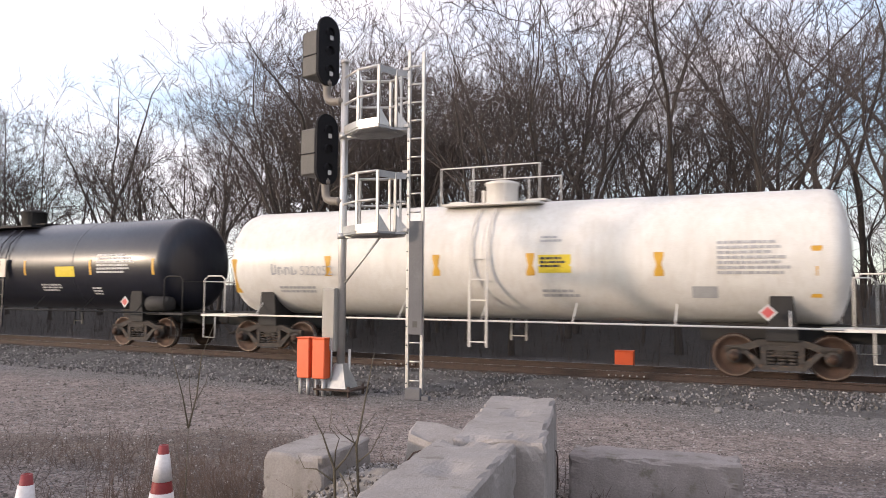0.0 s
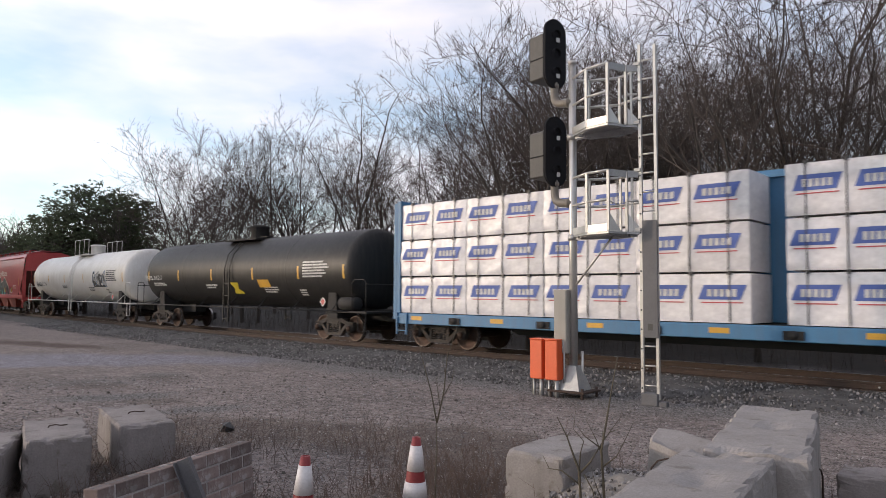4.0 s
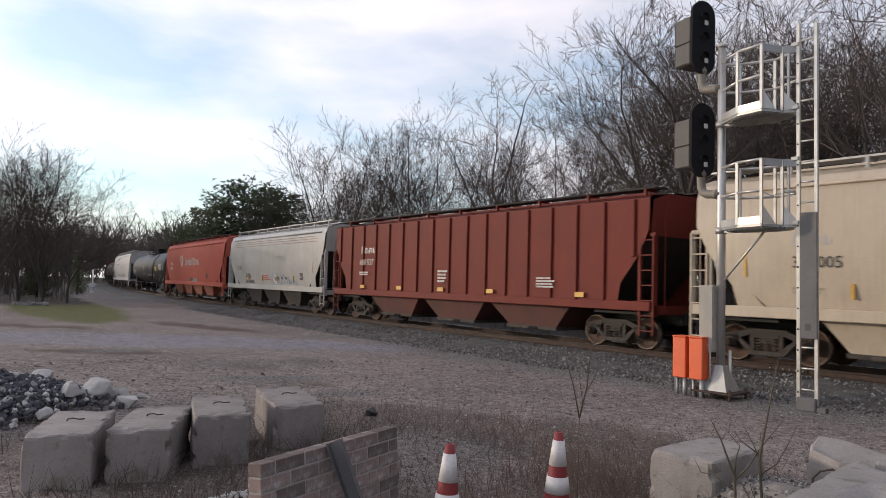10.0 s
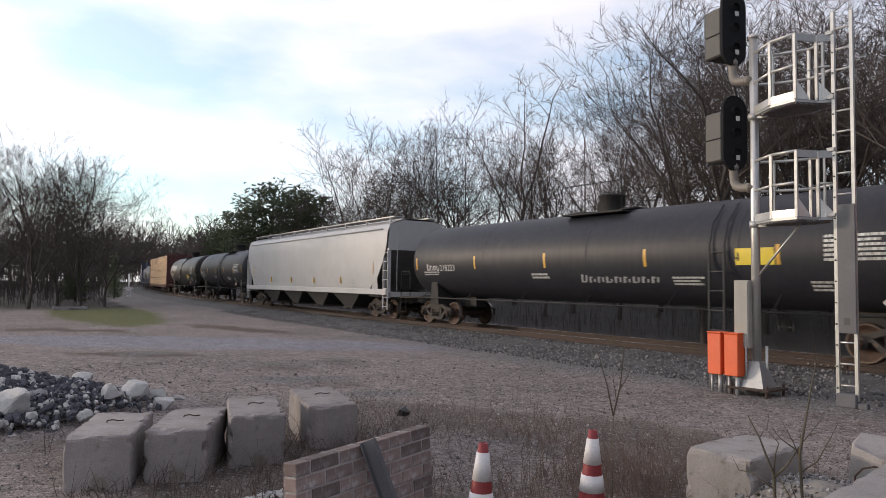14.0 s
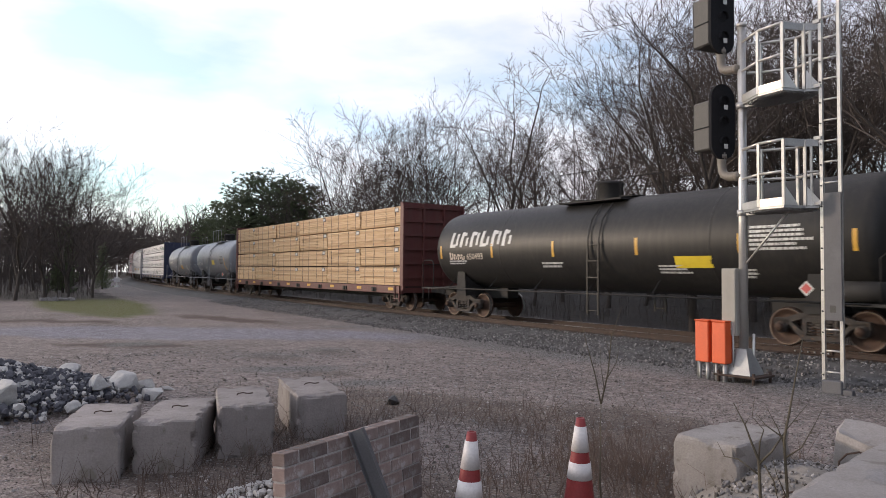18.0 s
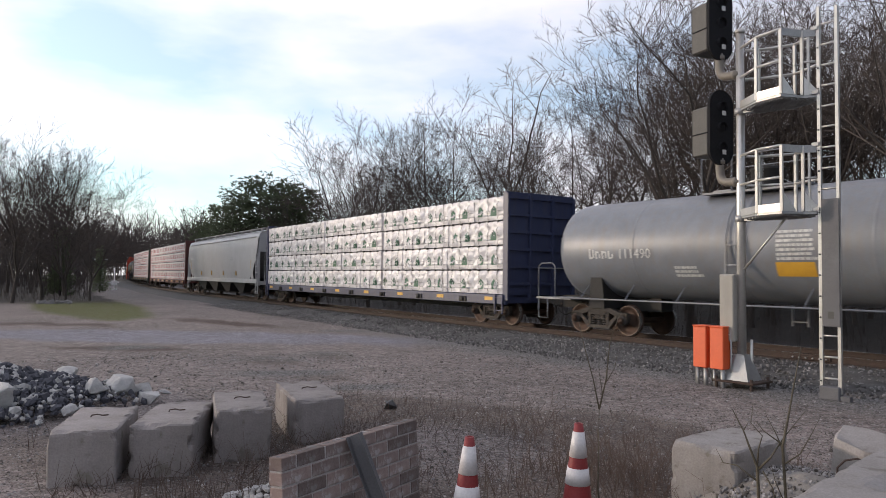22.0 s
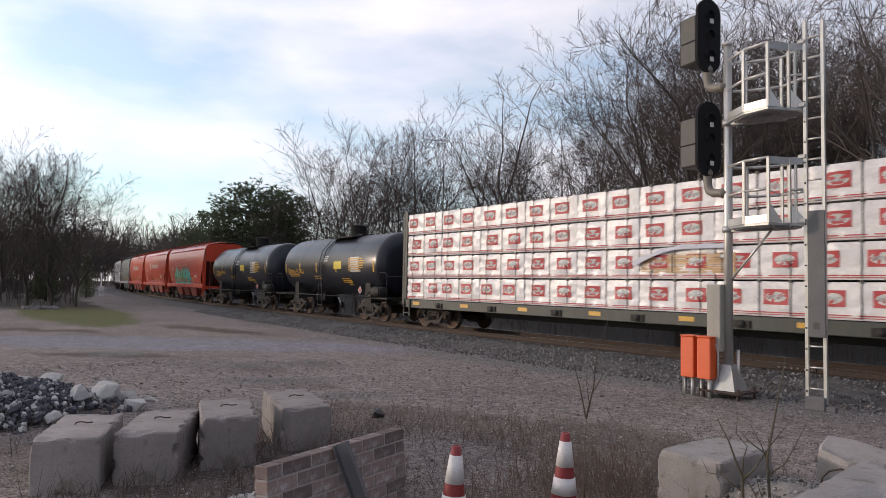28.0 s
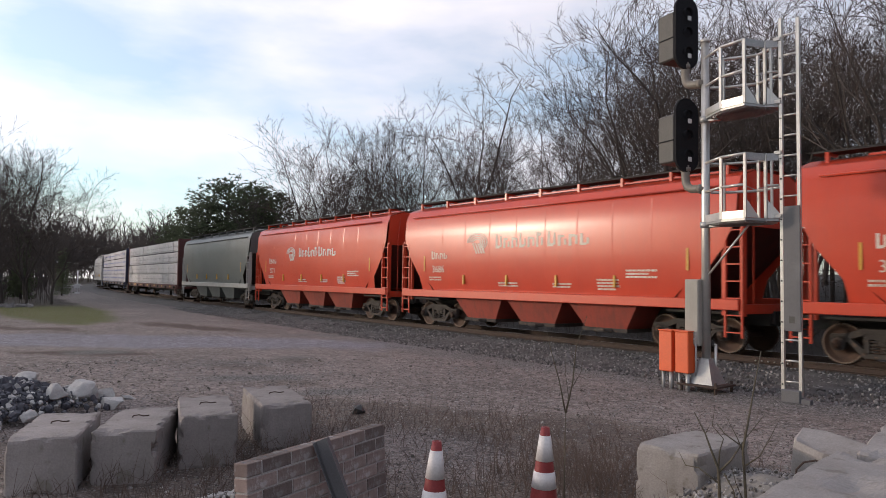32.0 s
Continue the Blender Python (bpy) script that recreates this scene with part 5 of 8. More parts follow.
def bundle(mats, decals, seed, wrinkle=0.012, straps=1, boards=False):
    """A bundle 2 m long, 1.36 m deep, 1 m high (scaled to its place). decals: (x, z, w, h, material index)."""
    rng = random.Random(seed)
    mb = MB()
    if boards:
        n = 20
        for k in range(n):
            gap = 0.005 if rng.random() < 0.8 else rng.uniform(0.012, 0.022)
            z0, z1 = k / n, (k + 1) / n - gap
            cut = rng.uniform(-0.6, 0.6)
            for xa, xb in ((-1, cut), (cut, 1)) if rng.random() < 0.3 else ((-1, 1),):
                dy = rng.uniform(-0.004, 0.014) if rng.random() < 0.88 else rng.uniform(0.02, 0.06)
                mb.box(xa + 0.002 + rng.uniform(0, 0.008), xb - 0.002 - rng.uniform(0, 0.008), -0.68 + dy, 0.66, z0, z1, rng.choice((0, 0, 0, 1, 1, 2)))
        for x in (-0.72, -0.28, 0.3, 0.74):
            mb.box(x - 0.008, x + 0.008, -0.69, -0.684, 0.0, 0.99, 3)
        tx, tz = rng.uniform(0.78, 0.88), rng.uniform(0.8, 0.88)
        mb.box(tx - 0.09, tx + 0.09, -0.698, -0.69, tz - 0.12, tz + 0.12, 3)
        mb.box(tx - 0.07, tx + 0.07, -0.702, -0.698, tz - 0.08, tz + 0.08, 4)
    else:
        nx, nz = 20, 10

        def fold(x, z):
            a = noise.noise((x * 2.2 + z * 1.6 + seed * 7, z * 2.5 - x * 1.2, seed))
            c = noise.noise((x * 6 - z * 5, z * 4 + seed * 3, seed + 2))
            return wrinkle * (1.2 * (0.5 - abs(a) * 2.2) + 0.7 * (0.4 - abs(c) * 1.6))
        rows = []
        for k in range(nz + 1):
            row = []
            for i in range(nx + 1):
                x, z = -1 + 2 * i / nx, k / nz
                edge = 0.018 * (abs(2 * z - 1) ** 10 + abs(x) ** 18)
                row.append((x, -0.68 + fold(x, z) + edge, z))
            rows.append(row)
        mb.loft(rows, 0, True)
        mb.add([(-1, -0.66, 1), (1, -0.66, 1), (1, 0.66, 1), (-1, 0.66, 1), (-1, -0.66, 0), (1, -0.66, 0), (1, 0.66, 0), (-1, 0.66, 0)], [(0, 1, 2, 3), (1, 5, 6, 2), (2, 6, 7, 3), (4, 0, 3, 7), (5, 4, 7, 6)], 0)

        def skin(x, z, lift):
            return (x, -0.686 + fold(x, z) - lift, z)
        for x, z, w, h, mi, form in decals:
            if form == "oval":
                rim = [(x + w / 2 * math.cos(a), z + h / 2 * math.sin(a)) for a in [2 * math.pi * k / 18 for k in range(18)]]
            elif form == "house":
                rim = [(x - w / 2, z - h / 2), (x + w / 2, z - h / 2), (x + w / 2, z + h * 0.12), (x, z + h / 2), (x - w / 2, z + h * 0.12)]
            else:
                k = 0.14 * w * h / 0.3 if form == "slant" else 0.0
                dr = [[skin(x - w / 2 + w * i / 8 + k * (j / 4 - 0.5), z - h / 2 + h * j / 4, 0.004 * mi) for i in range(9)] for j in range(5)]
                mb.loft(dr, mi, True)
                continue
            vs = [skin(x, z, 0.003 * mi)] + [skin(px, pz, 0.003 * mi) for px, pz in rim]
            n = len(rim)
            mb.add(vs, [(0, 1 + i, 1 + (i + 1) % n) for i in range(n)], mi)
        # steel straps with their clips on the upper edge
        for x in (-0.66, 0.0, 0.66) if straps else ():
            mb.loft([[skin(x + dx, 0.02 + 0.96 * j / 6, 0.012) for dx in (-0.012, 0.012)] for j in range(7)], len(mats))
            mb.box(x - 0.03, x + 0.03, -0.71, -0.62, 0.965, 1.05, len(mats))
    return mb.mesh("lumber_pack", (*mats, M_STRAP, M_WHITE), fix=boards)


M_STRAP = mat("strap_steel", (0.05, 0.05, 0.055), (0.08, 0.075, 0.07), 0.5, 5, 0.0, metal=0.3)


M_WRAP = mat("white_wrap", (0.76, 0.74, 0.74), (0.60, 0.58, 0.59), 0.4, 2.2, 0.25, rnd=0.07, fine=9)
M_WRAPB = mat("grey_wrap", (0.5, 0.5, 0.54), (0.42, 0.42, 0.46), 0.6, 2, 0.1, rnd=0.1)
M_LBLUE = mat("print_blue", (0.05, 0.10, 0.34), (0.08, 0.13, 0.38), 0.6, 5, 0.0)
M_LRED = mat("print_red", (0.48, 0.04, 0.05), (0.4, 0.06, 0.06), 0.6, 5, 0.0)
M_LGREEN = mat("print_green", (0.02, 0.10, 0.06), (0.03, 0.12, 0.07), 0.6, 5, 0.0)
M_LGREY = mat("print_grey", (0.3, 0.3, 0.3), (0.4, 0.4, 0.4), 0.6, 5, 0.0)
M_WOOD1 = mat("lumber", (0.60, 0.41, 0.235), (0.52, 0.34, 0.185), 0.8, 2, 0.3, stretch=(0.5, 4, 6), rnd=0.1)
M_WOOD2 = mat("lumber_pale", (0.68, 0.49, 0.30), (0.6, 0.42, 0.25), 0.8, 2, 0.3, stretch=(0.5, 4, 6), rnd=0.1)
M_WOOD3 = mat("lumber_brown", (0.46, 0.28, 0.15), (0.54, 0.35, 0.19), 0.8, 2, 0.3, stretch=(0.5, 4, 6), rnd=0.1)


# paints of the cars
P_WHITE = mat("tank_white", (0.70, 0.68, 0.64), (0.58, 0.55, 0.50), 0.42, 1.2, 0.05, streak=0.25, grime=(0.35, 0.27, 0.19))
P_BLACK = mat("tank_black", (0.0095, 0.011, 0.018), (0.013, 0.014, 0.022), 0.42, 1.5, 0.03, streak=0.1, grime=(0.07, 0.06, 0.055), coat=0.5)
P_DUSTY = mat("tank_dusty_black", (0.024, 0.023, 0.022), (0.017, 0.0165, 0.016), 0.5, 1.5, 0.05, streak=0.3, grime=(0.07, 0.06, 0.05), spec=0.26)
P_CHAR = mat("tank_charcoal", (0.029, 0.030, 0.037), (0.021, 0.022, 0.028), 0.52, 1.5, 0.05, streak=0.25, grime=(0.07, 0.062, 0.054), spec=0.22)
P_GREY = mat("tank_grey", (0.195, 0.21, 0.235), (0.15, 0.16, 0.18), 0.45, 1.5, 0.05, streak=0.35, grime=(0.2, 0.14, 0.09))
P_REDFADE = mat("hopper_faded_red", (0.46, 0.066, 0.064), (0.38, 0.05, 0.05), 0.5, 0.9, 0.05, streak=0.3, grime=(0.28, 0.11, 0.075), coat=0.32)
P_TAN = mat("hopper_faded_orange", (0.54, 0.24, 0.11), (0.45, 0.165, 0.075), 0.52, 0.8, 0.05, streak=0.35, grime=(0.33, 0.15, 0.08), coat=0.32)
P_CREAM = mat("hopper_cream", (0.50, 0.425, 0.335), (0.42, 0.35, 0.27), 0.45, 0.9, 0.05, streak=0.35, grime=(0.28, 0.22, 0.14), coat=0.32)
P_OXIDE = mat("hopper_oxide", (0.165, 0.025, 0.016), (0.125, 0.021, 0.015), 0.65, 1, 0.06, streak=0.25, grime=(0.08, 0.03, 0.022), spec=0.2)
P_LGREY = mat("hopper_light_grey", (0.45, 0.44, 0.42), (0.36, 0.35, 0.32), 0.5, 1, 0.05, streak=0.4, grime=(0.24, 0.19, 0.14), coat=0.32)
P_SALMON = mat("hopper_salmon", (0.50, 0.11, 0.075), (0.43, 0.092, 0.062), 0.75, 0.9, 0.05, streak=0.3, grime=(0.28, 0.12, 0.08), spec=0.3)
P_PALE = mat("hopper_pale_grey", (0.45, 0.447, 0.445), (0.385, 0.38, 0.375), 0.55, 1, 0.05, streak=0.2, grime=(0.34, 0.28, 0.2))
P_RED = mat("hopper_red", (0.58, 0.068, 0.03), (0.50, 0.055, 0.026), 0.36, 0.9, 0.03, streak=0.22, grime=(0.33, 0.07, 0.045), coat=0.32)
P_DGREEN = mat("hopper_grey_green", (0.14, 0.155, 0.145), (0.11, 0.12, 0.115), 0.5, 1, 0.05, streak=0.25)
P_BLUE = mat("car_blue", (0.035, 0.15, 0.29), (0.05, 0.18, 0.33), 0.55, 1.5, 0.05, streak=0.3)
P_NAVY = mat("car_navy", (0.025, 0.032, 0.075), (0.03, 0.04, 0.09), 0.5, 1.5, 0.05, streak=0.25)
P_MAROON = mat("car_maroon", (0.115, 0.03, 0.026), (0.09, 0.026, 0.024), 0.6, 1.5, 0.05, streak=0.3)
P_GREENBLK = mat("car_green_black", (0.04, 0.05, 0.042), (0.03, 0.036, 0.032), 0.6, 1.5, 0.05, streak=0.3)
# bay and slope-sheet paints: grime, with underside shade put into the colour
P_BAYRED = mat("grimy_shaded_red", (0.13, 0.032, 0.022), (0.07, 0.026, 0.02), 0.7, 1.2, 0.1, streak=0.6, grime=(0.04, 0.03, 0.026))
P_BAYORANGE = mat("grimy_shaded_orange", (0.40, 0.10, 0.06), (0.22, 0.08, 0.05), 0.65, 1.0, 0.1, streak=0.6, grime=(0.10, 0.06, 0.045))
P_BAYBRIGHT = mat("grimy_shaded_bright_red", (0.36, 0.05, 0.027), (0.22, 0.04, 0.025), 0.6, 1.0, 0.1, streak=0.6, grime=(0.07, 0.03, 0.025))
# dark tones for slope sheets and bays, shade put into the colour
P_ENDGREY = mat("shaded_end_grey", (0.16, 0.155, 0.15), (0.10, 0.097, 0.093), 0.8, 1.5, 0.1, streak=0.4)
P_SHADEBROWN = mat("shade_brown", (0.045, 0.036, 0.03), (0.03, 0.025, 0.022), 0.85, 2, 0.1)
P_FLAT = mat("flatcar_brown", (0.032, 0.028, 0.024), (0.022, 0.02, 0.018), 0.8, 1.5, 0.1, streak=0.2)


def logo_row(xs, z, base, ink, n, w, h, form="slant"):
    """A printed field with plain bars in place of its letters."""
    out = []
    for x in xs:
        out.append((x, z, w, h, base, form))
        for i in range(n):
            lw = w * 0.78 / n
            out.append((x - w * 0.36 + lw * (i + 0.5) * 0.93, z - h * 0.04, lw * 0.66, h * 0.5, ink, "slant"))
    return out


def oval_logos(xs, z):
    out = []
    for x in xs:
        out += [(x, z, 0.52, 0.44, 1, "rect"), (x, z, 0.44, 0.3, 2, "oval")]
        out += [(x - 0.15 + 0.06 * i, z, 0.042, 0.1, 3, "rect") for i in range(6)]
    return out + [(0, 0.12, 2, 0.03, 1, "rect"), (0, 0.06, 2, 0.018, 1, "rect")]


def house_logos(xs, z):
    out = []
    for x in xs:
        out += [(x, z, 0.36, 0.46, 1, "house"), (x, z + 0.02, 0.2, 0.26, 3, "house"), (x, z + 0.03, 0.13, 0.2, 4, "house")]
        out += [(x + 0.5, z - 0.2, 0.5, 0.07, 2, "rect"), (x + 0.45, z - 0.02, 0.4, 0.02, 2, "rect")]
    return out


B_BLUE = [bundle([M_WRAP, M_LBLUE, M_LRED, M_WHITE], logo_row((-0.5 + d, 0.5 + d), 0.62, 1, 3, 5, 0.72, 0.3) + [(-0.5 + d, 0.41, 0.7, 0.022, 2, "slant"), (0.5 + d, 0.41, 0.7, 0.022, 2, "slant")], i, 0.02) for i, d in enumerate((0.0, 0.03, -0.03))]
B_GREEN = [bundle([M_WRAP, M_LGREEN, M_LGREY, M_WRAP, M_LGREEN], house_logos((-0.55 + d, 0.35 + d), 0.42), 10 + i, 0.04) for i, d in enumerate((0.0, 0.12, -0.12, 0.05))]
B_OVAL = [bundle([M_WRAP, M_LRED, M_WHITE, M_LGREY], oval_logos((-0.55 + d, 0.45 + d), 0.56), 20 + i, 0.022) for i, d in enumerate((0.0, 0.1, -0.1))]
B_WHITE = [bundle([M_WRAP, M_LGREY], [(-0.5, 0.5, 0.4, 0.1, 1, "rect"), (0.5, 0.5, 0.4, 0.1, 1, "rect"), (0, 0.15, 1.8, 0.03, 1, "rect")], 30 + i, 0.03) for i in range(3)]
B_PALEBLUE = [bundle([M_WRAPB, M_LBLUE], [(-0.5, 0.5, 0.5, 0.2, 1, "rect"), (0.5, 0.5, 0.5, 0.2, 1, "rect")], 40 + i, 0.025) for i in range(3)]
B_WOOD = [bundle([M_WOOD1, M_WOOD2, M_WOOD3], [], 50 + i, boards=True) for i in range(5)]


def flat_car(L):
    car = start_car("flat_car", "dark brown flat car loaded with rusty wheelsets in two rows", "flat car", L, "flat cars")
    half = L / 2 - 0.5
    for y in (-1, 1):
        part("side_sill", MB().cbox(-half, half, min(y * 1.38, y * 1.52), max(y * 1.38, y * 1.52), 0.66, 1.2, 0.015).mesh("side_sill", P_FLAT), car)
        part("load_rail", MB().box(-half + 0.3, half - 0.3, y * 0.85 - 0.08, y * 0.85 + 0.08, 1.28, 1.42).mesh("load_rail", P_FLAT), car)
    part("deck", MB().box(-half, half, -1.4, 1.4, 1.1, 1.28).box(-half, half, -0.3, 0.3, 0.6, 1.1).mesh("deck", P_FLAT), car)
    n = 25
    for row in range(2):
        for i in range(n - row):
            x = -half + 0.85 + (i + 0.5 * row) * (2 * half - 1.7) / (n - 1)
            part("loaded_wheelset", ME_WHEELSET, car, pose(x, -0.3 * ((i % 2) * 2 - 1), 1.86 + row * 0.74, 0, 37 * i, 0))
    for i in range(11):
        x = -half + 0.8 + i * (2 * half - 1.6) / 10
        part("reflector", MB().box(x - 0.22, x + 0.22, -1.527, -1.521, 1.02, 1.14).mesh("reflector", M_YELLOW), car)
    mb = MB()
    for x, w in ((-half + 2.0, 1.6), (half - 2.4, 1.3), (0, 0.6)):
        bars(mb, x - w / 2, 0.86, w, 0.2, -1.528)
    part("stencil", mb.mesh("stencil", M_WHITE), car)
    add_trucks(car, half - 1.75)
    add_couplers(car, L)
    return car


LEN = [17.34] + [b - a for a, b in zip(GAPS[:-1], GAPS[1:])] + [18.5]
MIDS = [GAPS[0] - 8.55] + [(a + b) / 2 for a, b in zip(GAPS[:-1], GAPS[1:])] + [GAPS[-1] + 9.25]


M_TEAL = mat("spray_teal", (0.03, 0.36, 0.33), (0.05, 0.44, 0.38), 0.5, 4, 0.0)
M_SPGREEN = mat("spray_green", (0.06, 0.28, 0.13), (0.10, 0.34, 0.17), 0.5, 4, 0.0)
M_SPBLUE = mat("spray_blue", (0.05, 0.15, 0.32), (0.08, 0.20, 0.36), 0.5, 4, 0.0)
M_SPBLACK = mat("spray_black", (0.02, 0.021, 0.022), (0.034, 0.033, 0.033), 0.6, 3, 0.0)
M_SPPURPLE = mat("spray_maroon", (0.16, 0.05, 0.07), (0.2, 0.06, 0.08), 0.6, 3, 0.0)
M_PALEWRITE = mat("faded_lettering", (0.68, 0.6, 0.52), (0.56, 0.46, 0.38), 0.55, 3, 0.0)
M_RUST = mat("rust_stain", (0.30, 0.15, 0.06), (0.24, 0.11, 0.05), 0.8, 5, 0.1)


def hop_y(z):
    """Surface of a rounded hopper side."""
    return -float(np.interp(z, [1.3, 1.8, 2.5, 3.2, 3.86], [1.42, 1.52, 1.55, 1.55, 1.50]))


def tank_y(z, R=1.42, zc=2.5):
    return -math.sqrt(max(R * R - (z - zc) ** 2, 0.01))


def poly_on(car, rim, mt, lift, surf, nm="graffiti", label=""):
    """A painted shape lying on the side of a car."""
    cx, cz = sum(p[0] for p in rim) / len(rim), sum(p[1] for p in rim) / len(rim)
    vs = [(cx, surf(cz) - lift, cz)] + [(x, surf(z) - lift, z) for x, z in rim]
    n = len(rim)
    return part(nm, MB().add(vs, [(0, 1 + i, 1 + (i + 1) % n) for i in range(n)]).mesh(nm, mt), car, None, label)


def strip_on(car, cols, mt, lift, surf, label=""):
    """A painted shape given by columns (x, bottom, top), laid onto a curved side."""
    k = 8
    rows = [[(x, surf(lo + (hi - lo) * j / k) - lift, lo + (hi - lo) * j / k) for x, lo, hi in cols] for j in range(k + 1)]
    return part("graffiti", MB().loft(rows).mesh("graffiti", mt), car, None, label)


def word_bars(car, x, z, w, h, n, mt, surf, lift=0.016, slant=0.0, tall=()):
    """A maker's word as plain upright bars."""
    mb = MB()
    cw = w / n
    for i in range(n):
        hh = h * (1.0 if i in tall or i == 0 else 0.74)
        x0, x1 = x + cw * i + cw * 0.08, x + cw * (i + 1) - cw * 0.14
        t = cw * 0.26
        for a, b, c, d in ((x0, x0 + t, z, z + hh), (x1 - t * 0.8, x1, z + hh * 0.1, z + hh * (0.62 if i % 2 else 0.9)), (x0 + t, x1 - t * 0.8, z + hh * 0.74, z + hh * 0.96) if i % 3 else (x0 + t, x1 - t * 0.8, z, z + hh * 0.2)):
            mb.loft([[(a + slant * q, surf(c + q) - 0.008, c + q), (b + slant * q, surf(c + q) - 0.008, c + q)] for q in [(d - c) * k / 5 for k in range(6)]])
    return part("word_mark", mb.mesh("word_mark", mt), car)


def fan_logo(car, x, z, r, mt, surf):
    """A round maker's mark of curved stripes."""
    mb = MB()
    for i in range(4):
        a0, rr = radians(20 + 8 * i), r * (1 - 0.2 * i)
        pts = [(x + rr * math.cos(a) * 1.05, z + rr * 0.62 * math.sin(a)) for a in [radians(-60 + 240 * k / 12) for k in range(13)]]
        ins = [(x + (rr - r * 0.11) * math.cos(a) * 1.05, z + (rr - r * 0.11) * 0.62 * math.sin(a)) for a in [radians(-60 + 240 * k / 12) for k in range(13)]]
        mb.loft([[(p[0], surf(p[1]) - 0.012, p[1]) for p in pts], [(p[0], surf(p[1]) - 0.012, p[1]) for p in ins]])
    for i in range(4):
        x0 = x - r * 0.5 + i * r * 0.26
        mb.add([(x0, surf(z) - 0.013, z - 0.05 * r), (x0 + r * 0.14, surf(z) - 0.013, z - 0.05 * r), (x0 + r * 0.55, surf(z - r) - 0.013, z - r * 0.75), (x0 + r * 0.4, surf(z - r) - 0.013, z - r * 0.75)], [(0, 1, 2, 3)])
    return part("round_mark", mb.mesh("round_mark", mt), car)


def small_print(car, spots, mt, surf, seed=1):
    rng = random.Random(seed)
    for x, z, w, h, n in spots:
        mb = MB()
        bars(mb, x, z, w, h, 0, n, curve=lambda q: surf(q) - 0.011, rng=rng)
        part("stencil", mb.mesh("stencil", mt), car)


def number_on(car, word, x, z, size, mt, surf):
    R_t = (surf(z + size * 0.7) - surf(z)) / (size * 0.7)
    return write(car, word, x, z, size, mt, min(surf(z), surf(z + size * 0.7)) - 0.014, -math.degrees(math.atan(R_t)) * 0.9)


def spray_wild(car, x0, x1, z0, z1, seed, tints, surf):
    """Rounded overlapping sprayed letters with a dark outline, over a thin base stripe."""
    rng = random.Random(seed)
    n = max(4, int((x1 - x0) / 0.62))
    hw, hh, zm = (x1 - x0) / n * 0.72, (z1 - z0) / 2, (z0 + z1) / 2
    strip_on(car, [(x0 + (x1 - x0) * i / 12, z0 - 0.02, z0 + 0.1 + 0.04 * math.sin(i * 2.1)) for i in range(13)], tints[0], 0.008, surf)
    for i in range(n):
        cx, cz = x0 + (x1 - x0) * (i + 0.5) / n, zm + rng.uniform(-0.08, 0.08) * hh
        p2, p3, p5, lean_ = rng.uniform(0, 6.3), rng.uniform(0, 6.3), rng.uniform(0, 6.3), rng.uniform(-0.15, 0.35)
        rim = []
        for k in range(26):
            w = 2 * math.pi * k / 26
            r = 0.8 + 0.2 * math.sin(2 * w + p2) + 0.17 * math.sin(3 * w + p3) + 0.1 * math.sin(5 * w + p5)
            dz = hh * r * math.sin(w)
            rim.append((cx + hw * r * math.cos(w) + lean_ * dz, max(cz + dz, z0)))
        lift = 0.009 + 0.0012 * i
        poly_on(car, [(cx + (x - cx) * 1.13, max(cz + (z - cz) * 1.1, z0 - 0.02)) for x, z in rim], M_SPBLACK if i % 3 else M_SPBLUE, lift, surf)
        poly_on(car, rim, tints[rng.randrange(len(tints))], lift + 0.0004, surf)
        poly_on(car, [(cx + hw * 0.1 + (x - cx) * 0.34, max(cz + hh * 0.12 + (z - cz) * 0.4, z0)) for x, z in rim], M_SPBLACK if rng.random() < 0.5 else tints[-1], lift + 0.0008, surf)


def dress_hopper(car, num, mt, tail=True, x=-5.0):
    number_on(car, num, x, 1.95, 0.36, mt, hop_y)
    word_bars(car, x - 0.05, 2.42, 0.95, 0.3, 4, mt, hop_y)
    small_print(car, ((x - 0.2, 1.78, 0.9, 0.05, 2), (2.6, 1.75, 0.8, 0.05, 4), (3.6, 2.0, 1.0, 0.05, 3), (-1.5, 1.62, 1.0, 0.05, 2), (0.9, 1.62, 0.9, 0.05, 2)), mt, hop_y, len(num))


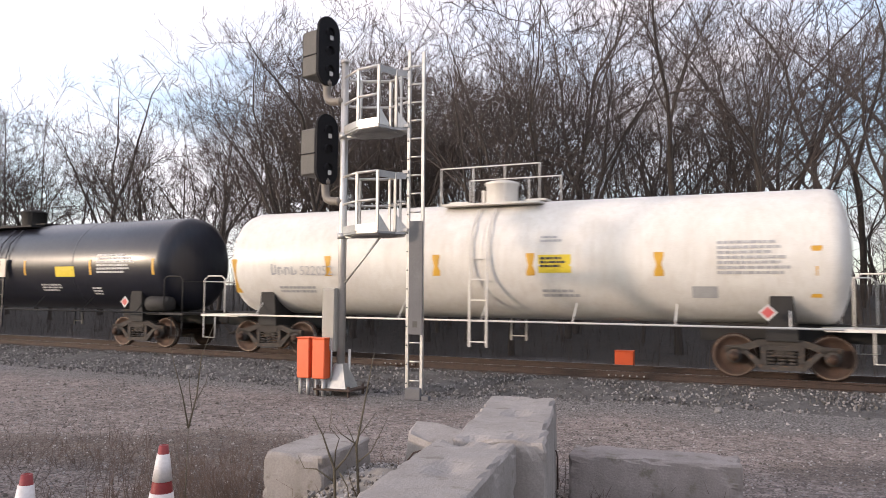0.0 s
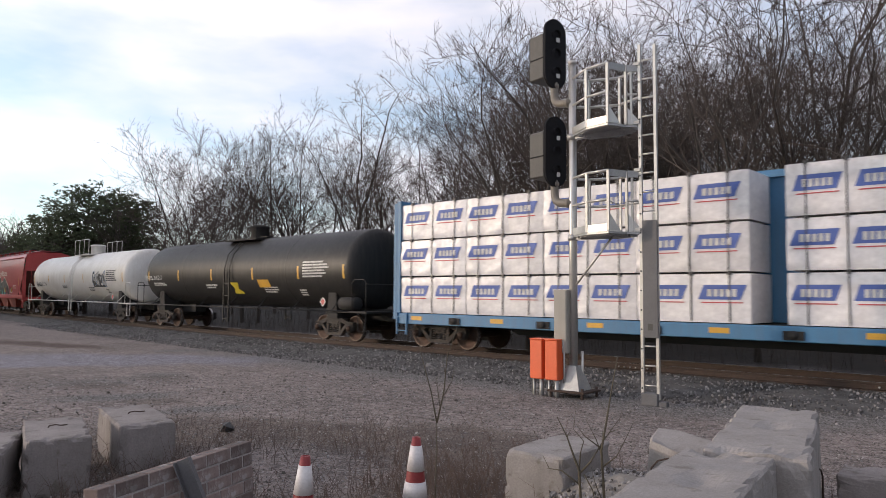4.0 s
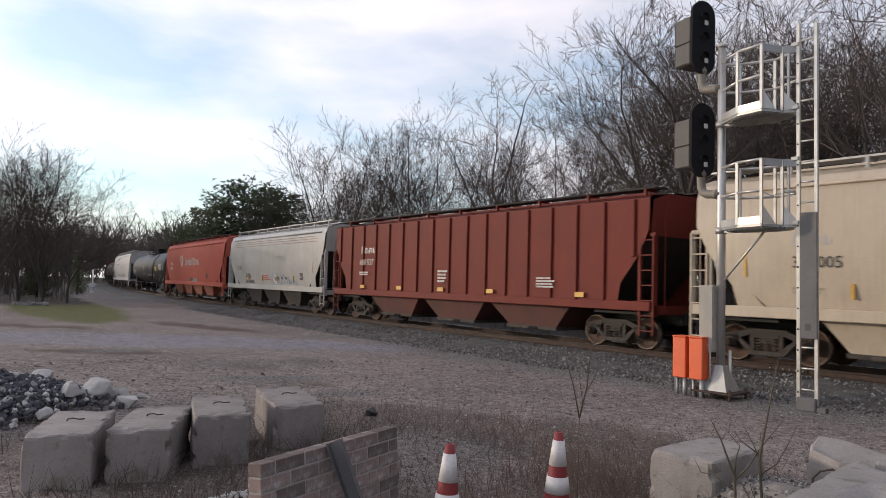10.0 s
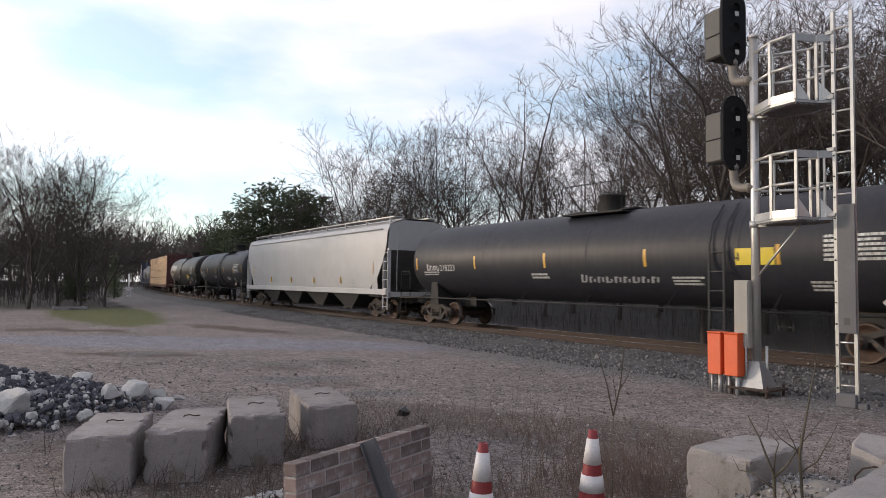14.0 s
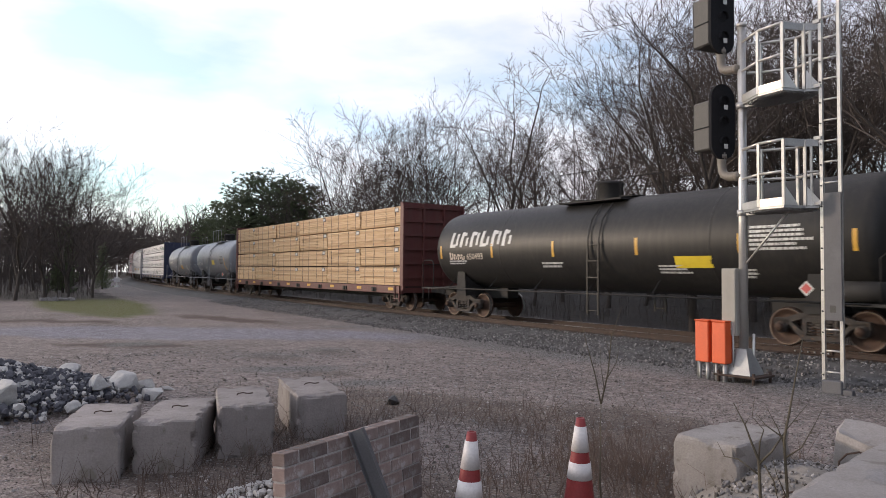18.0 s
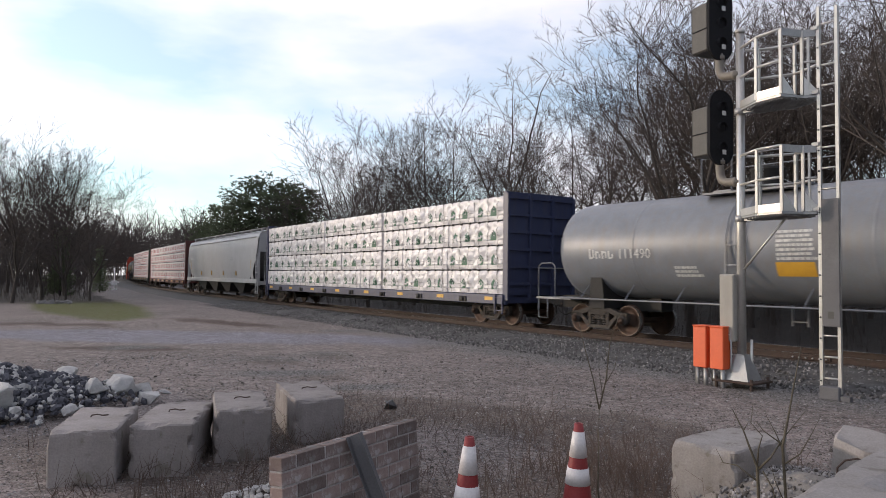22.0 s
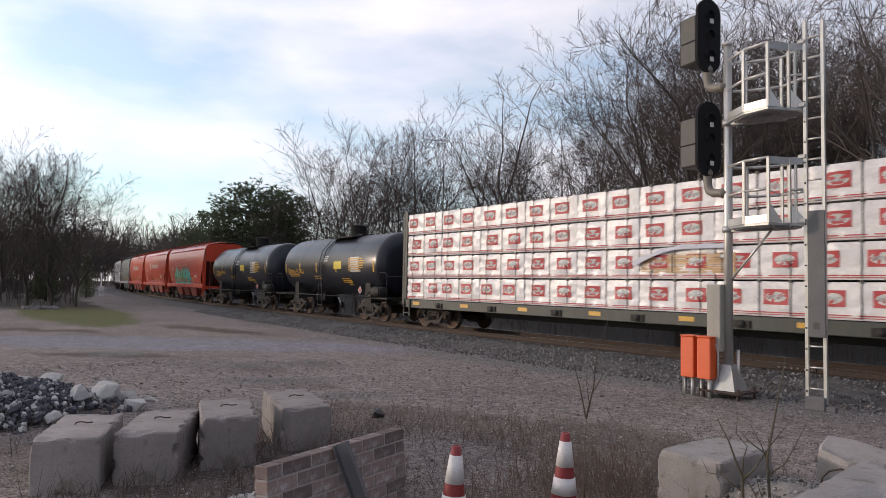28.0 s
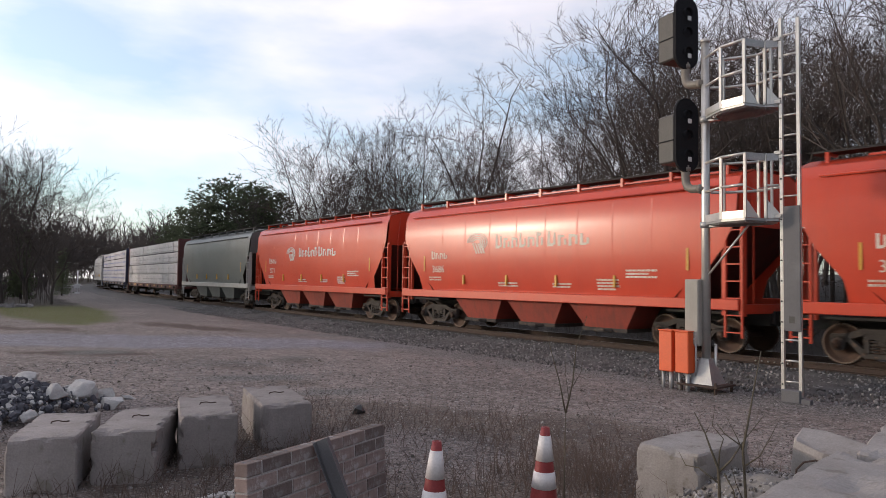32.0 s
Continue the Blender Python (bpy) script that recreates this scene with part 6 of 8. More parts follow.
def build_train():
    n = iter(LEN)
    R = 1.42
    c = tank_car(next(n), P_WHITE, "white tank car with grey stains and orange reflectors", dark=False, ladder_x=-0.05, dome=0.0, tr=6.27, rail_mat=P_WHITE, mark_mat=M_LGREY, marks=False)
    for x, z, h in ((-7.2, 2.1, 0.9), (-4.2, 2.35, 0.5), (-1.16, 2.34, 0.5), (1.17, 2.34, 0.5), (3.96, 2.32, 0.5), (6.9, 2.15, 1.0)):
        poly_on(c, [(x - 0.1, z - h / 2), (x + 0.1, z - h / 2), (x + 0.1, z + h / 2), (x - 0.1, z + h / 2)], M_YELLOW, 0.012, tank_y, "reflector")
    poly_on(c, [(1.35, 2.15), (2.1, 2.15), (2.1, 2.55), (1.35, 2.55)], M_SIGNYEL, 0.012, tank_y, "panel_mark")
    small_print(c, ((1.4, 2.47, 0.65, 0.05, 3), ), M_BLACK, lambda z: tank_y(z) - 0.004)
    small_print(c, ((5.1, 2.75, 1.4, 0.06, 7), (1.4, 1.75, 1.0, 0.06, 2), (1.4, 2.95, 0.5, 0.05, 2), (-5.8, 1.8, 1.3, 0.06, 2)), M_LGREY, tank_y, 3)
    word_bars(c, -6.0, 2.12, 0.85, 0.3, 4, M_LGREY, tank_y)
    number_on(c, "522052", -5.05, 2.12, 0.34, M_LGREY, tank_y)
    poly_on(c, [(4.6, 1.62), (5.1, 1.62), (5.1, 1.86), (4.6, 1.86)], M_LGREY, 0.012, tank_y, "plate")
    c = tank_car(next(n), P_BLACK, "glossy black tank car with white stencils", dome=0.1, ladder_x=0.67)
    word_bars(c, -7.0, 2.05, 0.9, 0.28, 4, M_WHITE, tank_y)
    number_on(c, "281821", -6.0, 2.05, 0.32, M_WHITE, tank_y)
    poly_on(c, [(3.3, 2.1), (4.2, 2.1), (4.2, 2.42), (3.3, 2.42)], M_SIGNYEL, 0.012, tank_y, "panel_mark")
    poly_on(c, [(-2.6, 1.45), (-1.9, 1.45), (-2.0, 1.7), (-2.7, 1.7)], M_YELLOW, 0.012, tank_y, "panel_mark")
    part("ladder_plate", MB().box(0.72, 1.0, -1.55, -1.53, 2.1, 2.7).mesh("ladder_plate", M_PALEWRITE), c)
    flat_car(next(n))
    centerbeam_car(next(n), P_BLUE, "blue centre-beam lumber car stacked with white-wrapped bundles", 3, 9, B_BLUE, split=(-0.85, -0.12, 4))
    c = tank_car(next(n), P_DUSTY, "dusty black tank car with yellow reflectors")
    word_bars(c, -8.0, 2.2, 0.9, 0.26, 4, M_WHITE, tank_y)
    number_on(c, "300257", -7.0, 2.2, 0.3, M_WHITE, tank_y)
    poly_on(c, [(0.1, 1.6), (0.8, 1.6), (0.6, 2.05), (0.0, 2.05)], M_SIGNYEL, 0.012, tank_y, "panel_mark")
    poly_on(c, [(2.2, 1.85), (3.0, 1.85), (2.9, 2.15), (2.1, 2.15)], M_YELLOW, 0.012, tank_y, "panel_mark")
    c = tank_car(next(n), P_WHITE, "cream-white tank car with black numbers and scrawls", dark=False, rail_mat=P_WHITE, mark_mat=M_BLACK)
    word_bars(c, -7.5, 1.95, 0.95, 0.34, 4, M_BLACK, tank_y)
    number_on(c, "132194", -6.3, 1.95, 0.42, M_BLACK, tank_y)
    spray_wild(c, 3.5, 5.6, 1.9, 2.7, 3, (M_SPBLACK, M_LGREY), tank_y)
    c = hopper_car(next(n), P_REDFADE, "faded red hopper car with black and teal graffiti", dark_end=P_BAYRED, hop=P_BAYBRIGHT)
    dress_hopper(c, "2116", M_PALEWRITE)
    word_bars(c, -1.6, 2.72, 1.9, 0.42, 6, M_PALEWRITE, hop_y, tall=(3, 5))
    word_bars(c, 0.35, 2.72, 1.35, 0.42, 4, M_PALEWRITE, hop_y)
    fan_logo(c, -2.4, 2.95, 0.42, M_PALEWRITE, hop_y)
    xs = [-2.95 + 5.15 * i / 60 for i in range(61)]
    tops = []
    for x in xs:
        z = 2.28 + 0.03 * math.sin(x * 9) - 0.16 * max(x - 1.2, 0)
        for bx, bz, br in ((-2.75, 2.3, 0.26), (-0.62, 2.28, 0.36), (0.75, 2.26, 0.34), (1.05, 2.2, 0.3), (1.85, 1.85, 0.28)):
            z = max(z, bz + math.sqrt(max(br * br - (x - bx) ** 2, 0)) if abs(x - bx) < br else 0)
        tops.append(z if x < 1.6 else max(min(z, 2.2 - (x - 1.6) * 0.5), 1.5))
    strip_on(c, [(x * 1.02, 1.36, z + 0.06) for x, z in zip(xs, tops)], M_PALEWRITE, 0.006, hop_y)
    strip_on(c, [(x, 1.36, z) for x, z in zip(xs, tops)], M_SPBLACK, 0.010, hop_y, "black sprayed graffiti")
    for x, z, r in ((-1.9, 1.9, 0.24), (-0.6, 2.1, 0.2), (0.5, 1.95, 0.26), (1.3, 1.8, 0.2)):
        strip_on(c, [(x + r * math.cos(math.pi * k / 8), z - r * math.sin(math.pi * k / 8), z + r * math.sin(math.pi * k / 8)) for k in range(9)], M_SPGREY, 0.013, hop_y)
    for x, w, mt in ((-2.5, 0.3, M_TEAL), (-0.1, 0.22, M_TEAL), (0.7, 0.2, M_TEAL), (-1.9, 0.35, M_SPPURPLE), (1.5, 0.4, M_SPPURPLE)):
        poly_on(c, [(x - w, 1.36), (x + w * 0.6, 1.36), (x + w * 0.3, 1.75), (x - w * 0.2, 2.05), (x - w * 0.4, 1.7)], mt, 0.017, hop_y)
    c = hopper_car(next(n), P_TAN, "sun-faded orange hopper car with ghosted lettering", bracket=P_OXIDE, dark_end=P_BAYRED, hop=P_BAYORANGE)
    dress_hopper(c, "1821", M_PALEWRITE)
    fan_logo(c, -0.9, 3.0, 0.42, M_PALEWRITE, hop_y)
    spray_wild(c, -3.6, -2.2, 1.6, 2.2, 4, (M_FAINT, M_SPPURPLE), hop_y)
    spray_wild(c, -0.2, 1.0, 1.7, 2.2, 9, (M_PALEWRITE, M_PALEWRITE), hop_y)
    c = hopper_car(next(n), P_CREAM, "cream hopper car with rusty seams and faint green words", roof=P_CREAM, bracket=P_PALE)
    number_on(c, "345005", -4.6, 2.2, 0.36, M_BLACK, hop_y)
    word_bars(c, -4.6, 2.68, 0.9, 0.28, 4, M_LGREY, hop_y)
    word_bars(c, -2.1, 3.05, 2.3, 0.36, 6, M_FAINT, hop_y, slant=0.2)
    number_on(c, "together", 1.6, 2.5, 0.42, M_FAINTGREEN, hop_y)
    small_print(c, ((1.6, 2.2, 0.9, 0.05, 5), (4.1, 1.95, 0.9, 0.05, 3), (-4.6, 1.75, 0.8, 0.05, 2)), M_FAINT, hop_y)
    poly_on(c, [(5.0, 1.6), (5.5, 1.6), (5.5, 1.95), (5.0, 1.95)], M_WHITE, 0.012, hop_y, "plate")
    poly_on(c, [(5.04, 1.64), (5.46, 1.64), (5.46, 1.91), (5.04, 1.91)], M_BLACK, 0.016, hop_y, "plate")
    c = hopper_car(next(n), P_OXIDE, "oxide-red ribbed hopper car with white stencils", ribs=17, rounded=False, hop=P_BAYRED, H=4.1, marks=False)
    flat_y = lambda z: -1.56
    word_bars(c, -6.4, 2.85, 1.3, 0.32, 4, M_WHITE, flat_y, 0.075)
    number_on(c, "489 537", -6.4, 2.35, 0.36, M_WHITE, lambda z: -1.63)
    small_print(c, ((-6.4, 2.05, 1.0, 0.05, 2), (-0.6, 2.1, 0.6, 0.07, 4), (4.6, 1.9, 0.8, 0.05, 4)), M_WHITE, lambda z: -1.625)
    for x in (-6.3, -3.4, -0.6, 2.2, 6.2):
        poly_on(c, [(x, 1.38), (x + 0.35, 1.38), (x + 0.35, 1.52), (x, 1.52)], M_YELLOW, 0.075, flat_y, "reflector")
    c = hopper_car(next(n), P_LGREY, "light grey hopper car with rust streaks and graffiti", hop=P_SHADEBROWN, bracket=P_PALE)
    number_on(c, "3540", -5.4, 2.15, 0.38, M_BLACK, hop_y)
    word_bars(c, -5.4, 2.62, 1.0, 0.3, 4, M_LGREY, hop_y)
    word_bars(c, -3.0, 3.05, 2.4, 0.4, 6, M_LGREY, hop_y, slant=0.15)
    number_on(c, "GROWING", 0.2, 2.62, 0.44, M_LGREY, hop_y)
    number_on(c, "wholesale", -2.0, 2.2, 0.3, M_LGREY, hop_y)
    number_on(c, "together", 0.6, 2.2, 0.4, M_LGREY, hop_y)
    small_print(c, ((-1.1, 1.85, 1.2, 0.06, 3), ), M_REDMARK, hop_y)
    small_print(c, ((-5.4, 1.85, 1.0, 0.05, 2), (3.4, 2.3, 1.2, 0.05, 7)), M_LGREY, hop_y)
    word_bars(c, -4.0, 1.72, 0.9, 0.3, 4, M_SPBLACK, hop_y, slant=0.25, tall=(2, ))
    word_bars(c, -4.1, 1.4, 1.5, 0.26, 6, M_SPBLACK, hop_y, slant=0.2, tall=(3, ))
    spray_wild(c, 0.5, 2.6, 1.4, 1.95, 14, (M_LGREY, M_WHITE), hop_y)
    word_bars(c, 2.7, 1.42, 1.1, 0.24, 4, M_SPBLUE, hop_y, slant=0.2)
    poly_on(c, [(4.2, 1.65), (4.6, 1.65), (4.6, 2.0), (4.2, 2.0)], M_BLACK, 0.012, hop_y, "plate")
    for z in (3.55, 3.68, 3.8):
        part("seam_stripe", MB().tube([(-6.2, hop_y(z) - 0.005, z), (6.2, hop_y(z) - 0.005, z)], 0.012, 4).mesh("seam_stripe", M_RUST), c)
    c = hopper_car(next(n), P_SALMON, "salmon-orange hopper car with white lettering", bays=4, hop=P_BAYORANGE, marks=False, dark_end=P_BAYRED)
    word_bars(c, -7.1, 2.62, 0.95, 0.28, 4, M_PALEWRITE, hop_y)
    number_on(c, "31889", -7.05, 2.2, 0.34, M_PALEWRITE, hop_y)
    fan_logo(c, -3.15, 2.95, 0.62, M_PALEWRITE, hop_y)
    word_bars(c, -1.8, 2.55, 2.4, 0.56, 6, M_WHITE, hop_y, tall=(3, 5))
    word_bars(c, 0.65, 2.55, 1.8, 0.56, 4, M_PALEWRITE, hop_y)
    spray_wild(c, -0.4, 1.6, 1.35, 1.62, 6, (M_LGREY, M_SPBLACK), hop_y)
    poly_on(c, [(4.4, 1.6), (4.8, 1.6), (4.8, 1.95), (4.4, 1.95)], M_BLACK, 0.012, hop_y, "plate")
    c = tank_car(next(n), P_CHAR, "charcoal grey tank car with yellow reflectors", ladder_x=4.55, dome=-0.25)
    word_bars(c, -8.8, 2.1, 0.9, 0.28, 4, M_WHITE, tank_y)
    number_on(c, "218223", -7.8, 2.1, 0.34, M_WHITE, tank_y)
    word_bars(c, -0.4, 1.7, 3.0, 0.24, 9, M_LGREY, tank_y, slant=0.4)
    poly_on(c, [(5.0, 2.15), (6.0, 2.15), (6.0, 2.55), (5.0, 2.55)], M_SIGNYEL, 0.012, tank_y, "panel_mark")
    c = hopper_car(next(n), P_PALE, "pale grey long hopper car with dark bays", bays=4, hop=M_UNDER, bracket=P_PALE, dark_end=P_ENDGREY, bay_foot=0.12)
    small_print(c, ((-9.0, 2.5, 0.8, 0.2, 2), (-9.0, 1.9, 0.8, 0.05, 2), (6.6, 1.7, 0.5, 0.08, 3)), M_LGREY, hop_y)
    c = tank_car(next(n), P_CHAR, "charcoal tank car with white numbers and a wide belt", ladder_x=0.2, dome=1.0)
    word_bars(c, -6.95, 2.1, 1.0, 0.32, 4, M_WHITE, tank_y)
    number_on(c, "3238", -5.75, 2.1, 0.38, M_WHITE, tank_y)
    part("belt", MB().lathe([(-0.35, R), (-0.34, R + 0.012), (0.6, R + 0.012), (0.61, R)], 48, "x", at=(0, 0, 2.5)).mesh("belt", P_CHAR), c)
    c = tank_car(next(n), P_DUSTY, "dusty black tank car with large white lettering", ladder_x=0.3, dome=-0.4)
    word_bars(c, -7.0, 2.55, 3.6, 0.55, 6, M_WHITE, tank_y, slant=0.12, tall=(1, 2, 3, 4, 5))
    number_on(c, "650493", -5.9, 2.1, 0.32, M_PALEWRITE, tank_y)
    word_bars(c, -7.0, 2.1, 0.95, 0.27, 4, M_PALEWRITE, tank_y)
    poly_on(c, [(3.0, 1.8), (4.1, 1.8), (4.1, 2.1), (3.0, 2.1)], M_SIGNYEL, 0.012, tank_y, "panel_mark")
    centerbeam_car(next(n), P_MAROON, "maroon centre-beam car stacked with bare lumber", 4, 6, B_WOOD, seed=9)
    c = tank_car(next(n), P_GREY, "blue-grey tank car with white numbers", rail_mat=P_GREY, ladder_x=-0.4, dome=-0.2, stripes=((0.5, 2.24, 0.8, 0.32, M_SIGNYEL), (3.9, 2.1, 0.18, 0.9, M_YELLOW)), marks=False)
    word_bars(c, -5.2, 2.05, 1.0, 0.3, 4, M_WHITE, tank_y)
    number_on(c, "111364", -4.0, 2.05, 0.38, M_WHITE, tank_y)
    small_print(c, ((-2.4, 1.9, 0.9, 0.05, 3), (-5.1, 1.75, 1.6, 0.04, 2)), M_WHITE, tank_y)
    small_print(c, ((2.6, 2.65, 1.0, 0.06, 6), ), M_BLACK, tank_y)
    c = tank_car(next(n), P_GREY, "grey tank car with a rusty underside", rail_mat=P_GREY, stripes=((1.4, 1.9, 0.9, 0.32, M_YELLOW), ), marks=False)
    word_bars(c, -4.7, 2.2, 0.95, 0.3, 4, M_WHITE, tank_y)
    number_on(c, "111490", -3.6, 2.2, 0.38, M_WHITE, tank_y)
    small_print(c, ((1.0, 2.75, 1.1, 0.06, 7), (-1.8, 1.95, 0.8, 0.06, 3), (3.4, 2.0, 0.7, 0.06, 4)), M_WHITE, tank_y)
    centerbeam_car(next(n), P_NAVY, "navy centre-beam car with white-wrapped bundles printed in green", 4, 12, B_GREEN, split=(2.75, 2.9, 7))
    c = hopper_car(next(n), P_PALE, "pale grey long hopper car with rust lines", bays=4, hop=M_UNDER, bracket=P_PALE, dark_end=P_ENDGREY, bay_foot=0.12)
    number_on(c, "65893", -9.2, 2.05, 0.42, M_LGREY, hop_y)
    word_bars(c, -9.2, 2.55, 0.9, 0.3, 4, M_FAINT, hop_y)
    small_print(c, ((-9.2, 1.85, 1.6, 0.05, 2), (3.6, 2.75, 1.0, 0.07, 2), (4.4, 1.75, 0.7, 0.07, 4)), M_LGREY, hop_y)
    poly_on(c, [(-8.9, 2.75), (-7.9, 2.75), (-7.95, 2.95), (-8.95, 2.95)], M_WHITE, 0.012, hop_y, "plate")
    centerbeam_car(next(n), P_MAROON, "maroon centre-beam car with red-printed white bundles", 4, 10, B_OVAL, seed=5)
    c = centerbeam_car(next(n), P_GREENBLK, "dark green centre-beam car with red-printed white bundles, one torn open", 4, 10, B_OVAL, seed=7)
    part("torn_opening", B_WOOD[0], c, pose(1.45, -0.815, 2.06) @ Matrix.Diagonal((1.38, 1, 0.5, 1)), "bare boards showing through torn wrap")
    flap = [(-0.35, 2.1)] + [(-0.2 + 0.32 * i, 2.32 + 0.42 * math.sin(min(i / 5, 1) * 1.57) + (0.05 if i % 2 else 0)) for i in range(10)] + [(2.85, 2.52), (2.0, 2.62), (1.2, 2.60), (0.5, 2.50), (0.1, 2.3)]
    poly_f = MB()
    up = flap[1:11]
    lo = [(-0.08 + 0.31 * i, 2.24 + 0.42 * math.sin(min(i / 5, 1) * 1.57)) for i in range(10)]
    poly_f.loft([[(x, -1.53, z) for x, z in up], [(x, -1.60, z) for x, z in lo]], smooth=True)
    part("wrap_flap", poly_f.mesh("wrap_flap", M_WRAPB), c)
    for seed, yel in ((1, 1.3), (2, 1.0)):
        c = tank_car(next(n), P_BLACK, "black tank car with yellow stencils and panel", mark_mat=M_YELLOW, ladder_x=-0.25, dome=0.7)
        word_bars(c, -4.6, 2.08, 0.95, 0.3, 4, M_YELLOW, tank_y)
        number_on(c, "631461" if seed == 1 else "671083", -3.5, 2.08, 0.36, M_YELLOW, tank_y)
        poly_on(c, [(yel - 0.3, 2.3), (yel + 0.5, 2.3), (yel + 0.5, 2.65), (yel - 0.3, 2.65)], M_SIGNYEL, 0.012, tank_y, "panel_mark")
        small_print(c, ((2.7, 2.8, 1.1, 0.06, 7), (-0.1, 2.9, 0.5, 0.06, 3)), M_WHITE, tank_y, seed)
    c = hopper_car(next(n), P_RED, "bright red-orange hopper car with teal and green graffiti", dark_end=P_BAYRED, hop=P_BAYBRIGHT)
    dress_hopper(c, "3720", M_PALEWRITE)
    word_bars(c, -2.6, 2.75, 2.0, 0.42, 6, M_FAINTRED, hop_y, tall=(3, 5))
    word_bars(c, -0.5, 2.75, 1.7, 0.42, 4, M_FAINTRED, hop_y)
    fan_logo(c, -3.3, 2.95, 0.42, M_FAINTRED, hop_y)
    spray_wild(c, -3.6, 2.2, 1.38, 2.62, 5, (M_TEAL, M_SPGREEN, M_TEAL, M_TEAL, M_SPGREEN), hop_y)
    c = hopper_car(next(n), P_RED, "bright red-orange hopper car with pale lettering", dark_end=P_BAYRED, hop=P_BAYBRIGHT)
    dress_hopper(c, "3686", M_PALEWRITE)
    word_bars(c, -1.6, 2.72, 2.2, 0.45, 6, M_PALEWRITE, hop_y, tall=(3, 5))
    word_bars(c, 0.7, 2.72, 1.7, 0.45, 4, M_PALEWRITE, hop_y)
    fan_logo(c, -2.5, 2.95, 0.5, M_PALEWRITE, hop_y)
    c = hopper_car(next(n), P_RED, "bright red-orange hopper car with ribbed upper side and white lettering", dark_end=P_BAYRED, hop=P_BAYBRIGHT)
    dress_hopper(c, "2071", M_WHITE)
    word_bars(c, -1.4, 2.7, 2.1, 0.45, 6, M_WHITE, hop_y, tall=(3, 5))
    word_bars(c, 0.75, 2.7, 1.8, 0.45, 4, M_WHITE, hop_y)
    fan_logo(c, -2.3, 2.9, 0.5, M_WHITE, hop_y)
    hopper_car(next(n), P_DGREEN, "dark grey-green hopper car with a pale sill", sill=P_LGREY)
    centerbeam_car(next(n), P_MAROON, "maroon centre-beam car with white-wrapped bundles", 4, 12, B_WHITE)
    centerbeam_car(next(n), P_NAVY, "navy centre-beam car with blue-grey bundles", 4, 12, B_PALEBLUE)
    hopper_car(next(n), P_PALE, "pale grey hopper car at the far bend", bays=4, hop=M_UNDER, bracket=P_PALE, dark_end=P_ENDGREY, bay_foot=0.12)


M_SPGREY = mat("spray_grey", (0.035, 0.042, 0.038), (0.028, 0.032, 0.03), 0.5, 4, 0.0)
M_SIGNYEL = mat("panel_yellow", (0.72, 0.55, 0.03), (0.62, 0.46, 0.03), 0.5, 4, 0.0)
M_FAINT = mat("faint_print", (0.36, 0.32, 0.25), (0.3, 0.27, 0.21), 0.5, 4, 0.0)
M_FAINTGREEN = mat("faint_green", (0.19, 0.25, 0.10), (0.25, 0.28, 0.15), 0.5, 4, 0.0)
M_FAINTRED = mat("faint_pink", (0.60, 0.20, 0.13), (0.55, 0.15, 0.09), 0.4, 4, 0.0)
build_train()


# ---- signal mast with platforms and ladder ----
M_ALU = mat("aluminium", (0.60, 0.58, 0.55), (0.46, 0.445, 0.42), 0.4, 3, 0.05, metal=0.65)
M_SIGBLACK = mat("signal_black", (0.010, 0.010, 0.012), (0.014, 0.014, 0.016), 0.85, 3, 0.05, spec=0.2)
M_SIGGREY = mat("signal_grey", (0.065, 0.062, 0.057), (0.05, 0.048, 0.045), 0.65, 3, 0.05, streak=0.15)
M_BOXGREY = mat("cabinet_grey", (0.34, 0.32, 0.28), (0.29, 0.27, 0.24), 0.55, 3, 0.05, streak=0.12)
M_PANELGREY = mat("guard_panel_grey", (0.12, 0.118, 0.125), (0.09, 0.088, 0.095), 0.55, 3, 0.05, metal=0.1)
M_ELBOW = mat("cast_elbow", (0.2, 0.18, 0.15), (0.16, 0.14, 0.12), 0.6, 6, 0.1)
M_ORANGE = mat("bin_orange", (0.72, 0.105, 0.022), (0.62, 0.09, 0.022), 0.5, 3, 0.05, streak=0.15, grime=(0.4, 0.08, 0.03))


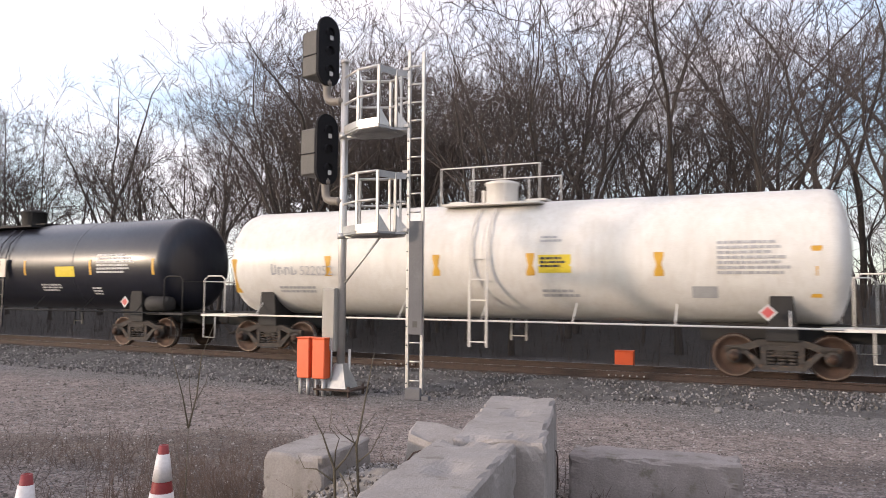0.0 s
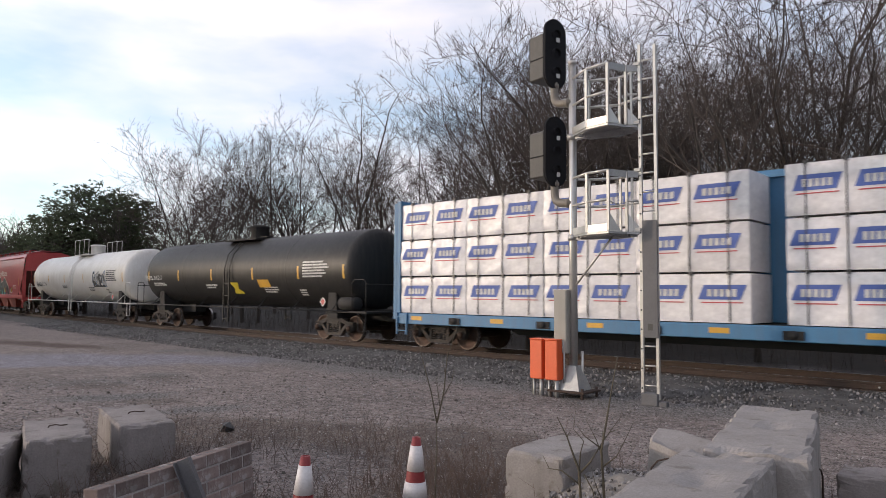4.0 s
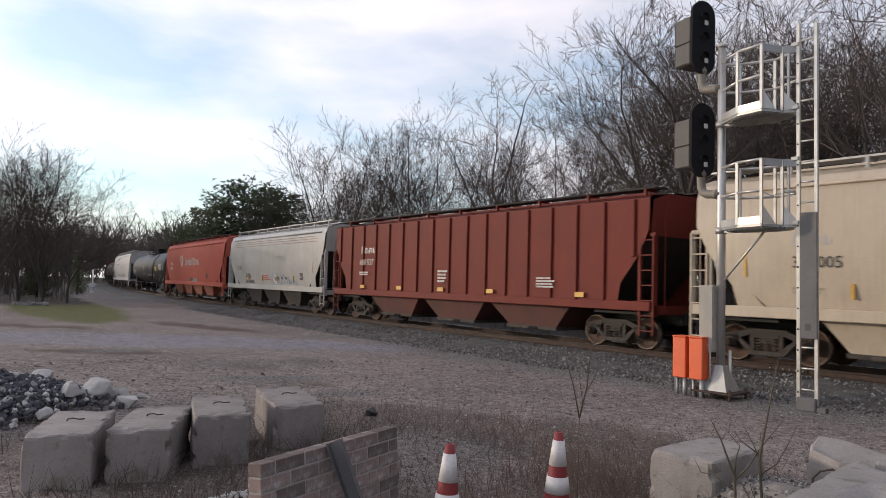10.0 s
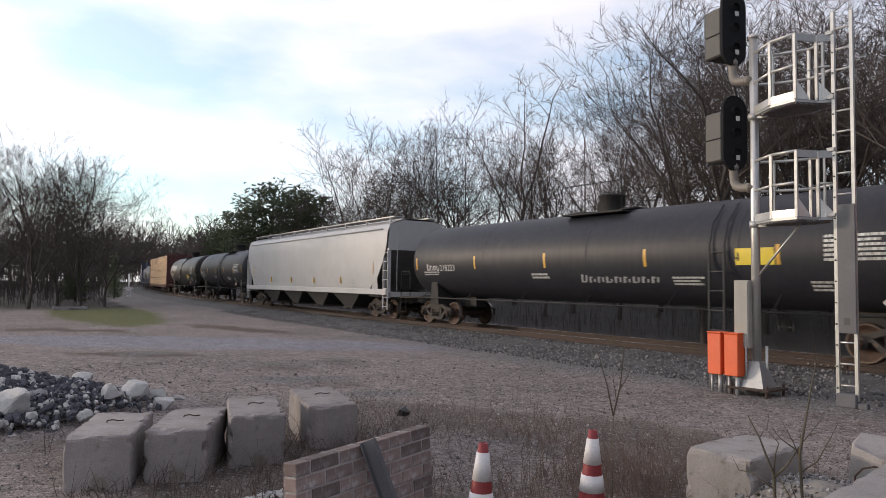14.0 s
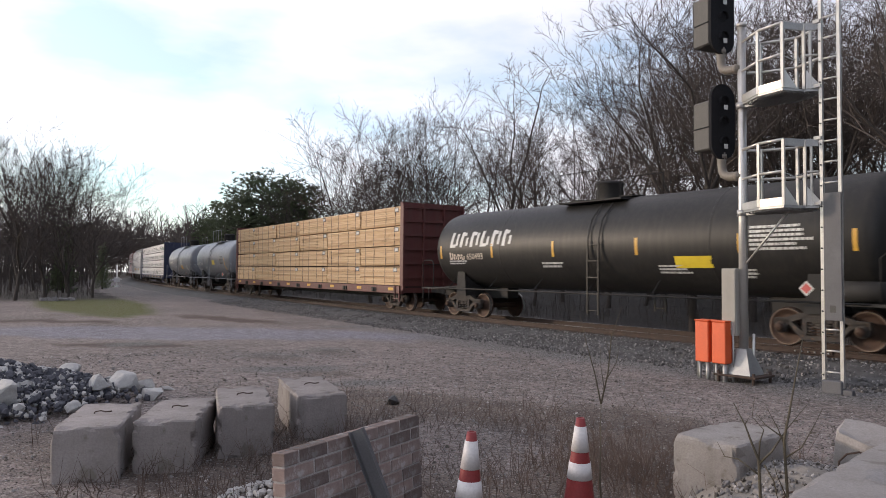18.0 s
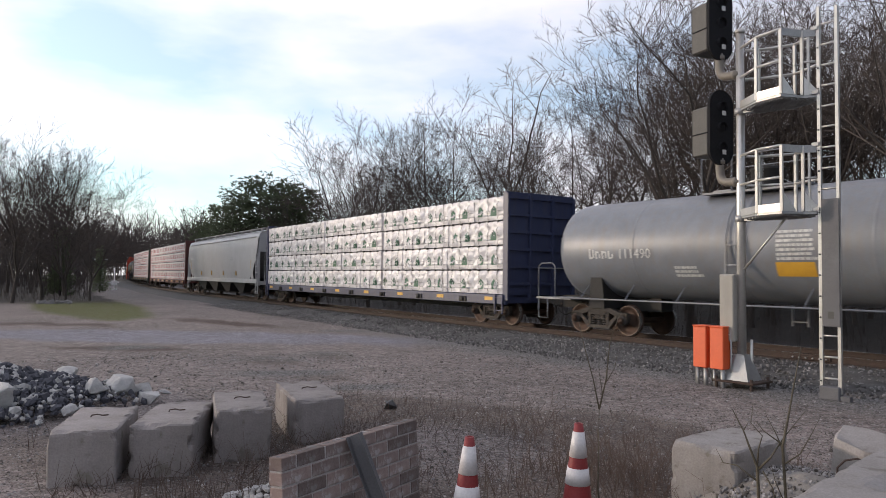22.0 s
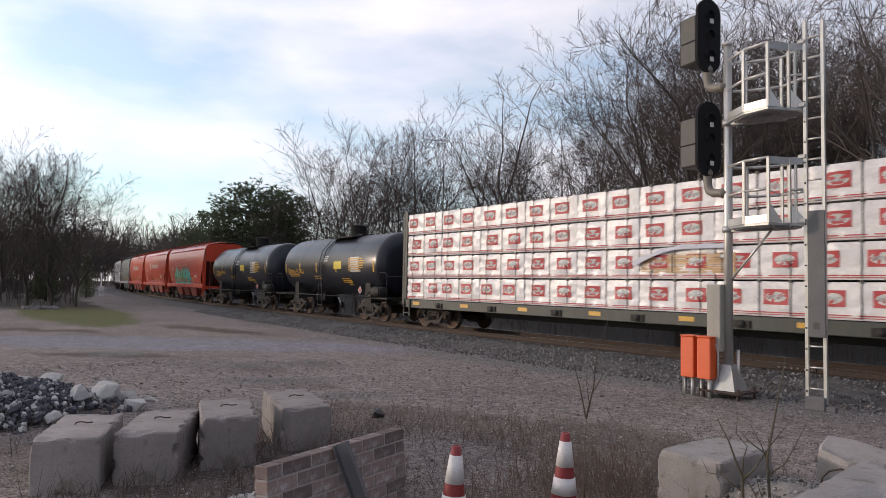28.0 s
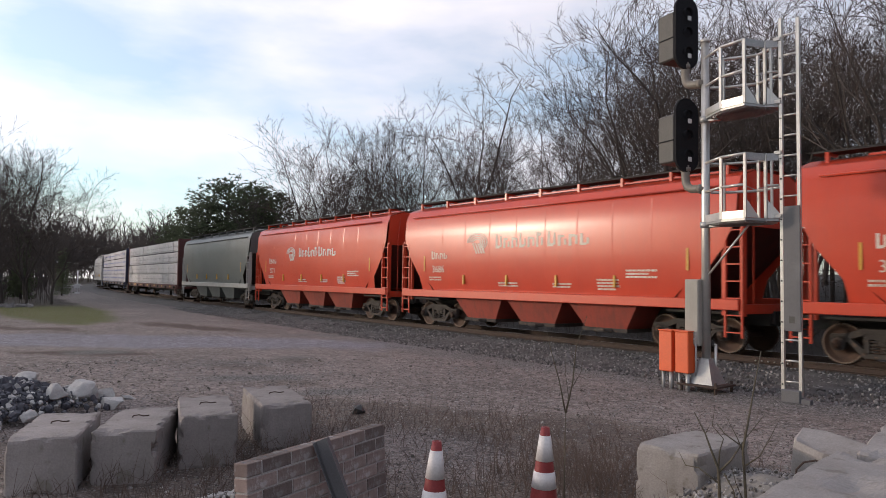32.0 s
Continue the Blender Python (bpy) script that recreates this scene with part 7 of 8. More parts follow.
def build_signal():
    mast = thing("signal_mast", "aluminium railway signal mast with two black heads, platforms and ladder", "railway signal", m=pose(-2.36, 14.72, GROUND_Z, 0, 0, -20))
    part("pole", MB().tube([(0, 0, 0.6), (0, 0, 3.3), (0, 0, 6.82)], [0.085, 0.082, 0.075], 16).mesh("pole", M_ALU), mast)
    part("pole_cap", MB().tube([(0, 0, 6.8), (0, 0, 6.87)], 0.09, 16).mesh("pole_cap", M_ALU), mast)
    foot = part("pedestal", MB().loft([[(-0.26, -0.26, 0.14), (0.26, -0.26, 0.14), (0.26, 0.26, 0.14), (-0.26, 0.26, 0.14)], [(-0.1, -0.1, 0.62), (0.1, -0.1, 0.62), (0.1, 0.1, 0.62), (-0.1, 0.1, 0.62)]], close=True).mesh("pedestal", M_GALV), mast)
    part("base_plate", MB().cbox(-0.42, 0.42, -0.36, 0.36, 0.10, 0.14, 0.008).mesh("base_plate", M_RAIL), foot)
    for x in (-0.35, 0.35):
        for y in (-0.3, 0.3):
            part("anchor_bolt", MB().tube([(x, y, -0.15), (x, y, 0.2)], 0.03, 8).mesh("anchor_bolt", M_RAIL), foot)
    # control cabinet on the pole
    cab = part("cabinet", MB().cbox(-0.34, -0.04, -0.2, 0.14, 0.86, 2.14, 0.012).mesh("cabinet", M_BOXGREY), mast)
    part("cabinet_door", MB().cbox(-0.325, -0.055, -0.215, -0.198, 0.885, 2.115, 0.006).mesh("cabinet_door", M_BOXGREY), cab)
    mb = MB()
    bars(mb, -0.24, 0.99, 0.12, 0.03, -0.219, 1)
    part("label_plate", MB().box(-0.27, -0.13, -0.218, -0.216, 0.965, 1.015).mesh("label_plate", M_BLACK), cab)
    part("label_writing", mb.mesh("label_writing", M_WHITE), cab)
    part("conduit", MB().tube([(0.13, 0.12, 0.1), (0.13, 0.12, 0.9)], 0.03, 8).mesh("conduit", M_ALU), mast)
    # heads: housing, oval background, hoods, elbow
    for z in (6.42, 4.33):
        oval = [(0.30 * math.cos(a), z + (1.15 if math.sin(a) > 0 else 0.26) + 0.30 * math.sin(a)) for a in [2 * math.pi * k / 28 for k in range(28)]]
        hd = part("signal_head", MB().cbox(-0.28, 0.28, -0.50, -0.04, z + 0.15, z + 1.13, 0.03).mesh("signal_head", M_SIGGREY), mast, pose(-0.44, 0.04, 0, 0, 0, 254))
        part("housing_door", MB().cbox(-0.262, 0.262, -0.52, -0.50, z + 0.18, z + 0.59, 0.01).mesh("housing_door", M_SIGGREY), hd)
        part("housing_door", MB().cbox(-0.262, 0.262, -0.52, -0.50, z + 0.62, z + 1.10, 0.01).mesh("housing_door", M_SIGGREY), hd)
        part("seam", MB().box(-0.29, 0.29, -0.46, -0.06, z + 0.585, z + 0.61).mesh("seam", M_SIGBLACK), hd)
        ob = part("background_plate", MB().prism(oval, -0.03, 0.03).mesh("background_plate", M_SIGBLACK), hd)
        for k in range(3):
            zz = z + 0.30 + 0.40 * k
            hood = MB()
            arc = [radians(-20 + 220 * i / 14) for i in range(15)]
            hood.loft([[(0.11 * math.cos(a), 0.03, zz + 0.11 * math.sin(a)) for a in arc], [(0.105 * math.cos(a), 0.10, zz + 0.105 * math.sin(a)) for a in arc], [(0.10 * math.cos(a), 0.10, zz + 0.10 * math.sin(a)) for a in arc], [(0.10 * math.cos(a), 0.03, zz + 0.10 * math.sin(a)) for a in arc]], smooth=True)
            part("hood", hood.mesh("hood", M_SIGBLACK), ob)
            part("lens", MB().lathe([(0.03, 0.1), (0.045, 0.06), (0.05, 0.0)], 16, "y", at=(0, 0, zz)).mesh("lens", M_SIGBLACK), ob)
        for zz in (z + 0.93, z + 0.16):
            part("number_tag", MB().box(-0.04, 0.05, 0.105, 0.111, zz, zz + 0.09).mesh("number_tag", M_WHITE), ob)
        part("elbow", MB().tube([(-0.48, 0.08, z + 0.1), (-0.48, 0.08, z - 0.1), (-0.47, 0.08, z - 0.24), (-0.42, 0.06, z - 0.34), (-0.32, 0.04, z - 0.39), (-0.1, 0.0, z - 0.41), (0.0, 0.0, z - 0.41)], 0.085, 12).tube([(-0.48, 0.08, z - 0.02), (-0.48, 0.08, z + 0.06)], 0.1, 14).tube([(-0.14, 0.01, z - 0.41), (-0.06, 0.0, z - 0.41)], 0.095, 12).mesh("elbow", M_ELBOW), mast)
    # two platforms between pole and ladder
    for zf in (5.27, 3.2):
        ring = [(0.06, -0.09), (0.57, -0.47), (1.08, -0.58), (1.26, -0.17), (1.44, -0.05)]
        back = [(0.06, 0.09), (0.24, 0.26), (0.83, 0.46), (1.4, 0.16)]
        pf = part("platform", MB().prism(ring + back[::-1], zf, zf + 0.045, plane="xy").mesh("platform", M_GALV), mast)
        gr = MB()
        for i in range(24):
            x = 0.2 + i * 0.048
            y0 = float(np.interp(x, [p[0] for p in ring], [p[1] for p in ring])) + 0.03
            y1 = float(np.interp(x, [p[0] for p in back], [p[1] for p in back])) - 0.03
            gr.box(x, x + 0.008, y0, y1, zf - 0.035, zf)
        for i in range(10):
            gr.box(0.25, 1.2, -0.18 + i * 0.05, -0.172 + i * 0.05, zf - 0.035, zf - 0.004)
        part("grating", gr.mesh("grating", M_GALV), pf)
        def wall(p, q, za, zb, th=0.014):
            d = Vector((q[0] - p[0], q[1] - p[1], 0)).normalized()
            nx, ny = -d.y * th, d.x * th
            lo = [(p[0] + nx, p[1] + ny), (q[0] + nx, q[1] + ny), (q[0] - nx, q[1] - ny), (p[0] - nx, p[1] - ny)]
            return MB().prism(lo, za, zb, plane="xy")
        for p, q in zip(ring[:2], ring[1:3]):
            part("kick_plate", wall(p, q, zf + 0.045, zf + 0.18).mesh("kick_plate", M_ALU), pf)
        for x, y in ring[1:4] + back[1:]:
            part("rail_post", MB().box(x - 0.024, x + 0.024, y - 0.024, y + 0.024, zf + 0.045, zf + 1.2).mesh("rail_post", M_ALU), pf)
        for z in (zf + 1.2, zf + 0.64):
            for p, q in list(zip(ring[:2], ring[1:3])) + list(zip(back[:-1], back[1:])):
                part("guard_rail", MB().tube([(*p, z), (*q, z)], 0.027, 6).mesh("guard_rail", M_ALU), pf)
        part("guard_rail", wall(ring[2], ring[3], zf + 1.09, zf + 1.22).mesh("guard_rail", M_GALV), pf)
        part("guard_rail", wall(ring[3], ring[4], zf + 1.09, zf + 1.22).mesh("guard_rail", M_GALV), pf)
        part("guard_rail", MB().tube([(*ring[3], zf + 0.64), (*ring[4], zf + 0.64)], 0.022, 6).mesh("guard_rail", M_ALU), pf)
        part("gate_post", MB().box(1.32, 1.36, -0.12, -0.08, zf + 0.045, zf + 1.2).mesh("gate_post", M_ALU), pf)
        part("gate_chain", MB().tube([(*ring[2], zf + 0.62), (1.17, -0.38, zf + 0.55), (*ring[3], zf + 0.62)], 0.008, 5).mesh("gate_chain", M_GALV), pf)
        for p, q in ((ring[2], ring[3]), (ring[3], ring[4])):
            d = Vector((q[0] - p[0], q[1] - p[1], 0)).normalized() * 0.3
            g = [(p[0] + d.x * 0.1, p[1] + d.y * 0.1, zf + 0.05), (p[0] + d.x, p[1] + d.y, zf + 0.05), (p[0] + d.x * 0.1, p[1] + d.y * 0.1, zf + 0.38)]
            nx, ny = -d.y * 0.03, d.x * 0.03
            part("gusset", MB().loft([[(x + nx, y + ny, z) for x, y, z in g], [(x - nx, y - ny, z) for x, y, z in g]], close=True).mesh("gusset", M_ALU), pf)
        part("pole_clamp", MB().tube([(0, 0, zf - 0.06), (0, 0, zf + 0.06)], 0.11, 14).box(0.0, 0.3, -0.06, 0.06, zf - 0.05, zf).mesh("pole_clamp", M_GALV), pf)
        for zb in (zf + 0.05, zf + 1.2):
            part("ladder_bracket", MB().box(1.38, 1.5, -0.1, -0.06, zb, zb + 0.06).mesh("ladder_bracket", M_GALV), pf)
    part("brace", MB().tube([(0.08, -0.03, 2.24), (0.95, -0.1, 3.2)], 0.022, 6).mesh("brace", M_ALU), mast)
    # ladder with guard panel and foot
    lad = part("ladder", MB().box(1.46, 1.515, -0.06, 0.0, 0.1, 6.88).mesh("ladder", M_ALU), mast, pose(0, 0, 0))
    part("stile", MB().box(1.765, 1.82, -0.06, 0.0, 0.1, 6.82).mesh("stile", M_ALU), lad)
    z = 0.35
    rung = MB().tube([(1.5, -0.03, 0), (1.78, -0.03, 0)], 0.017, 6).mesh("rung", M_ALU)
    while z < 6.7:
        part("rung", rung, lad, pose(0, 0, z))
        z += 0.365
    bolt = MB().tube([(1.485, -0.072, 0), (1.485, -0.058, 0)], 0.017, 6).mesh("bolt_hole", M_BLACK)
    z = 0.3
    while z < 6.8:
        part("bolt_hole", bolt, lad, pose(0, 0, z))
        z += 0.365
    gp = part("guard_panel", MB().cbox(1.53, 1.82, -0.09, -0.07, 1.24, 3.45, 0.005).mesh("guard_panel", M_PANELGREY), lad)
    part("guard_sign", MB().box(1.62, 1.72, -0.094, -0.091, 1.38, 1.5).mesh("guard_sign", M_SIGGREY), gp)
    part("ladder_foot", MB().cbox(1.47, 1.81, -0.12, 0.06, -0.02, 0.22, 0.02).cbox(1.81, 1.97, -0.1, 0.02, -0.02, 0.08, 0.01).mesh("ladder_foot", M_PANELGREY), lad)
    return mast


build_signal()


def build_bin(x, y):
    b = thing("junction_box", "orange junction box standing on steel pipe legs", "junction box", "orange junction boxes", pose(x, y, GROUND_Z, 0, 0, -24))
    part("body", MB().cbox(-0.15, 0.15, -0.14, 0.14, 0.33, 1.12, 0.015).mesh("body", M_ORANGE), b)
    part("lid", MB().cbox(-0.162, 0.162, -0.152, 0.152, 1.12, 1.145, 0.008).mesh("lid", M_ORANGE), b)
    for dx, dy, r in ((-0.19, 0.02, 0.022), (-0.1, -0.05, 0.03), (0.08, -0.05, 0.045), (0.19, 0.05, 0.02)):
        part("leg", MB().tube([(dx, dy, -0.1), (dx, dy, 0.35 if abs(dx) < 0.15 else 1.1)], r, 8).mesh("leg", M_GALV), b)


for x, y in ((-3.06, 14.75), (-2.72, 14.6)):
    build_bin(x, y)


# ---- concrete blocks ----
def concrete_block(x, y, turn, w=0.61, d=1.35, h=0.5, seed=1, label="weathered grey concrete block with chipped edges", hook=True, pocket=False, mt=M_CONCRETE):
    bm = bmesh.new()
    bmesh.ops.create_cube(bm, size=1.0)
    bmesh.ops.scale(bm, vec=(w, d, h), verts=bm.verts)
    bmesh.ops.bevel(bm, geom=list(bm.edges), offset=0.016, segments=1, affect="EDGES")
    for cuts in (15, ):
        bmesh.ops.subdivide_edges(bm, edges=[e for e in bm.edges if e.calc_length() > 0.25], cuts=cuts, use_grid_fill=True)
    for q in bm.verts:
        p = q.co.copy()
        nrm = Vector((p.x / w, p.y / d, p.z / h))
        on_edge = sorted((abs(nrm.x), abs(nrm.y), abs(nrm.z)))[1]
        k = noise.noise((p.x * 3 + seed * 5, p.y * 3, p.z * 3)) * 0.006 + noise.noise((p.x * 11, p.y * 11 + seed, p.z * 11)) * 0.0025 + noise.noise((p.x * 27, p.y * 27 + seed, p.z * 27)) * 0.0012
        if on_edge > 0.42:
            k -= max(0, noise.noise((p.x * 7, p.y * 7 + seed * 3, p.z * 7)) - 0.02) * 0.085
        if pocket and p.z > h * 0.4:
            g = math.hypot(p.x - 0.02, (p.y - 0.1) * 0.6)
            k -= 0.04 * max(0, 1 - g / 0.14)
        q.co = p + nrm.normalized() * k + Vector((0, 0, h / 2))
    me = bpy.data.meshes.new("block_body")
    bm.to_mesh(me)
    bm.free()
    me.materials.append(mt)
    me.polygons.foreach_set("use_smooth", [False] * len(me.polygons))
    ob = thing("concrete_block", label, "concrete block", "concrete blocks", pose(x, y, GROUND_Z - 0.03, 0, 0, turn))
    part("block_body", me, ob)
    if hook:
        part("lifting_loop", MB().tube([(-0.08, 0.05, h - 0.02), (-0.06, 0.04, h + 0.02), (0.0, 0.03, h + 0.03), (0.05, 0.0, h + 0.022), (0.11, -0.02, h + 0.03)], 0.007, 6).mesh("lifting_loop", M_RAIL), ob)
    return ob


def block_by_front(fx, fy, turn, d=1.35, **kw):
    a = radians(turn)
    return concrete_block(fx - math.sin(a) * d / 2, fy + math.cos(a) * d / 2, turn, d=d, **kw)


block_by_front(-6.56, 4.12, 46, h=0.54, seed=1, label="grey concrete block with a rusty loop on top")
block_by_front(-6.20, 4.73, 41, h=0.54, seed=2, label="pale grey concrete block with rounded edges")
block_by_front(-5.99, 5.62, 50, h=0.58, seed=3, label="dull grey concrete block stained by soil")
block_by_front(-5.86, 6.72, 53, seed=4, label="light grey concrete block with a broken corner", d=1.55, h=0.56)
concrete_block(0.56, 6.35, -9, 0.66, 2.25, 1.01, 5, "tall grey concrete block with a rough side", False, True, M_CONCPALE)
concrete_block(0.0, 4.35, -14, 0.58, 1.85, 1.0, 6, "large concrete block with a pocket in its top", False, True, M_CONCPALE)
concrete_block(1.95, 7.15, -16, 1.55, 0.5, 0.52, 7, "long low concrete block beside the tall one", False)
concrete_block(-1.2, 6.85, -18, 0.6, 0.95, 0.64, 8, "weathered concrete block by the saplings", False, False, M_CONCPALE)


def build_rubble():
    rng = random.Random(15)
    # low mound of crushed concrete between the blocks
    secs = []
    for i in range(19):
        row = []
        for k in range(33):
            g, a = i / 18, 2 * math.pi * (k % 32) / 32
            x, y = -0.62 + 1.0 * g * math.cos(a), 6.55 + 1.35 * g * math.sin(a)
            h = GROUND_Z - 0.03 + 0.46 * (1 - g ** 2.2) + (0.05 * noise.noise((x * 3, y * 3, 1)) + 0.025 * noise.noise((x * 9, y * 9, 1))) * (1 - g)
            row.append((x, y, h))
        secs.append(row)
    thing("rubble_mound", "low mound of crushed pale concrete and gravel", "rubble mound", me=MB().loft(secs, smooth=True).mesh("rubble_mound", M_GRAVEL), kind="stuff")
    mb = MB()
    for i in range(1500):
        g, a = rng.random() ** 0.6, rng.uniform(0, 6.283)
        x, y = -0.62 + 1.0 * g * math.cos(a), 6.55 + 1.35 * g * math.sin(a)
        stone_shape(mb, (x, y, GROUND_Z - 0.03 + 0.46 * (1 - g ** 2.2) + 0.01), rng.uniform(0.008, 0.03), rng, rng.choice((0, 0, 1, 2)))
    thing("rubble_chips", "small broken chips lying on the rubble mound", "rubble", me=mb.mesh("rubble_chips", [M_STONE, M_DARKCHIP, M_LIME], fix=False), kind="stuff")
    for x, y, r, z in ((-0.55, 6.1, 0.42, -0.2), (-0.1, 7.5, 0.42, 0.06), (-0.7, 5.4, 0.3, -0.22), (-0.25, 5.9, 0.28, 0.0), (0.1, 8.0, 0.3, -0.1)):
        mb = MB()
        n = 9
        ring = [(r * rng.uniform(0.75, 1.15) * math.cos(2 * math.pi * k / n), r * rng.uniform(0.6, 0.95) * math.sin(2 * math.pi * k / n)) for k in range(n)]
        mb.loft([[(a * 1.02, b * 1.02, -0.2) for a, b in ring], [(a, b, 0.12 + rng.uniform(-0.02, 0.02)) for a, b in ring], [(a * 0.93, b * 0.93, 0.16 + rng.uniform(-0.015, 0.015)) for a, b in ring]], close=True)
        thing("concrete_slab", "broken slab of pale concrete rubble", "concrete rubble", "concrete rubble", pose(x, y, z, rng.uniform(-8, 8), rng.uniform(-8, 8), rng.uniform(0, 360)), mb.mesh("concrete_slab", M_CONCPALE))
    for x, y, z, tn in ((-0.23, 6.29, 0.22, 15), (-0.36, 5.5, 0.22, 40), (-0.54, 5.36, 0.12, 35), (0.95, 6.9, 0.1, 80)):
        thing("rebar", "rusty bent reinforcing bar sticking out of the rubble", "rebar", "bent rebars", pose(x, y, z, 0, 0, tn), MB().tube([(-0.12, 0, -0.3), (-0.11, 0.01, 0.0), (-0.06, 0.0, 0.06), (0.02, -0.02, 0.085), (0.09, -0.04, 0.06), (0.12, -0.05, 0.0), (0.13, -0.05, -0.3)], 0.008, 6).mesh("rebar", M_RAIL))
    for i in range(16):
        mb = MB()
        stone_shape(mb, (0, 0, 0), 1.0, rng)
        x = 1.0 + 1.5 * rng.random()
        thing("broken_stone", "pale broken stone in front of the blocks", "stone", "pale stones", pose(x, 6.45 - 0.25 * (x - 1) + rng.uniform(-0.25, 0.2), GROUND_Z + 0.05) @ Matrix.Scale(rng.uniform(0.1, 0.22), 4), mb.mesh("broken_stone", M_PALESTONE))


M_PALESTONE = mat("pale_limestone", (0.50, 0.48, 0.46), (0.36, 0.35, 0.34), 0.9, 2.0, 0.5, fine=12)
M_DARKSTONE = mat("dark_crushed_rock", (0.10, 0.10, 0.118), (0.045, 0.045, 0.055), 0.85, 3.0, 0.5, fine=12)
build_rubble()


def boulder_mesh(name, rng, mt):
    """An angular rock: a ball cut flat by many planes, with slightly worn edges."""
    bm = bmesh.new()
    bmesh.ops.create_icosphere(bm, subdivisions=3, radius=1.0)
    cuts = [(Vector((rng.gauss(0, 1), rng.gauss(0, 1), rng.gauss(0, 0.8))).normalized(), rng.uniform(0.34, 0.7)) for _ in range(13)]
    sx, sy, sz = rng.uniform(0.9, 1.35), rng.uniform(0.8, 1.1), rng.uniform(0.65, 0.95)
    for q in bm.verts:
        for nrm, d in cuts:
            over = q.co.dot(nrm) - d
            if over > 0:
                q.co -= nrm * over * 0.94
        q.co *= 1.35 + 0.07 * noise.noise(q.co * 4) + 0.12 * noise.noise(q.co * 1.7)
        q.co.x, q.co.y, q.co.z = q.co.x * sx, q.co.y * sy, q.co.z * sz
    me = bpy.data.meshes.new(name)
    bm.to_mesh(me)
    bm.free()
    me.materials.append(mt)
    return me


def build_rock_pile():
    rng = random.Random(5)
    mb = MB()
    cx, cy = polar(64.5, 12.7)
    ax = Vector((math.cos(radians(64.5)), math.sin(radians(64.5))))
    for i in range(5600):
        u, w = rng.gauss(0, 0.85), rng.gauss(0, 0.8)
        g = math.hypot(u / 2.6, w / 1.9)
        if g > 1:
            continue
        x, y = cx + ax.x * u - ax.y * w, cy + ax.y * u + ax.x * w
        z = GROUND_Z + 0.62 * (1 - g) ** 0.8 * (1 + 0.3 * noise.noise((x, y, 0))) + rng.uniform(-0.08, 0.03)
        stone_shape(mb, (x, y, z), rng.uniform(0.025, 0.075) * (1.5 if rng.random() < 0.06 else 1), rng, 0 if rng.random() < 0.74 else 1)
    thing("rock_pile", "heap of dark crushed rock mixed with pale stones", "rock pile", me=mb.mesh("rock_pile", [M_DARKSTONE, M_PALESTONE], fix=False), kind="stuff")
    for u, w, r in ((2.05, -0.2, 0.3), (1.55, -0.7, 0.28), (2.35, 0.1, 0.2), (-0.4, 0.9, 0.32), (0.3, 1.0, 0.26), (1.3, 0.9, 0.26), (0.25, -1.25, 0.34), (-1.2, 0.5, 0.3), (-0.9, -1.3, 0.26), (0.1, -1.7, 0.2), (2.3, -0.7, 0.22), (0.9, 0.2, 0.2), (-0.4, -0.6, 0.22), (1.9, 0.6, 0.14), (-1.6, -0.9, 0.3), (1.1, -1.5, 0.14), (2.75, 0.15, 0.12)):
        x, y = cx + ax.x * u - ax.y * w, cy + ax.y * u + ax.x * w
        g = math.hypot(u / 2.6, w / 1.9)
        thing("boulder", "pale angular boulder lying on the rock heap", "boulder", "pale boulders", pose(x, y, GROUND_Z + 0.55 * max(1 - g, 0) ** 0.8 + r * 0.25, 0, 0, u * 90) @ Matrix.Scale(r * 0.7, 4), boulder_mesh("boulder", rng, M_PALESTONE))


build_rock_pile()

# ---- traffic cones ----
M_CONERED = mat("cone_red", (0.25, 0.022, 0.022), (0.18, 0.018, 0.02), 0.55, 6, 0.05)
M_CONEWHITE = mat("cone_white", (0.66, 0.63, 0.62), (0.55, 0.52, 0.52), 0.5, 6, 0.05, streak=0.2, grime=(0.35, 0.3, 0.28))


def build_cone(x, y, turn, hole=False):
    c = thing("traffic_cone", "dark red traffic cone with white reflective bands", "traffic cone", "traffic cones", pose(x, y, GROUND_Z, 2, 1, turn))
    H, r0, r1 = 0.91, 0.15, 0.032

    def rr(z):
        return r0 + (r1 - r0) * (z - 0.03) / (H - 0.03)
    part("body", MB().lathe([(0.03, rr(0.03)), (0.4, rr(0.4)), (0.8, rr(0.8)), (H, r1), (H, r1 * 0.6), (H - 0.1, r1 * 0.7)], 24, "z").mesh("body", M_CONERED), c)
    for a, b in ((0.455, 0.58), (0.66, 0.85)):
        part("band", MB().lathe([(a, rr(a) + 0.002), (a, rr(a) + 0.004), (b, rr(b) + 0.004), (b, rr(b) + 0.002)], 24, "z").mesh("band", M_CONEWHITE), c)
    part("base", MB().cbox(-0.18, 0.18, -0.18, 0.18, 0.0, 0.035, 0.012).mesh("base", M_CONERED), c)


build_cone(-2.04, 5.29, 20)
build_cone(-2.51, 4.39, 65)

# ---- brick panel and the steel channel leaning on it ----
M_BRICK = mat("brick", (0.15, 0.095, 0.08), (0.25, 0.20, 0.185), 0.92, 4, 0.5, fine=40, rnd=0.4, spots=0.34, grime=(0.30, 0.275, 0.265))
M_MORTAR = mat("mortar", (0.40, 0.37, 0.355), (0.29, 0.265, 0.25), 0.95, 9, 0.6)


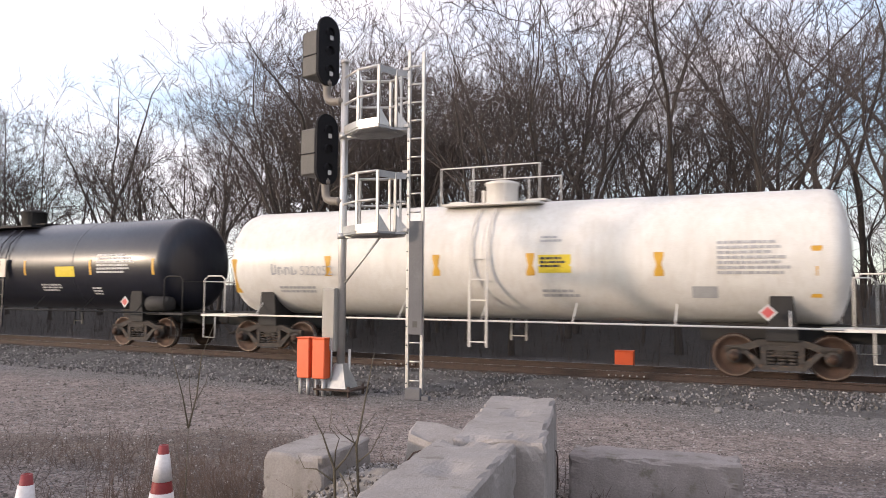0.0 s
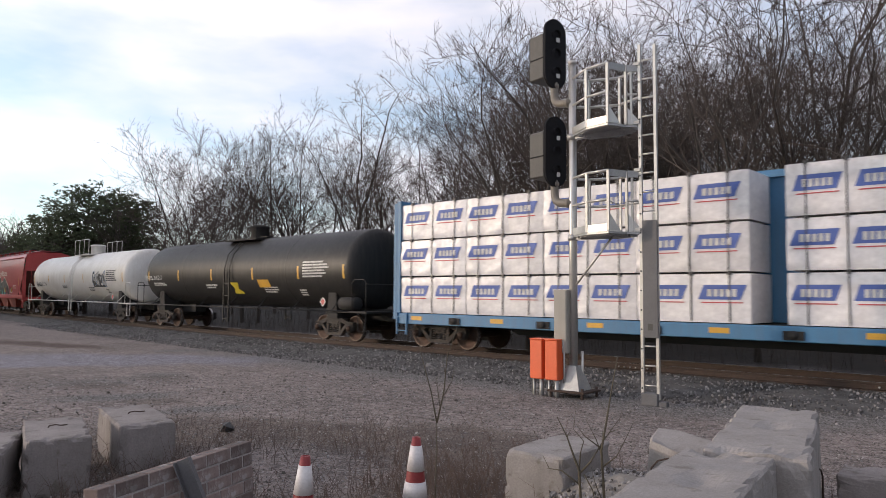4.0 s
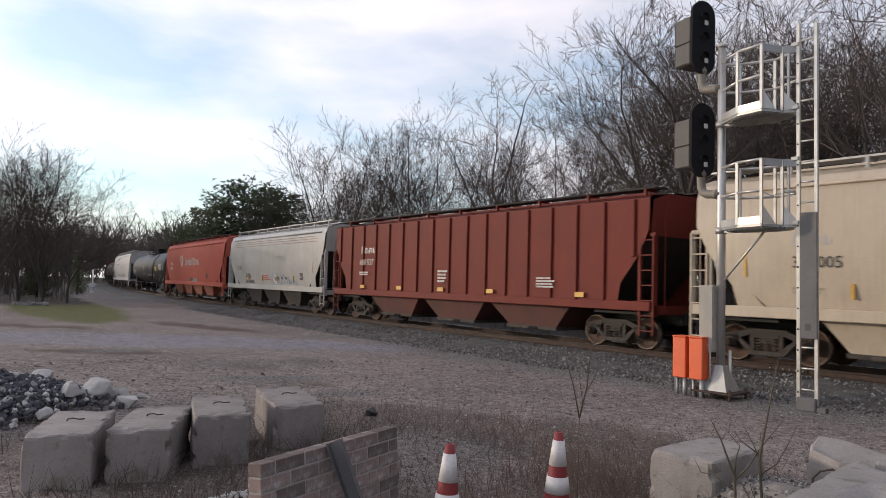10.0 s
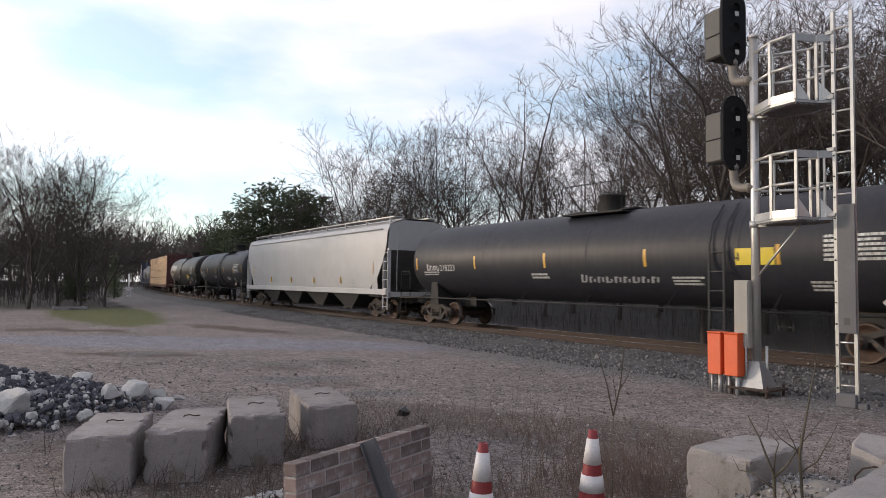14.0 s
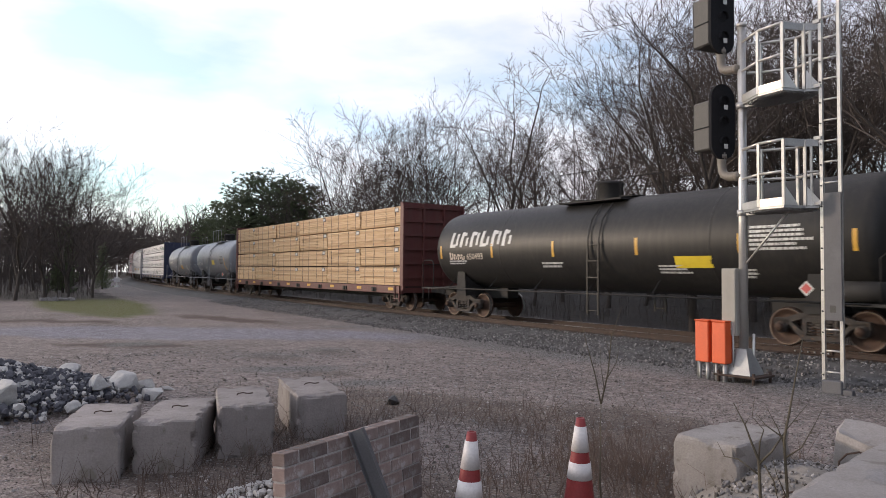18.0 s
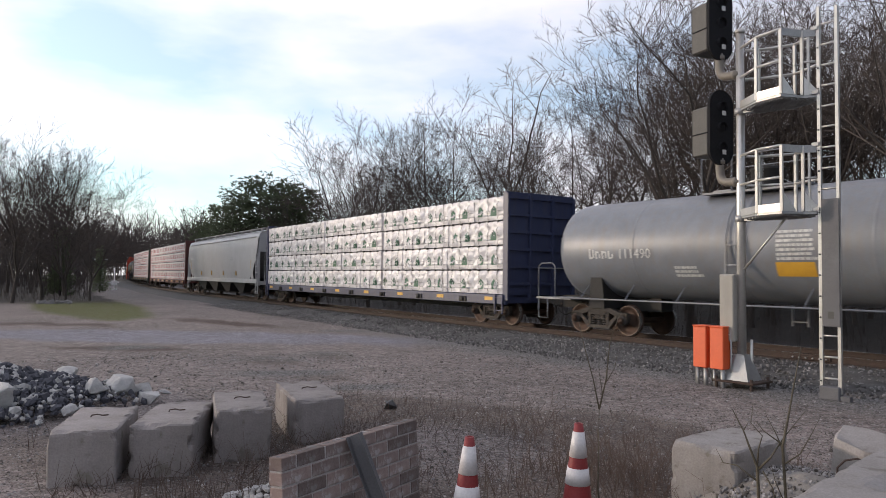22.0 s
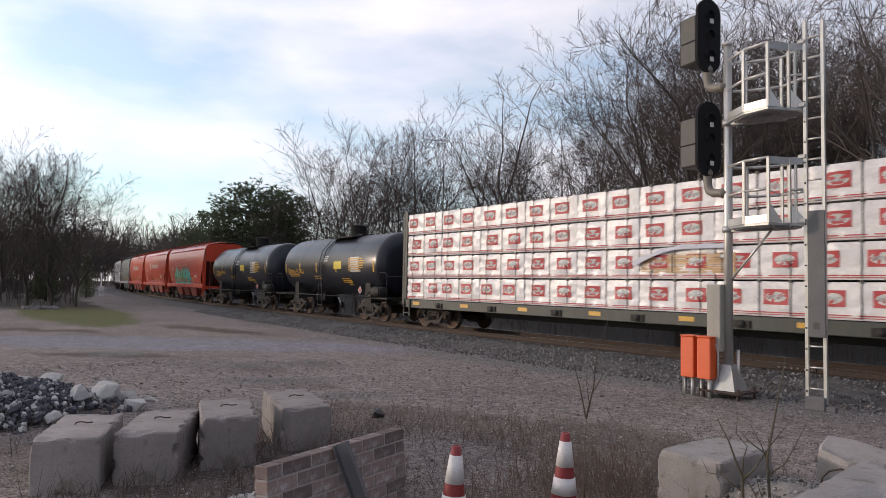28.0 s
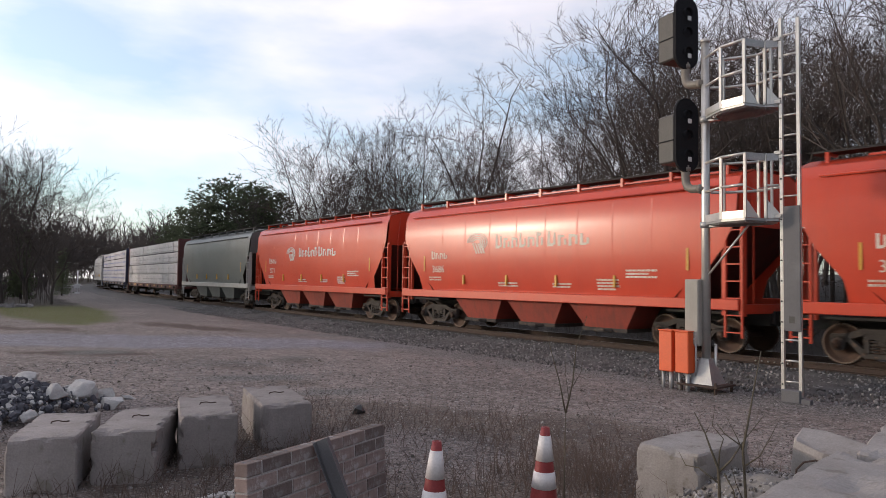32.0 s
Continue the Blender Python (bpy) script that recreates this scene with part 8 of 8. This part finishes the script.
def build_panel():
    x0, y0, x1, y1 = -3.44, 3.58, -3.44, 5.20
    ln = math.hypot(x1 - x0, y1 - y0)
    pn = thing("brick_panel", "salvaged panel of worn brown bricks propped upright", "brick panel", m=pose(x0, y0, GROUND_Z, -4, 0, math.degrees(math.atan2(y1 - y0, x1 - x0))))
    h = 0.80
    part("mortar", MB().box(0.004, ln - 0.004, -0.036, 0.07, 0.0, h - 0.016).mesh("mortar", M_MORTAR), pn)
    rows = 8
    ch = h / rows
    bw = 0.30
    meshes = {}
    rng = random.Random(2)
    for r in range(rows):
        x = -0.15 if r % 2 else 0.0
        while x < ln - 0.02:
            a, b = max(x, 0), min(x + bw - 0.012, ln)
            key = round(b - a, 3)
            if key > 0.03:
                if key not in meshes:
                    meshes[key] = MB().cbox(0, key, -0.042, 0.08, 0.0, ch - 0.011, 0.005).mesh("brick", M_BRICK)
                part("brick", meshes[key], pn, pose(a, rng.uniform(-0.003, 0.003), r * ch))
            x += bw
    for i in range(int(ln / 0.052)):
        part("core_hole", MB().lathe([(h - 0.009, 0.0), (h - 0.009, 0.017)], 8, "z", at=(0.03 + i * 0.052, 0.02, 0)).mesh("core_hole", M_BLACK), pn)
    top, foot = Vector((-3.40, 4.29, 0.45)), Vector((-3.02, 4.36, GROUND_Z - 0.02))
    up = top - foot
    ch_ = thing("steel_channel", "grey steel channel leaning against the brick panel", "steel channel", m=Matrix.Translation(foot) @ up.to_track_quat("Z", "Y").to_matrix().to_4x4() @ Matrix.Rotation(radians(95), 4, "Z"))
    ln = up.length
    part("web", MB().box(-0.055, 0.055, 0.0, 0.008, 0, ln).mesh("web", M_PANELGREY), ch_)
    for sx in (-1, 1):
        part("flange", MB().box(sx * 0.055 - 0.004, sx * 0.055 + 0.004, -0.045, 0.008, 0, ln).mesh("flange", M_PANELGREY), ch_)
    rng = random.Random(77)
    mb = MB()
    for i in range(420):
        g, a = rng.random() ** 0.5, rng.uniform(0, 6.283)
        stone_shape(mb, (-4.62 + 0.55 * g * math.cos(a), 4.72 + 0.5 * g * math.sin(a), GROUND_Z + 0.16 * (1 - g)), rng.uniform(0.015, 0.04), rng)
    thing("white_gravel_heap", "small heap of white crushed gravel behind the panel", "gravel heap", me=mb.mesh("white_gravel_heap", M_PALESTONE, fix=False), kind="stuff")


build_panel()


# ---- saplings and weeds in the foreground ----
def sapling(x, y, stems, label):
    s_ = thing("sapling", label, "sapling", "bare saplings", pose(x, y, GROUND_Z))
    for pts, r in stems:
        rs = [1.05 * r * (1 - 0.75 * i / (len(pts) - 1)) for i in range(len(pts))]
        part("stem", MB().tube(pts, rs, 6).mesh("stem", M_SAPLING), s_)


M_SAPLING = mat("sapling_bark", (0.095, 0.078, 0.05), (0.06, 0.05, 0.034), 0.8, 8, 0.1)


def build_saplings():
    # each stem drawn in the plane that faces the camera: across, up
    def flat(az, pts):
        a = radians(az)
        return [(u * math.cos(a), u * math.sin(a) + 0.06 * math.sin(u * 9 + w * 5), w) for u, w in pts]
    def stems(az, *lines):
        return [(flat(az, pts), r) for r, pts in lines]
    x, y = polar(15.0, 6.0)
    sapling(x, y, stems(15, (0.011, [(-0.45, -0.05), (-0.46, 0.3), (-0.47, 0.95)]), (0.008, [(-0.47, 0.95), (-0.42, 1.2), (-0.36, 1.5), (-0.29, 1.75)]), (0.007, [(-0.47, 0.95), (-0.53, 1.2), (-0.60, 1.45), (-0.64, 1.66)]), (0.004, [(-0.42, 1.17), (-0.33, 1.3), (-0.3, 1.42)]), (0.004, [(-0.45, 1.05), (-0.48, 1.25), (-0.47, 1.4)]), (0.003, [(-0.39, 1.35), (-0.41, 1.48)])), "thin forked leafless sapling")
    x, y = polar(7.0, 4.6)
    sapling(x, y, stems(7, (0.012, [(-0.08, -0.05), (-0.09, 0.5), (-0.09, 0.94), (-0.13, 1.05), (-0.16, 1.14), (-0.22, 1.26)]), (0.006, [(-0.09, 0.85), (-0.21, 0.92), (-0.29, 0.92), (-0.33, 1.0)]), (0.007, [(-0.09, 0.92), (-0.02, 1.0), (0.05, 1.12), (0.15, 1.26)]), (0.005, [(-0.09, 0.94), (-0.08, 1.05), (-0.06, 1.12), (-0.12, 1.19), (-0.11, 1.3)]), (0.005, [(-0.06, 0.92), (-0.01, 0.83), (0.01, 0.7), (0.0, 0.3)]), (0.003, [(-0.16, 1.14), (-0.13, 1.2)]), (0.003, [(0.05, 1.12), (0.04, 1.2)]), (0.003, [(0.09, 1.17), (0.15, 1.19)]), (0.003, [(-0.27, 0.92), (-0.31, 0.92)])), "bare sapling with crooked twigs")
    x, y = polar(4.6, 4.6)
    sapling(x, y, stems(4.6, (0.011, [(-0.13, -0.05), (-0.14, 0.6), (-0.15, 1.07), (-0.12, 1.23), (-0.09, 1.44), (-0.06, 1.63)]), (0.005, [(-0.15, 1.05), (-0.18, 1.13), (-0.24, 1.25)]), (0.005, [(-0.14, 0.97), (-0.06, 1.04), (0.0, 1.16), (0.04, 1.25)]), (0.005, [(-0.15, 1.08), (-0.25, 1.14), (-0.3, 1.2)]), (0.003, [(-0.02, 1.12), (0.02, 1.13)]), (0.004, [(-0.14, 0.7), (-0.2, 0.85), (-0.22, 0.95)])), "slender green-barked sapling with a bud at its tip")


build_saplings()


def build_weeds():
    rng = random.Random(17)
    mb = MB()
    for i in range(3400):
        if i < 2400:
            x, y = -4.2 + rng.gauss(0, 2.2), 7.0 + rng.gauss(0, 1.6)
        elif i < 2900:
            x, y = polar(rng.uniform(35, 60), rng.uniform(6.5, 9))
        else:
            x, y = polar(rng.uniform(-20, 12), rng.uniform(5, 8))
        if ground_masks(x, y)[0] < 0.3 and i < 2400 and rng.random() < 0.8:
            continue
        if math.hypot(x, y) < 3.2:
            continue
        z = ground_height(x, y)
        h = rng.uniform(0.05, 0.3) * (1.6 if rng.random() < 0.08 else 1)
        e = Vector((x + rng.gauss(0, 0.4) * h, y + rng.gauss(0, 0.4) * h, z + h))
        mid = Vector((x, y, z)).lerp(e, 0.5) + Vector((rng.gauss(0, 0.1), rng.gauss(0, 0.1), 0)) * h
        mb.tube([(x, y, z - 0.02), mid, e], [0.004, 0.003, 0.0012], 3, caps=False)
        if rng.random() < 0.5:
            mb.tube([mid, mid + Vector((rng.gauss(0, 1), rng.gauss(0, 1), 0.7)) * h * 0.35], [0.0025, 0.001], 3, caps=False)
    for i in range(240):
        x, y = -2.2 + rng.gauss(0, 0.42), 7.0 + rng.gauss(0, 0.5)
        h = rng.uniform(0.12, 0.5)
        b_ = Vector((x, y, ground_height(x, y) - 0.02))
        e = b_ + Vector((rng.gauss(0, 0.3) * h, rng.gauss(0, 0.3) * h, h))
        mb.tube([b_, b_.lerp(e, 0.5) + Vector((rng.gauss(0, 0.05) * h, 0, 0)), e], [0.004, 0.003, 0.0015], 3, caps=False)
        for k in range(3):
            q = b_.lerp(e, rng.uniform(0.4, 0.95))
            mb.tube([q, q + Vector((rng.gauss(0, 1), rng.gauss(0, 1), 0.8)) * h * 0.2], [0.002, 0.001], 3, caps=False)
    thing("dry_weeds", "dry brown weed stalks on the bare soil", "weeds", me=mb.mesh("dry_weeds", M_DRYWEED, fix=False), kind="stuff")


M_DRYWEED = mat("dry_weed", (0.125, 0.085, 0.066), (0.07, 0.047, 0.038), 0.9, 3, 0.0)
build_weeds()


# ---- things beside the rails ----
p_ = on_track(-3.25, 3.35)
b_ = thing("junction_box", "orange junction box on the far side of the track", "junction box", "orange junction boxes", pose(p_.x, p_.y, -0.83, 0, 0, -20))
part("body", MB().cbox(-0.25, 0.25, -0.16, 0.16, 0.15, 0.95, 0.015).mesh("body", M_ORANGE), b_)
part("lid", MB().cbox(-0.26, 0.26, -0.17, 0.17, 0.95, 0.98, 0.008).mesh("lid", M_ORANGE), b_)
for dx in (-0.12, 0.12):
    part("leg", MB().tube([(dx, 0, -0.1), (dx, 0, 0.2)], 0.04, 8).mesh("leg", M_GALV), b_)
rng_b = random.Random(3)
for s_, d_, r_ in ((2.3, 3.4, 0.2), (6.2, -2.6, 0.1), (6.6, -2.75, 0.14), (3.4, -3.0, 0.09), (-6.0, -3.6, 0.12), (9.5, -3.3, 0.1)):
    p_ = on_track(s_, d_)
    m_ = MB()
    stone_shape(m_, (0, 0, 0), 1.0, rng_b)
    thing("loose_rock", "single pale rock lying beside the track", "rock", "rocks beside the track", pose(p_.x, p_.y, float(np.interp(d_, [-4.1, -3.1, -2.0, 2, 3.4], [GROUND_Z, -0.35, -0.21, -0.25, -0.6])) + r_ * 0.2) @ Matrix.Scale(r_, 4), m_.mesh("loose_rock", M_STONE))
for s_ in (1.6, -4.0):
    a_ = math.degrees(float(np.interp(s_, S_GRID, TH)))
    p_ = on_track(s_, -0.7575)
    jb = thing("joint_bar", "bolted steel joint bar on the near rail", "rail joint", "rail joints", pose(p_.x, p_.y, p_.z, 0, 0, -a_))
    part("bar", MB().cbox(-0.46, 0.46, -0.045, -0.012, -0.135, -0.04, 0.008).mesh("bar", M_RAIL), jb)
    for k_ in range(6):
        part("bolt", MB().tube([(-0.38 + k_ * 0.152, -0.045, -0.09), (-0.38 + k_ * 0.152, -0.075, -0.09)], 0.02, 6).mesh("bolt", M_GALV), jb)
p_ = polar(35.6, 11.1)
m_ = MB()
stone_shape(m_, (0, 0, 0), 1.0, rng_b)
thing("dark_rock", "small black rock lying on the gravel lot", "rock", m=pose(p_[0], p_[1], GROUND_Z + 0.05) @ Matrix.Scale(0.13, 4), me=m_.mesh("dark_rock", M_BLACK))


# ---- the train's run ----
def motions():
    spans = {}
    for (car, L), mid in zip(CARS, MIDS):
        rows = []
        q = max(L / 2 - 3.0, 3.0)
        for i in range(33):
            t = float(i)
            s = mid - run(t)
            a, b = on_track(s + q), on_track(s - q)
            c_ = (a + b) / 2
            d = b - a
            yaw = math.degrees(math.atan2(d.y, d.x))
            pitch = -math.degrees(math.asin(d.z / d.length))
            rows.append((t, pose(c_.x, c_.y, c_.z, 0, pitch, yaw)))
        walk(car, rows)
        spans[car] = mid
    # wheels roll while their car passes in front of the lot
    for w, car, along in WHEELSETS:
        base = w.matrix_local.translation.copy()
        rows, inside = [], False
        for f in range(0, 961):
            t = f / 30
            s = spans[car] - along - run(t)
            near = -24 < s < 46
            if near or f in (0, 960):
                turn = math.degrees(run(t) / 0.455)
                if not near and rows:
                    turn = math.degrees(run(last_t) / 0.455)
                rows.append((t, Matrix.Translation(base) @ pose(0, 0, 0, 0, turn % 360, 0)))
                last_t = t
        walk(w, rows)


motions()
